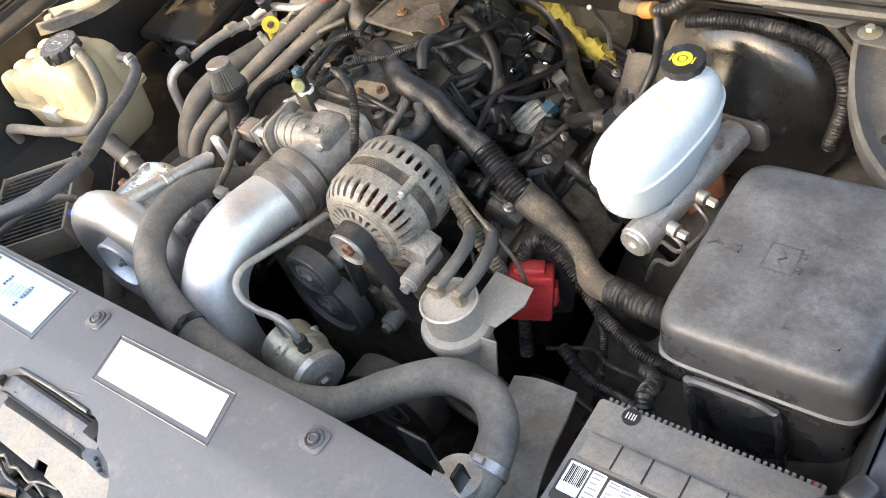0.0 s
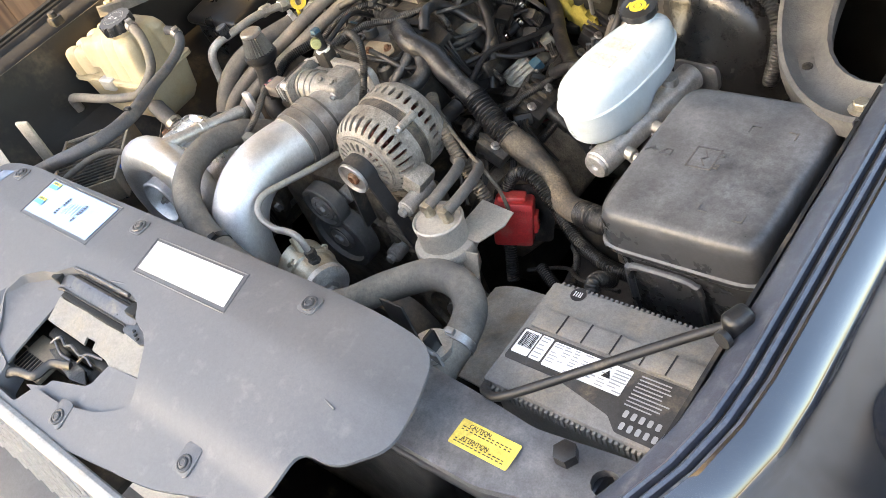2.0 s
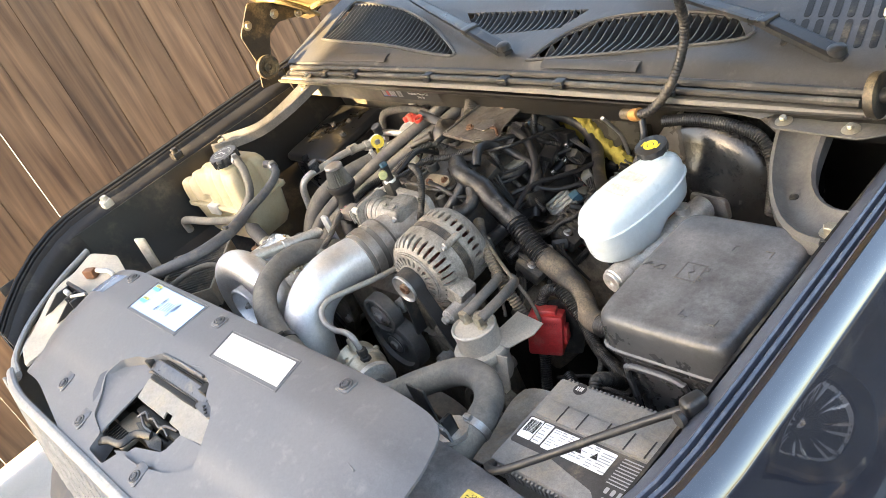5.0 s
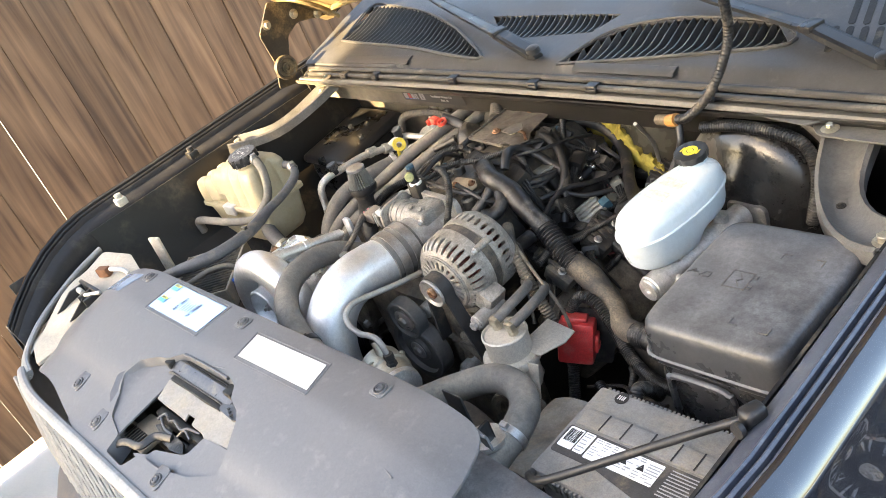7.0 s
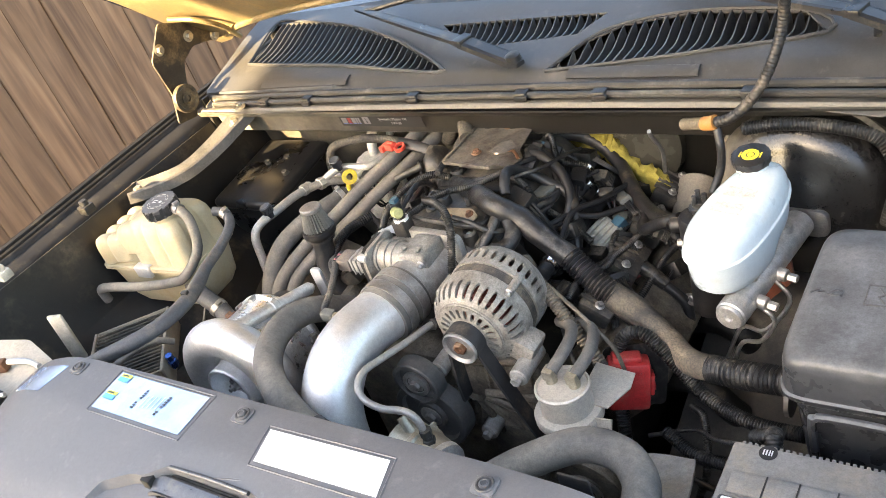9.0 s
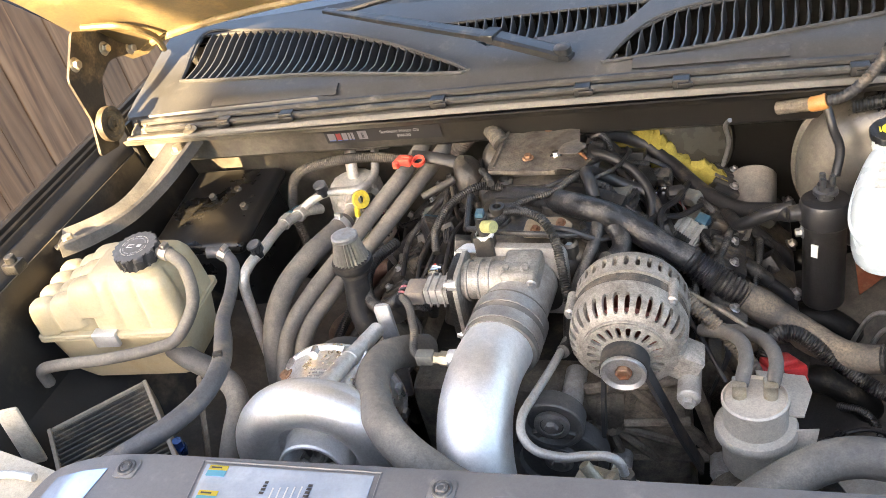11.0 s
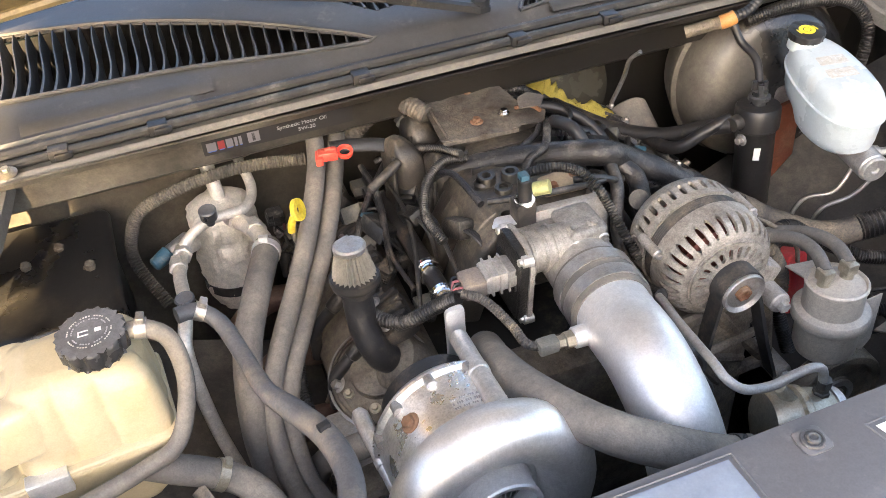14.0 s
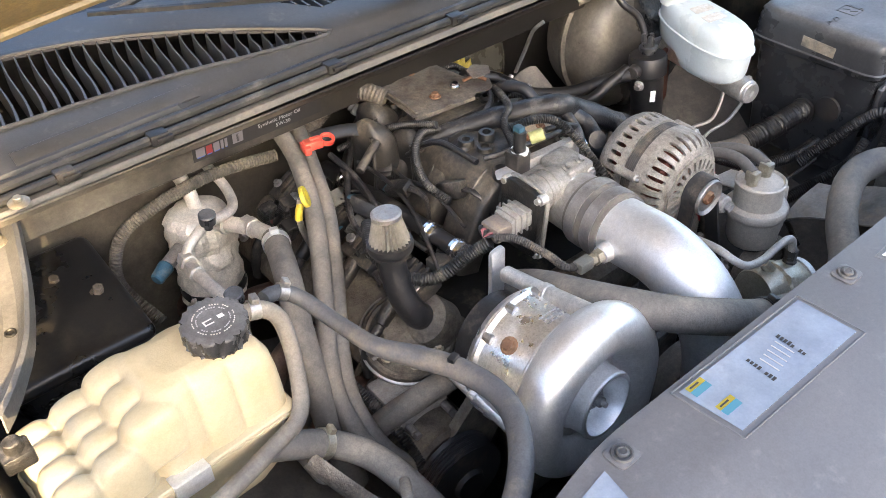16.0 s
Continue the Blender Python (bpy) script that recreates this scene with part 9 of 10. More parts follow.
# ---- grille, bumper, header panels ----
def make_front():
    g = thing("front_grille", (-0.05, -0.30, 0.62), "pale plastic mesh front grille under the cover", "grille")
    for k in range(25):
        x0 = -0.51 + k * 0.0425
        for d in (-1, 1):
            bm = bmesh.new()
            pts = []
            for t in (0, 0.33, 0.66, 1):
                x = x0 + d * 0.11 * t
                pts.append((x, -0.285 - 0.035 * t + 0.10 * max(0, abs(x) - 0.36) ** 1.2, 1.005 - 0.22 * t))
            sweep(bm, pts, 0.0040, 6, 0.06)
            part("mesh_bar", bm, GRILLE, g)
    bm = bmesh.new()
    sweep(bm, [(x, -0.281 + 0.7 * max(0, abs(x) - 0.34) ** 2, 1.012 - 0.3 * max(0, abs(x) - 0.34) ** 2) for x in np.linspace(-0.52, 0.52, 25)], 0.011, 10, 0.02, flat=0.8)
    part("top_frame", bm, GRILLE, g, "pale grey top frame")
    bm = bmesh.new()
    box(bm, (-0.56, -0.20, 0.60), (0.56, -0.18, 1.00))
    part("backing", bm, BLACK, g, "dark backing behind the mesh")
    b = thing("front_bumper", (0, -0.38, 0.35), "dark grey front bumper", "bumper")
    bm = bmesh.new()
    loft(bm, [[Vector((x, -0.40 + 0.42 * (abs(x) / 1.0) ** 3 + dy, z)) for dy, z in ((0.05, 0.40), (-0.02, 0.44), (-0.04, 0.60), (-0.02, 0.72), (0.05, 0.76), (0.15, 0.77))] for x in np.linspace(-0.98, 0.98, 33)], closed=False)
    part("skin", solid(bm, 0.004), BUMPER, b)
    # header panel beside the cover, over the lamp
    h = thing("header_panel", (-0.60, -0.10, 0.95), "beige dusty header panel above the head lamp", "panel")
    o = [(-0.475, 0.02), (-0.475, -0.235), (-0.545, -0.215), (-0.625, -0.150), (-0.69, -0.055), (-0.715, 0.03), (-0.62, 0.055)]
    part("plate", sheet(rounded(o, 0.012), lambda x, y: 1.030 + 0.10 * min(0, y + 0.05) + 0.004 * math.sin(y * 50), 0.006, step=0.02), BEIGE, h)
    # lamp adjuster bracket with its screws, and a clip behind it
    for lo, hi in (((-0.612, -0.066, 1.026), (-0.510, -0.058, 1.052)), ((-0.605, -0.094, 1.026), (-0.598, -0.060, 1.048)), ((-0.520, -0.096, 1.026), (-0.512, -0.060, 1.050)), ((-0.560, -0.094, 1.026), (-0.554, -0.062, 1.046))):
        bm = bmesh.new()
        box(bm, lo, hi, 0.0015)
        part("bracket_wall", bm, BLACK, h, "black adjuster bracket")
    for x in (-0.600, -0.530):
        bm = bmesh.new()
        prism(bm, [(0, 0), (0.045, 0), (0.0, 0.026)], 0.004, Matrix(((0, 0, 1, x), (-1, 0, 0, -0.092), (0, 1, 0, 1.024), (0, 0, 0, 1))))
        part("gusset", bm, BLACK, h, smooth=0)
    for p, q, r in (((-0.590, -0.078, 1.044), (-0.560, -0.080, 1.046), 0.006), ((-0.545, -0.082, 1.046), (-0.492, -0.064, 1.054), 0.004)):
        bm = bmesh.new()
        cyl(bm, p, q, r, r, 12, 0.001)
        part("adjuster_screw", bm, CASTLIGHT, h, "bright adjuster screw")
    bm = bmesh.new()
    box(bm, (-0.618, -0.022, 1.030), (-0.588, -0.006, 1.050), 0.002, Matrix.Rotation(0.4, 3, "Z"))
    part("clip", bm, RUST, h, "rusty brown clip")
    bm = bmesh.new()
    sweep(bm, [(-0.585, -0.004, 1.044), (-0.54, 0.006, 1.046), (-0.50, 0.004, 1.046)], 0.005, 8, 0.01)
    part("clip_rod", bm, CASTLIGHT, h)
    bm = bmesh.new()
    sweep(bm, [(-0.49, -0.255, 1.000), (-0.56, -0.235, 1.004), (-0.645, -0.165, 1.012), (-0.71, -0.06, 1.024), (-0.735, 0.03, 1.035)], 0.012, 10, 0.02, flat=0.6)
    part("lamp_rim", bm, GRILLE, h, "pale bright lamp rim")
    bm = bmesh.new()
    secs = []
    for x, y in ((0.50, -0.268), (0.57, -0.248), (0.66, -0.178), (0.725, -0.07), (0.75, 0.03)):
        secs.append([Vector((-(x + dx), y + dy, z)) for dx, dy, z in ((-0.01, 0.012, 1.0), (0.004, -0.004, 0.985), (0.018, -0.022, 0.90), (0.022, -0.028, 0.80), (0.0, 0.03, 0.79))])
    loft(bm, secs, closed=False)
    part("lamp_lens", solid(bm, 0.004), LAMPLENS, h, "pale head lamp lens")


GRILLE = surface("pale_silver_plastic", (0.24, 0.24, 0.238), 0.42, 0.1, scale=30, dust=0.15, dust_scale=12, bump=0.05)
BUMPER = surface("dark_grey_plastic", (0.07, 0.072, 0.078), 0.5, scale=12, dust=0.25, dust_scale=10, bump=0.1)
LAMPLENS = surface("clear_pale_lamp_lens", (0.45, 0.44, 0.41), 0.16, scale=10, dust=0.1, bump=0.0, coat=0.6, fleck=0.03)
make_front()


# ---- caution label on the tie panel ----
def make_caution():
    m = Matrix.Translation((0.548, -0.036, 0.9885))
    bm = bmesh.new()
    prism(bm, rounded([(0, 0), (0.076, 0), (0.076, 0.031), (0, 0.031)], 0.002), 0.0006, m)
    c = single("caution_label", bm, YELLOWLABEL, "yellow caution label on the tie panel", "label")
    zz = 0.9885 + 0.0010
    text_on(c, "CAUTION", 0.0062, Matrix.Translation((0.560, -0.0105, zz)), INK)
    text_on(c, "ATTENTION", 0.0062, Matrix.Translation((0.560, -0.0255, zz)), INK)
    rnd = random.Random(2)
    for y in (-0.014, -0.017, -0.029, -0.032):
        for k in range(12):
            bm = bmesh.new()
            w = 0.002 + 0.002 * rnd.random()
            box(bm, (0.553 + k * 0.0055, y, zz - 0.0003), (0.553 + k * 0.0055 + w, y + 0.0011, zz))
            part("print_bar", bm, INK, c, smooth=0)


YELLOWLABEL = surface("yellow_label", (0.72, 0.56, 0.12), 0.45, scale=40, dust=0.2, dust_scale=20, bump=0.0)
make_caution()


# ---- stowed prop rod ----
def make_prop():
    r = thing("hood_prop_rod", (0.66, 0.09, 0.99), "black steel prop rod clipped across the battery", "prop rod")
    bm = bmesh.new()
    sweep(bm, [(0.536, 0.046, 0.975), (0.552, 0.030, 0.994), (0.575, 0.028, 1.001), (0.62, 0.056, 1.016), (0.70, 0.108, 1.046), (0.762, 0.148, 1.068), (0.785, 0.160, 1.074)], 0.0052, 12)
    part("rod", bm, BLACK, r)
    bm = bmesh.new()
    box(bm, (0.770, 0.146, 1.062), (0.792, 0.174, 1.088), 0.007, Matrix.Rotation(radians(-25), 3, "Z"), 3)
    part("holder", bm, BLACK, r, "grey-black plastic rod holder")
    bm = bmesh.new()
    lathe(bm, (0.778, 0.137, 1.075), (-0.3, -1, 0.1), [(0.004, -0.003), (0.009, -0.003), (0.009, 0.003), (0.004, 0.003)], 20)
    part("eye", bm, BLACK, r)


make_prop()


# ---- bent shield beside the battery ----
def make_shield():
    bm = bmesh.new()
    rows = []
    for t in np.linspace(0, 1, 10):
        rows.append([Vector((0.352 + 0.095 * s + 0.065 * t * (1 - s * 0.3), 0.252 - 0.175 * t, 0.832 + 0.030 * s + 0.055 * t * (1 - 0.4 * s) + 0.006 * math.sin(7 * t + 4 * s))) for s in np.linspace(0, 1, 8)])
    loft(bm, rows, closed=False)
    single("heat_shield", solid(bm, 0.003), SHIELD, "dusty grey bent heat shield beside the battery", "shield")
    bm = bmesh.new()
    for p, q in (((0.418, 0.050, 1.050), (0.414, 0.062, 0.985)), ((0.440, 0.062, 1.010), (0.470, 0.052, 0.975))):
        box(bm, Vector(q) - Vector((0.016, 0.004, 0.0)), Vector(p) + Vector((0.016, 0.004, 0)), 0.003)
    single("hose_bracket", bm, BLACK, "black plastic bracket at the radiator neck", "bracket")
    bm = bmesh.new()
    lathe(bm, (0.440, 0.062, 0.965), (0, 0.1, 1), [(0.020, -0.03), (0.022, 0.0), (0.026, 0.002), (0.026, 0.010), (0.014, 0.014), (0, 0.014)], 24)
    single("radiator_neck_cap", bm, CASTLIGHT, "bare metal radiator neck fitting", "fitting")


SHIELD = surface("dusty_grey_shield", (0.34, 0.325, 0.30), 0.65, scale=12, dust=0.55, dust_scale=18, bump=0.3, second=(0.13, 0.122, 0.11))
make_shield()


# ---- body braces from cowl to wings ----
BRACE = surface("dusty_bare_steel", (0.10, 0.099, 0.095), 0.42, 0.3, scale=16, dust=0.40, dust_scale=16, bump=0.25, dust_colour=(0.215, 0.20, 0.18), second=(0.17, 0.165, 0.155))


def make_brace(pts, width, label):
    b = thing("body_brace", pts[0], label, "brace", "body braces")
    path = catmull(pts, 0.02)
    rows = []
    for i, p in enumerate(path):
        way = (path[min(i + 1, len(path) - 1)] - path[max(i - 1, 0)]).normalized()
        side = way.cross(Vector((0, 0, 1))).normalized()
        up = side.cross(way)
        w = width / 2 * (1 + 0.12 * math.cos(2 * math.pi * i / (len(path) - 1)))
        rows.append([p + side * a * w + up * h for a, h in ((-1.0, -0.016), (-0.97, 0.004), (-0.80, 0.007), (-0.66, 0.0), (-0.3, -0.008), (0.3, -0.008), (0.66, 0.0), (0.80, 0.007), (0.97, 0.004), (1.0, -0.016))])
    bm = bmesh.new()
    loft(bm, rows, closed=False)
    part("channel", solid(bm, 0.002), BRACE, b)
    bm = bmesh.new()
    q = path[len(path) // 2]
    lathe(bm, q + Vector((0, 0, -0.0095)), (0, 0, 1), [(0, 0.002), (0.004, 0.002), (0.005, 0.0035), (0.0065, 0.003), (0.007, 0)], 16)
    part("dimple", bm, DARKVOID, b, "small dark drain hole")
    for p in (path[1], path[-2]):
        bm = bmesh.new()
        hexbolt(bm, p + Vector((0.0, 0, -0.006)), (0, 0, 1), 0.009, 0.009)
        part("bolt", bm, ZINC, b, "zinc bolt")
    return b


def make_cowl_slots():
    """Two staggered rows of dark ovals that paint the shaded drain slots at the end of the cowl panel."""
    for row, (y0, y1) in enumerate(((0.790, 0.835), (0.850, 0.895))):
        for k in range(9):
            x = 0.560 + k * 0.022 + row * 0.010
            bm = bmesh.new()
            lo, hi = Vector((x + 0.004, y0)), Vector((x - 0.004, y1))
            ring = []
            for a in np.linspace(0, 2 * math.pi, 17)[:-1]:
                c = hi if math.sin(a) > 0 else lo
                p = Vector((c.x + 0.0055 * math.cos(a), c.y + 0.0055 * math.sin(a)))
                ring.append((p.x, p.y))
            top = [Vector((px, py, cowl_h(px, py) + 0.0008)) for px, py in ring]
            loft(bm, [[v - Vector((0, 0, 0.004)) for v in top], top])
            part("drain_slot", bm, DARKVOID, cowl, smooth=0)


make_cowl_slots()
make_brace([(0.640, 0.705, 1.092), (0.643, 0.660, 1.068), (0.653, 0.615, 1.052), (0.674, 0.570, 1.044), (0.708, 0.528, 1.046), (0.748, 0.497, 1.056), (0.785, 0.483, 1.066)], 0.070, "dusty curved steel brace beside the booster")
make_brace([(-0.655, 0.700, 1.092), (-0.668, 0.645, 1.076), (-0.682, 0.590, 1.062), (-0.705, 0.530, 1.052), (-0.742, 0.470, 1.056), (-0.768, 0.430, 1.064)], 0.054, "sunlit curved steel brace by the hinge")


def make_cowl_hardware():
    # wider flange and bolted plate at the corner by the hinge
    bm = bmesh.new()
    prism(bm, rounded([(0.505, 0.669), (0.594, 0.652), (0.609, 0.669), (0.682, 0.666), (0.73, 0.668), (0.724, 0.718), (0.66, 0.744), (0.486, 0.703)], 0.003, 2), 0.002, Matrix.Translation((0, 0, 1.1025)), 0.0006)
    part("corner_flange", bm, FLANGE, cowl, "dusty steel corner flange")
    bm = bmesh.new()
    prism(bm, rounded([(0.596, 0.663), (0.6, 0.678), (0.691, 0.666), (0.765, 0.678), (0.773, 0.647), (0.741, 0.632), (0.614, 0.642)], 0.006, 3), 0.003, Matrix.Translation((0, 0, 1.0945)), 0.001)
    part("bolted_plate", bm, FLANGE, cowl, "dusty bolted corner plate")
    for x, y, z in ((-0.726, 0.701, 1.112), (-0.621, 0.672, 1.116), (0.624, 0.659, 1.0975), (0.723, 0.651, 1.0975)):
        b = thing("body_bolt", (x, y, z), "zinc body bolt with a wide washer", "bolt", "body bolts")
        bm = bmesh.new()
        lathe(bm, (x, y, z), (0, -0.1, 1), [(0, 0), (0.0125, 0), (0.0125, 0.0012), (0.009, 0.003), (0, 0.003)], 20)
        part("washer", bm, ZINC, b)
        bm = bmesh.new()
        hexbolt(bm, (x, y, z + 0.002), (0, -0.1, 1), 0.0055, 0.005, False)
        part("head", bm, ZINC, b)
    for x in (-0.56, -0.44, -0.175, 0.05, 0.19, 0.42):
        bm = bmesh.new()
        z = 1.114 + 0.010 * (1 - (x / 0.78) ** 2)
        box(bm, (x - 0.012, 0.679, z - 0.008), (x + 0.012, 0.698, z + 0.007), 0.002)
        box(bm, (x - 0.005, 0.675, z - 0.004), (x + 0.016, 0.681, z + 0.003), 0.001)
        single("seal_clip", bm, RUBBER_DARK, "black clip on the hood seal", "clip", "seal clips")
    # raised pads moulded into the cowl panel
    for x0, x1, y0, y1 in ((-0.60, -0.36, 0.724, 0.750), (0.12, 0.335, 0.720, 0.744)):
        bm = bmesh.new()
        rows = [[Vector((x, y, cowl_h(x, y) + dz)) for y, dz in ((y0, -0.001), (y0 + 0.006, 0.003), (y1 - 0.006, 0.004), (y1, -0.001))] for x in np.linspace(x0, x1, 10)]
        loft(bm, rows, closed=False)
        part("raised_pad", solid(bm, 0.003), COWLMAT, cowl)
    # label on the bulkhead lip
    m = Matrix.Translation((-0.395, 0.7075, 1.066)) @ Matrix.Rotation(radians(90 + 9), 4, "X")
    bm = bmesh.new()
    prism(bm, rounded([(0, -0.016), (0.205, -0.018), (0.205, 0.009), (0, 0.010)], 0.002), 0.0006, m)
    lab = single("oil_label", bm, INK, "black oil change label with coloured brand bars", "label")

    def patch(x0, y0, x1, y1, mat):
        bm = bmesh.new()
        prism(bm, [(x0, y0), (x1, y0), (x1, y1), (x0, y1)], 0.0005, m @ Matrix.Translation((0, 0, 0.0006)))
        part("print_bar", bm, mat, lab, smooth=0)

    for x0, w, mat in ((0.005, 0.013, DULLINK), (0.020, 0.009, DULLRED), (0.031, 0.009, DULLINK), (0.042, 0.004, DULLINK), (0.048, 0.004, DULLINK)):
        patch(x0, -0.010, x0 + w, 0.004, mat)
        patch(x0 + 0.001, -0.011, x0 + w - 0.001, -0.0095, BLUEINK)
    patch(0.060, -0.011, 0.076, 0.006, DULLINK)
    patch(0.066, -0.009, 0.070, 0.004, INK)
    text_on(lab, "Synthetic Motor Oil", 0.0085, m @ Matrix.Translation((0.100, 0.001, 0.0012)), GREYINK)
    text_on(lab, "5W-30", 0.0085, m @ Matrix.Translation((0.128, -0.009, 0.0012)), GREYINK)
    # bulkhead studs and pins
    for x, y, z in ((-0.612, 0.722, 0.953), (-0.575, 0.668, 0.952), (-0.655, 0.700, 0.953)):
        b = thing("bulkhead_stud", (x, y, z), "dusty hexagonal stud on the heater housing", "stud", "bulkhead studs")
        bm = bmesh.new()
        hexbolt(bm, (x, y, z), (0.1, -0.3, 1), 0.007, 0.012)
        part("nut", bm, CASTDARK, b)
    bm = bmesh.new()
    sweep(bm, [(0.253, 0.698, 1.050), (0.246, 0.715, 1.03), (0.250, 0.735, 0.99), (0.240, 0.75, 0.94)], 0.0035, 8)
    single("ground_strap", bm, STEEL, "thin braided ground strap on the bulkhead", "strap")
    # dusty black box on the left
    bx = thing("heater_box", (-0.60, 0.68, 0.85), "dusty black plastic heater housing on the bulkhead", "housing")
    bm = bmesh.new()
    box(bm, (-0.72, 0.58, 0.78), (-0.550, 0.78, 0.948), 0.03, Matrix.Rotation(radians(6), 3, "X"), 4)
    part("shell", bm, BOXMAT, bx)
    bm = bmesh.new()
    box(bm, (-0.73, 0.57, 0.930), (-0.542, 0.79, 0.956), 0.013, Matrix.Rotation(radians(6), 3, "X"), 4)
    part("lid", bm, BOXMAT, bx)
    # heater box beneath the yellow padding
    bm = bmesh.new()
    lathe(bm, (0.175, 0.80, 0.955), (0.1, -1, 0.2), [(0, 0), (0.085, 0), (0.08, 0.012), (0.05, 0.022), (0, 0.026)], 30)
    single("bulkhead_dome", bm, GRIMYGLOSS, "shiny dark pressed dome on the bulkhead", "panel")
    bm = bmesh.new()
    cyl(bm, (0.285, 0.78, 0.90), (0.285, 0.70, 0.86), 0.035, 0.032, 24, 0.004)
    single("steering_boot", bm, RUBBER, "dusty rubber steering column boot", "boot")


BOXMAT = surface("smudged_glossy_plastic", (0.012, 0.012, 0.012), 0.3, scale=12, dust=0.24, dust_scale=8, up=0.3, bump=0.08, dust_colour=(0.12, 0.10, 0.07))
GRIMYGLOSS = surface("dark_pressed_steel", (0.045, 0.042, 0.032), 0.24, 0.1, scale=14, dust=0.06, dust_scale=40, bump=0.05)
make_cowl_hardware()


# ---- wipers ----
ARM = surface("satin_black_arm", (0.016, 0.017, 0.019), 0.35, scale=20, dust=0.18, dust_scale=30, up=0.3, bump=0.05)


def make_wiper(piv, elbow, end, lift):
    w = thing("wiper", piv, "black windscreen wiper arm and blade", "wiper", "wipers")
    piv, elbow, end = Vector(piv), Vector(elbow), Vector(end)
    bm = bmesh.new()
    secs = []
    for p, hw, hh in ((piv.lerp(elbow, -0.12), 0.009, 0.004), (piv, 0.016, 0.006), (elbow, 0.015, 0.006), (elbow.lerp(end, 0.03), 0.0125, 0.0045), (elbow.lerp(end, 0.6), 0.0105, 0.004), (end, 0.007, 0.003)):
        d = (end - piv).normalized()
        side = d.cross(Vector((0, 0, 1))).normalized()
        up = side.cross(d)
        secs.append([p + side * a + up * b for a, b in ((-hw, -hh), (-hw, hh * 0.6), (-hw * 0.6, hh), (hw * 0.6, hh), (hw, hh * 0.6), (hw, -hh))])
    loft(bm, secs)
    part("arm", bm, ARM, w, "black steel arm", smooth=15)
    bm = bmesh.new()
    lathe(bm, piv + Vector((0, 0, 0.002)), (0, -0.1, 1), [(0, 0), (0.014, 0), (0.013, 0.010), (0.008, 0.013), (0, 0.014)], 20)
    part("pivot_cap", bm, ARM, w)
    bm = bmesh.new()
    box(bm, elbow - Vector((0.012, 0.016, 0.004)), elbow + Vector((0.012, 0.016, 0.008)), 0.002, Matrix.Rotation(math.atan2(end.y - piv.y, end.x - piv.x), 3, "Z"))
    part("joint", bm, ARM, w)
    bm = bmesh.new()
    a, b = end + (end - piv).normalized() * -0.03, end + Vector((0.36 * lift, 0.035, 0.012))
    sweep(bm, [a, a.lerp(b, 0.5) + Vector((0, 0, 0.008)), b], 0.006, 8, 0.02)
    part("blade", bm, BLACK, w, "black rubber blade")


make_wiper((0.018, 0.742, 1.158), (-0.095, 0.772, 1.185), (-0.420, 0.895, 1.212), 1)
make_wiper((0.655, 0.770, 1.142), (0.535, 0.805, 1.178), (0.215, 0.905, 1.212), 1)


# ---- hood hinge ----
HINGEMAT = surface("dusty_dark_hinge", (0.035, 0.030, 0.024), 0.5, 0.3, scale=30, dust=0.4, dust_scale=18, bump=0.2, dust_colour=(0.40, 0.30, 0.16))


def make_hinge(s):
    bm = bmesh.new()
    prism(bm, rounded([(0.63, 1.10), (0.65, 1.16), (0.642, 1.24), (0.700, 1.302), (0.790, 1.262), (0.845, 1.222), (0.845, 1.200), (0.755, 1.222), (0.715, 1.205), (0.690, 1.15), (0.685, 1.09)], 0.008), 0.005, Matrix.Translation((s * 0.790, 0, 0)) @ Matrix(((0, 0, -s, 0), (1, 0, 0, 0), (0, 1, 0, 0), (0, 0, 0, 1))), 0.001)
    h = part("hood_hinge", bm, HINGEMAT, truck, "dark stamped hinge arm")
    bm = bmesh.new()
    lathe(bm, (s * 0.760, 0.658, 1.148), (-s, 0, 0), [(0, -0.006), (0.030, -0.006), (0.031, 0.0), (0.030, 0.006), (0.024, 0.007), (0.022, 0.004), (0.014, 0.004), (0.013, 0.008), (0.007, 0.009), (0.006, 0.005), (0, 0.005)], 36)
    cyl(bm, (s * 0.760, 0.658, 1.148), (s * 0.788, 0.658, 1.148), 0.010, 0.010, 14)
    part("roller", bm, HINGEMAT, h, "dusty round roller")
    for y, z in ((0.672, 1.255), (0.755, 1.245), (0.820, 1.215)):
        bm = bmesh.new()
        hexbolt(bm, (s * 0.785, y, z), (-s, 0, 0), 0.008, 0.008)
        part("bolt", bm, ZINC, h)


make_hinge(-1)
make_hinge(1)

# ---- washer hose up to the hood ----
ORANGETAPE = surface("orange_tape", (0.40, 0.18, 0.05), 0.5, scale=60, dust=0.35, dust_scale=40, bump=0.2)
hose("hood_washer_hose", "black corrugated hose rising to the hood", [(0.372, 0.655, 1.092), (0.405, 0.652, 1.105), (0.440, 0.662, 1.140), (0.462, 0.680, 1.185), (0.475, 0.690, 1.235), (0.49, 0.66, 1.32), (0.50, 0.58, 1.42)], 0.0080, RUBBER_DARK, ribs=0.001, pitch=0.006)
bm = bmesh.new()
sweep(bm, [(0.318, 0.684, 1.072), (0.345, 0.668, 1.083), (0.362, 0.658, 1.089)], 0.0095, 12)
single("pipe_stub", bm, CASTDARK, "dusty grey pipe stub under the washer hose", "pipe")
bm = bmesh.new()
sweep(bm, [(0.359, 0.660, 1.088), (0.368, 0.656, 1.091), (0.378, 0.654, 1.095)], 0.0108, 14)
single("tape_band", bm, ORANGETAPE, "orange tape wound on the washer hose", "tape")
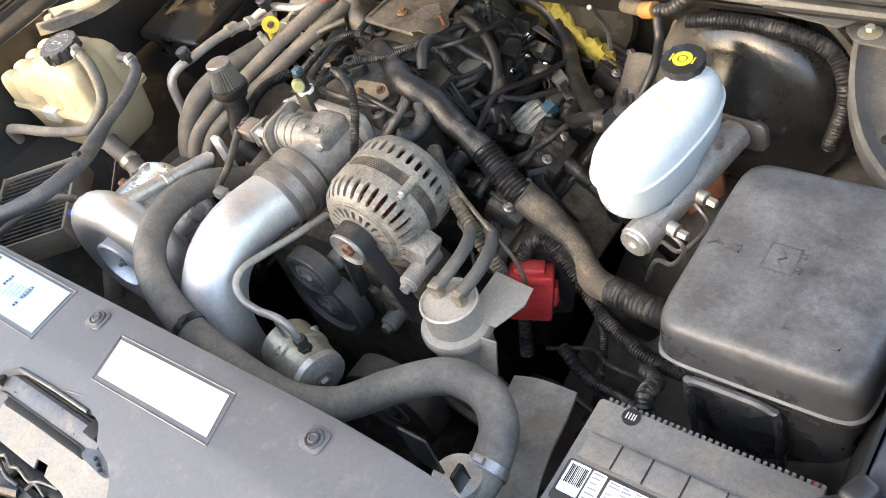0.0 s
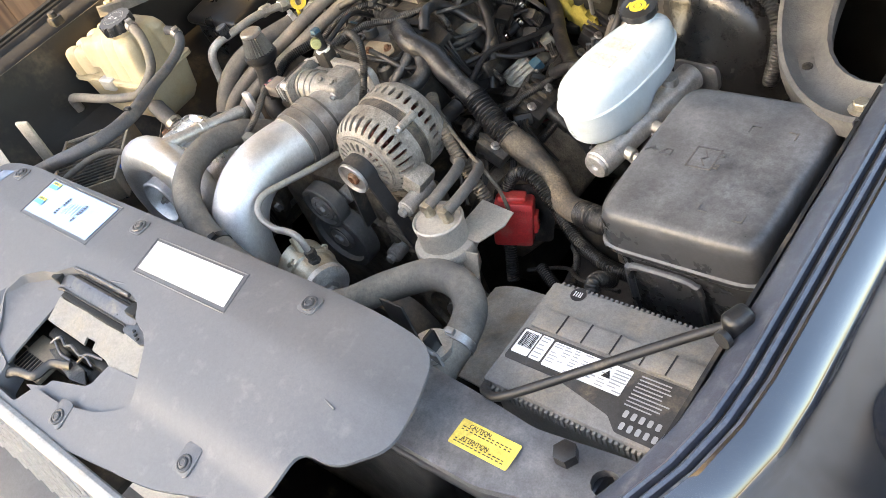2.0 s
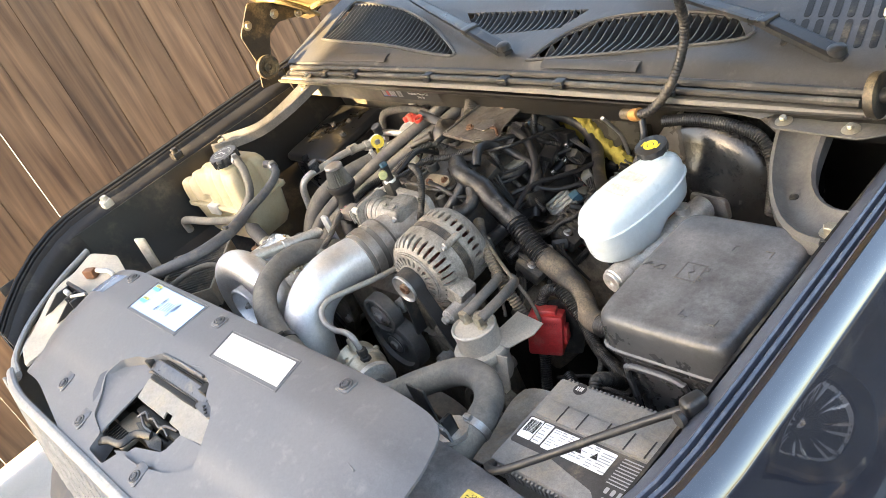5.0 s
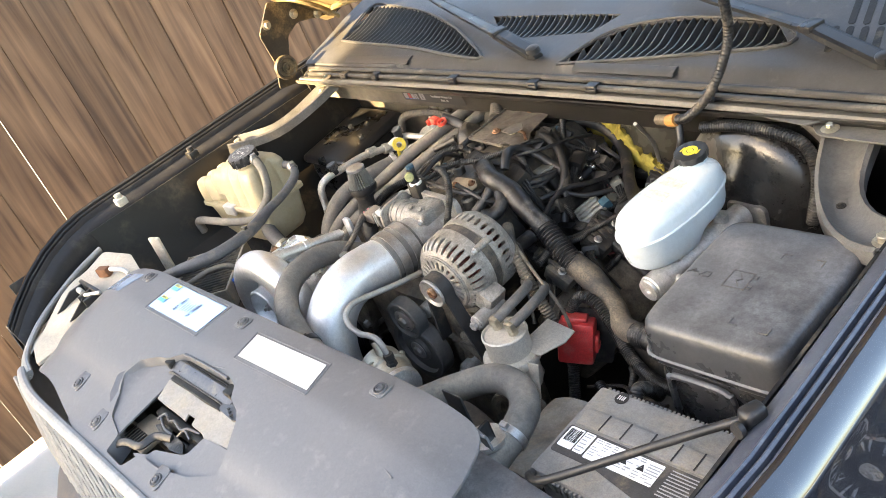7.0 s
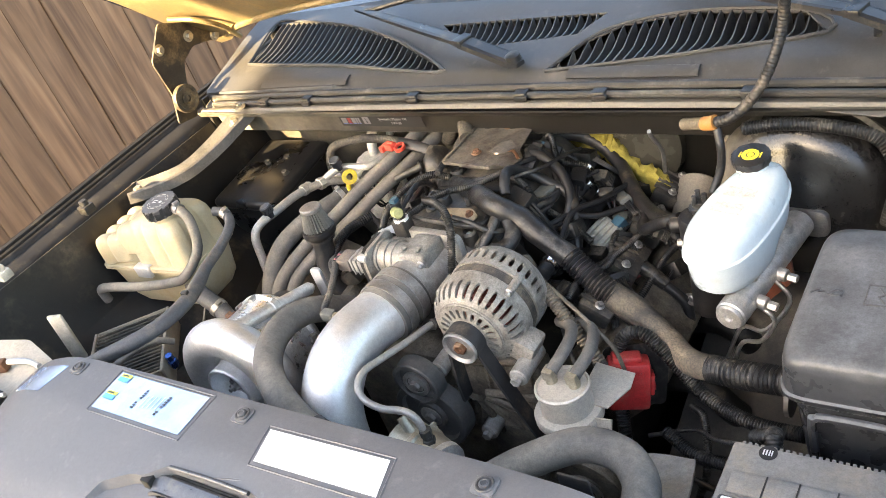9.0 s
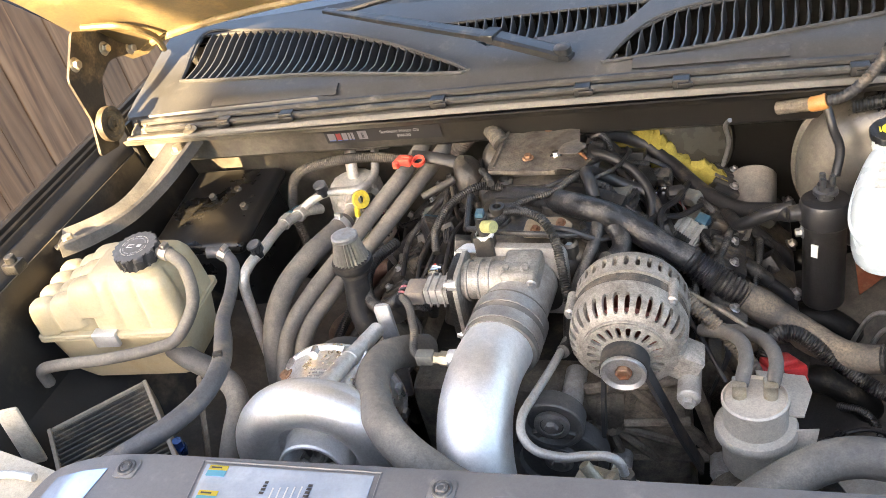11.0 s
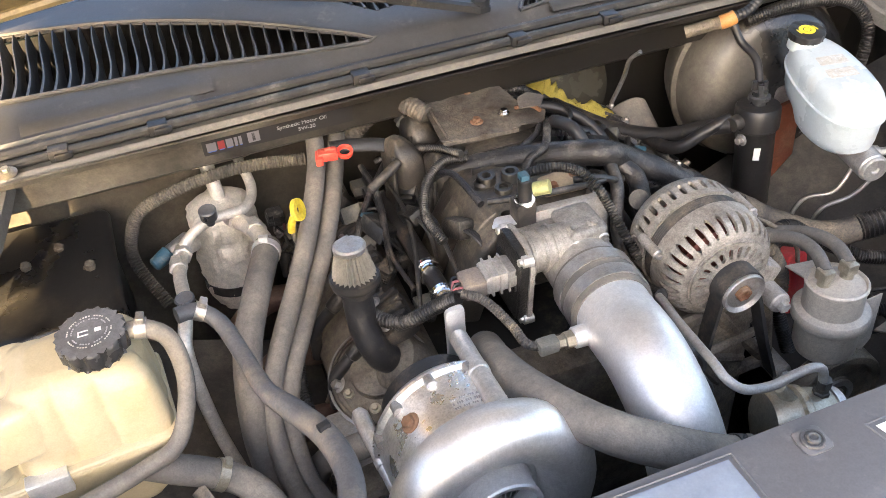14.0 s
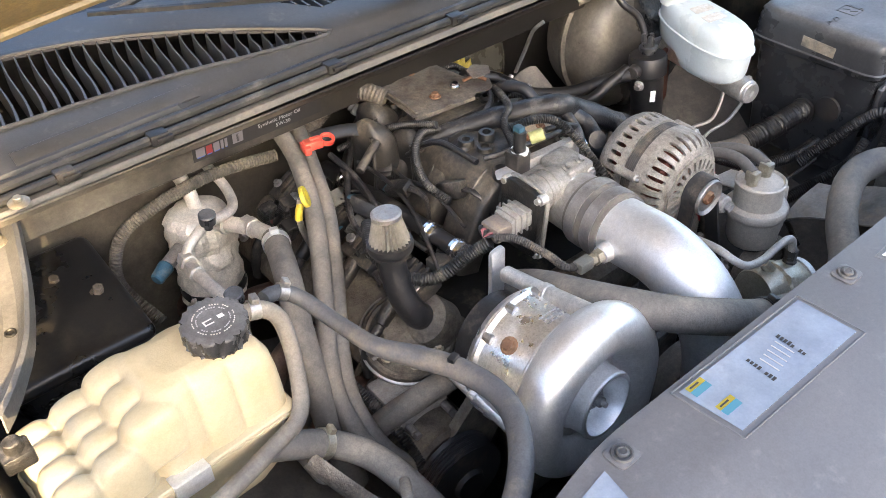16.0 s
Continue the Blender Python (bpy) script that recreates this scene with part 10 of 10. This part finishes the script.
hose("booster_wire", "thin black wire over the booster", [(0.378, 0.655, 1.085), (0.385, 0.64, 1.06), (0.392, 0.61, 1.045), (0.385, 0.585, 1.02)], 0.006, RUBBER_DARK, "wire")
hose("corrugated_conduit", "corrugated conduit along the cowl over the booster", [(0.41, 0.668, 1.075), (0.47, 0.665, 1.085), (0.54, 0.660, 1.083), (0.590, 0.650, 1.070), (0.612, 0.630, 1.03), (0.60, 0.62, 0.96)], 0.010, GRIMY, "conduit", ribs=0.0018, pitch=0.0045, n=12)


# ---- air filter ----
def make_air_filter():
    f = thing("panel_air_filter", (-0.58, 0.2, 0.80), "dusty black pleated panel air filter in a tan frame", "air filter")
    u = Vector((-0.72, -0.69, 0.0)).normalized()
    n = u.cross(Vector((0.69, -0.72, -0.02))).normalized()
    v = n.cross(u)
    m = Matrix((u, v, n)).transposed()
    o = Vector((-0.573, 0.278, 0.920))
    s = -1 if v.y > 0 else 1
    spot = lambda a, b, c: o + u * a + v * s * b + n * c
    w, h, d = 0.150, 0.190, 0.050

    def slab(name, a0, a1, b0, b1, c0, c1, mat, label="", bevel=0.0015):
        bm = bmesh.new()
        mid = spot((a0 + a1) / 2, (b0 + b1) / 2, (c0 + c1) / 2)
        e = Vector(((a1 - a0) / 2, (b1 - b0) / 2, (c1 - c0) / 2))
        box(bm, mid - e, mid + e, bevel, m)
        return part(name, bm, mat, f, label)

    slab("back", 0, w, 0, h, -d, -d + 0.004, DARKVOID)
    slab("frame_end", 0, 0.006, 0, h, -d, 0.001, FILTERFRAME, "tan moulded frame")
    slab("frame_end", w - 0.006, w, 0, h, -d, 0.001, FILTERFRAME)
    slab("frame_side", 0.0062, w - 0.0062, 0, 0.005, -d, 0.0, FILTERFRAME)
    slab("frame_side", 0.0062, w - 0.0062, h - 0.005, h, -d, 0.0, FILTERFRAME)
    for k in range(17):
        b0 = 0.010 + k * 0.0103
        slab("pleat", 0.0062, w - 0.0062, b0, b0 + 0.0042, -0.030, -0.001, FILTERMAT, bevel=0.001)
    # dusty inner splash panel behind the hoses
    bm = bmesh.new()
    rows = [[Vector((x, y, 0.775 + 0.05 * ((y - 0.1) / 0.6) ** 1.3 - 0.10 * (x + 0.62) / 0.25 + 0.006 * noise.noise(Vector((x * 14, y * 14, 3))))) for x in np.linspace(-0.74, -0.315, 18)] for y in np.linspace(0.10, 0.68, 22)]
    loft(bm, rows, closed=False)
    single("splash_panel", solid(bm, 0.003), SPLASH, "dusty grey-brown splash panel beside the engine", "panel")
    bm = bmesh.new()
    rows = [[Vector((x, y, 0.72 + 0.16 * ((y - 0.1) / 0.6) ** 1.3 + 0.10 * (x - 0.62) / 0.25 + 0.006 * noise.noise(Vector((x * 14, y * 14, 8))))) for x in np.linspace(0.33, 0.74, 18)] for y in np.linspace(0.20, 0.70, 20)]
    loft(bm, rows, closed=False)
    single("splash_panel", solid(bm, 0.003), SPLASH, "dusty grey-brown splash panel under the fuse box", "panel")
    for x, y in ((-0.455, 0.30), (-0.44, 0.22), (-0.42, 0.43)):
        bm = bmesh.new()
        hexbolt(bm, (x, y, 0.775 + 0.05 * ((y - 0.1) / 0.6) ** 1.3 - 0.10 * (x + 0.62) / 0.25), (0.2, -0.2, 1), 0.007, 0.008)
        single("panel_bolt", bm, STEEL, "dusty bolt in the splash panel", "bolt", "panel bolts")
    bm = bmesh.new()
    sweep(bm, [(-0.500, 0.300, 0.905), (-0.480, 0.255, 0.880), (-0.452, 0.195, 0.850), (-0.44, 0.16, 0.83)], 0.011, 8, flat=0.25)
    single("support_strap", bm, CASTDARK, "bare grey metal strap below the coolant tank", "strap")
    hose("cooler_line", "thin black line with a blue fitting over the filter", [(-0.45, 0.19, 0.935), (-0.465, 0.165, 0.955), (-0.49, 0.12, 0.955), (-0.53, 0.06, 0.93), (-0.56, 0.03, 0.88)], 0.0062, RUBBER, "pipe")
    c = thing("blue_fitting", (-0.471, 0.171, 0.89), "blue anodised hose fitting", "fitting")
    bm = bmesh.new()
    lathe(bm, (-0.468, 0.176, 0.885), (0.15, -0.1, 1), [(0, 0), (0.008, 0), (0.009, 0.004), (0.009, 0.016), (0.007, 0.018), (0.007, 0.030), (0, 0.030)], 6)
    part("nut", bm, BLUEANO, c)
    # white tag
    bm = bmesh.new()
    box(bm, (-0.671, 0.118, 0.915), (-0.641, 0.126, 1.022), 0.004, Matrix.Rotation(radians(6), 3, "Y") @ Matrix.Rotation(radians(25), 3, "Z"))
    single("pale_tag", bm, TAGMAT, "pale dusty strip standing beside the filter", "strip")
    # fender ledge clips on the left
    for y in (0.13, 0.33):
        bm = bmesh.new()
        box(bm, (-0.762, y - 0.012, 1.088), (-0.735, y + 0.012, 1.106), 0.003)
        cyl(bm, (-0.748, y, 1.10), (-0.748, y, 1.116), 0.009, 0.008, 14, 0.001)
        single("hood_bumper", bm, TAGMAT if y < 0.2 else GRIMY, "small rubber hood stop on the fender rail", "stop", "hood stops")


FILTERFRAME = surface("tan_filter_frame", (0.24, 0.21, 0.17), 0.6, scale=40, dust=0.5, dust_scale=20, bump=0.2)
SPLASH = surface("dusty_splash_panel", (0.055, 0.051, 0.046), 0.6, scale=9, dust=0.50, dust_scale=12, bump=0.4, dust_colour=(0.25, 0.22, 0.175))
FILTERMAT = surface("dusty_black_gauze", (0.030, 0.028, 0.026), 0.75, scale=60, dust=0.45, dust_scale=14, bump=0.3)
BLUEANO = surface("blue_anodised", (0.03, 0.09, 0.30), 0.3, 0.8, scale=40, bump=0.0)
TAGMAT = surface("pale_dusty_plastic", (0.62, 0.57, 0.48), 0.6, scale=60, dust=0.5, dust_scale=40, bump=0.3, second=(0.48, 0.43, 0.34))
make_air_filter()


# ---- tyre of the truck and the parked car beside it ----
def make_wheel(c, axis, r, w, rim_r, spokes, parent, tread=False):
    """A tyre with its rim and spokes as its pieces."""
    c, ax = Vector(c), Vector(axis).normalized()
    f = frame_of(ax)
    bm = bmesh.new()
    lathe(bm, c - ax * w / 2, ax, [(rim_r, 0.02), (rim_r + 0.01, 0.004), (r * 0.80, 0.0), (r * 0.94, 0.012), (r - 0.006, w * 0.14), (r - 0.004, w * 0.5), (r - 0.006, w * 0.86), (r * 0.94, w - 0.012), (r * 0.80, w), (rim_r + 0.01, w - 0.004), (rim_r, w - 0.02)], 64)
    if tread:
        for i in range(60):
            for k, off in ((0.15, 0), (0.325, 0.5), (0.5, 0), (0.675, 0.5), (0.85, 0)):
                aa = 2 * math.pi * (i + off) / 60
                p = c + ax * (k - 0.5) * w + f @ Vector(((r + 0.001) * math.cos(aa), (r + 0.001) * math.sin(aa), 0))
                box(bm, p - Vector((0.007, r * 0.042, w * 0.072)), p + Vector((0.007, r * 0.042, w * 0.072)), 0, f @ Matrix.Rotation(aa, 3, "Z") @ Matrix.Rotation(0.45 if k < 0.5 else -0.45, 3, "X"))
    tyre = part("wheel", bm, TYRE, parent, "black rubber tyre on an alloy rim")
    bm = bmesh.new()
    lathe(bm, c - ax * w * 0.42, ax, [(rim_r - 0.02, 0), (rim_r, 0.0), (rim_r - 0.006, 0.02), (rim_r - 0.02, w * 0.5), (rim_r - 0.02, w * 0.8), (rim_r, w * 0.84)], 48, closed=False)
    part("rim", solid(bm, 0.004), RIM, tyre, "pale alloy rim")
    bm = bmesh.new()
    lathe(bm, c + ax * w * 0.05, ax, [(0, 0), (rim_r - 0.03, 0), (rim_r - 0.03, 0.006), (0, 0.006)], 30)
    part("brake_disc", bm, DARKVOID, tyre)
    for i in range(spokes):
        a = 2 * math.pi * i / spokes
        bm = bmesh.new()
        for d in (-0.12, 0.12):
            p = c + ax * w * 0.34 + f @ Vector((0.05 * math.cos(a), 0.05 * math.sin(a), 0))
            q = c + ax * w * 0.40 + f @ Vector((rim_r * math.cos(a + d), rim_r * math.sin(a + d), 0))
            sweep(bm, [p, q], 0.009, 6, 0.2)
        part("spoke", bm, RIM, tyre)
    bm = bmesh.new()
    lathe(bm, c + ax * w * 0.28, ax, [(0, 0), (0.075, 0), (0.07, 0.02), (0.03, 0.03), (0, 0.03)], 24)
    part("hub", bm, RIM, tyre)


TYRE = surface("tyre_rubber", (0.025, 0.025, 0.026), 0.75, scale=20, dust=0.25, dust_scale=10, bump=0.3)
RIM = surface("alloy_rim", (0.55, 0.55, 0.56), 0.3, 0.9, scale=20, dust=0.1, bump=0.0)
make_wheel((0.905, 0.46, 0.385), (0.93, -0.30, 0), 0.385, 0.265, 0.22, 6, truck, True)


def make_parked_car():
    car = thing("parked_car", (3.38, 2.6, 0), "dark parked car with many-spoked alloy wheels", "car")
    bm = bmesh.new()
    prof = [(2.36, 0.28), (2.30, 0.42), (2.27, 0.62), (2.31, 0.82), (2.36, 0.92), (2.55, 0.98), (2.78, 1.36), (3.2, 1.42), (3.62, 1.36), (3.85, 0.98), (4.04, 0.92), (4.10, 0.62), (4.04, 0.28)]
    secs = []
    for y, k in ((0.25, 0.7), (0.35, 0.86), (0.8, 0.95), (1.5, 1.0), (4.0, 1.0), (4.8, 0.95), (5.0, 0.8)):
        secs.append([Vector((3.72 + (x - 3.2) * (0.9 + 0.1 * k), y + 0.4, z if z < 0.95 else 0.95 + (z - 0.95) * (1.0 if 1.6 < y < 4.6 else 0.05))) for x, z in prof])
    loft(bm, secs)
    part("body", bm, GLOSS, car, "glossy black body")
    for x, ax in ((2.86, (-1, 0, 0)), (4.56, (1, 0, 0))):
        for y in (1.48, 4.28):
            make_wheel((x, y, 0.32), ax, 0.32, 0.21, 0.225, 10, car)


make_parked_car()


# ---- fence ----
def make_fence():
    fence = thing("fence", (-2.15, 1.0, 0), "brown weathered vertical board fence", "fence")
    rnd = random.Random(21)
    for k in range(-14, 34):
        y = 0.271 + k * 0.1372
        jit, lean = rnd.uniform(-0.004, 0.004), rnd.uniform(-0.003, 0.003)
        bm = bmesh.new()
        x0 = -2.10 + jit
        z1 = 1.86 + rnd.uniform(-0.012, 0.012)
        g = 0.0028 if k % 5 == 0 else 0.0008
        box(bm, (x0 - 0.018, y + g, 0.04), (x0, y + 0.1372 - 0.0003, z1), 0.0026, Matrix.Rotation(lean, 3, "Z"), 1)
        part("board", bm, WOOD, fence, smooth=0)
    for z in (0.35, 1.1, 1.7):
        bm = bmesh.new()
        box(bm, (-2.165, -1.65, z), (-2.125, 4.95, z + 0.085), 0.004)
        part("rail", bm, WOOD, fence)
    for y in (-1.6, 0.8, 3.2, 4.9):
        bm = bmesh.new()
        box(bm, (-2.26, y - 0.045, 0.0), (-2.166, y + 0.045, 1.9), 0.005)
        part("post", bm, WOOD, fence)


def wood_grain():
    """Long grain, knots and a tone of its own for each board."""
    nt, L = WOOD.node_tree, WOOD.node_tree.links
    b = nt.nodes["Principled BSDF"]
    co, mp = nt.nodes.new("ShaderNodeTexCoord"), nt.nodes.new("ShaderNodeMapping")
    info = nt.nodes.new("ShaderNodeObjectInfo")
    mp.inputs["Scale"].default_value = (11, 12, 0.75)
    off = nt.nodes.new("ShaderNodeCombineXYZ")
    mul = nt.nodes.new("ShaderNodeMath")
    mul.operation, mul.inputs[1].default_value = "MULTIPLY", 40.0
    L.new(info.outputs["Random"], mul.inputs[0])
    L.new(mul.outputs[0], off.inputs[2])
    L.new(off.outputs[0], mp.inputs["Location"])
    L.new(co.outputs["Object"], mp.inputs[0])
    n = nt.nodes.new("ShaderNodeTexNoise")
    n.inputs["Scale"].default_value, n.inputs["Detail"].default_value, n.inputs["Distortion"].default_value = 1.0, 9.0, 2.6
    L.new(mp.outputs[0], n.inputs["Vector"])
    r = nt.nodes.new("ShaderNodeValToRGB")
    r.color_ramp.elements[0].position, r.color_ramp.elements[0].color = 0.28, (0.062, 0.032, 0.017, 1)
    r.color_ramp.elements[1].position, r.color_ramp.elements[1].color = 0.72, (0.200, 0.117, 0.064, 1)
    wv = nt.nodes.new("ShaderNodeTexWave")
    wv.wave_type, wv.rings_direction = "RINGS", "X"
    wv.inputs["Scale"].default_value, wv.inputs["Distortion"].default_value, wv.inputs["Detail"].default_value, wv.inputs["Detail Scale"].default_value = 1.1, 5.0, 4.0, 0.8
    wm = nt.nodes.new("ShaderNodeMapping")
    wm.inputs["Scale"].default_value = (0.6, 9.0, 0.7)
    L.new(off.outputs[0], wm.inputs["Location"])
    L.new(co.outputs["Object"], wm.inputs[0])
    L.new(wm.outputs[0], wv.inputs["Vector"])
    both = nt.nodes.new("ShaderNodeMix")
    both.inputs[0].default_value = 0.10
    L.new(n.outputs[0], both.inputs[2])
    L.new(wv.outputs[1], both.inputs[3])
    L.new(both.outputs[0], r.inputs[0])
    hv = nt.nodes.new("ShaderNodeHueSaturation")
    rng = nt.nodes.new("ShaderNodeMapRange")
    rng.inputs[3].default_value, rng.inputs[4].default_value = 0.75, 1.25
    L.new(info.outputs["Random"], rng.inputs[0])
    L.new(rng.outputs[0], hv.inputs["Value"])
    L.new(r.outputs[0], hv.inputs["Color"])
    L.new(hv.outputs[0], b.inputs["Base Color"])


wood_grain()
make_fence()
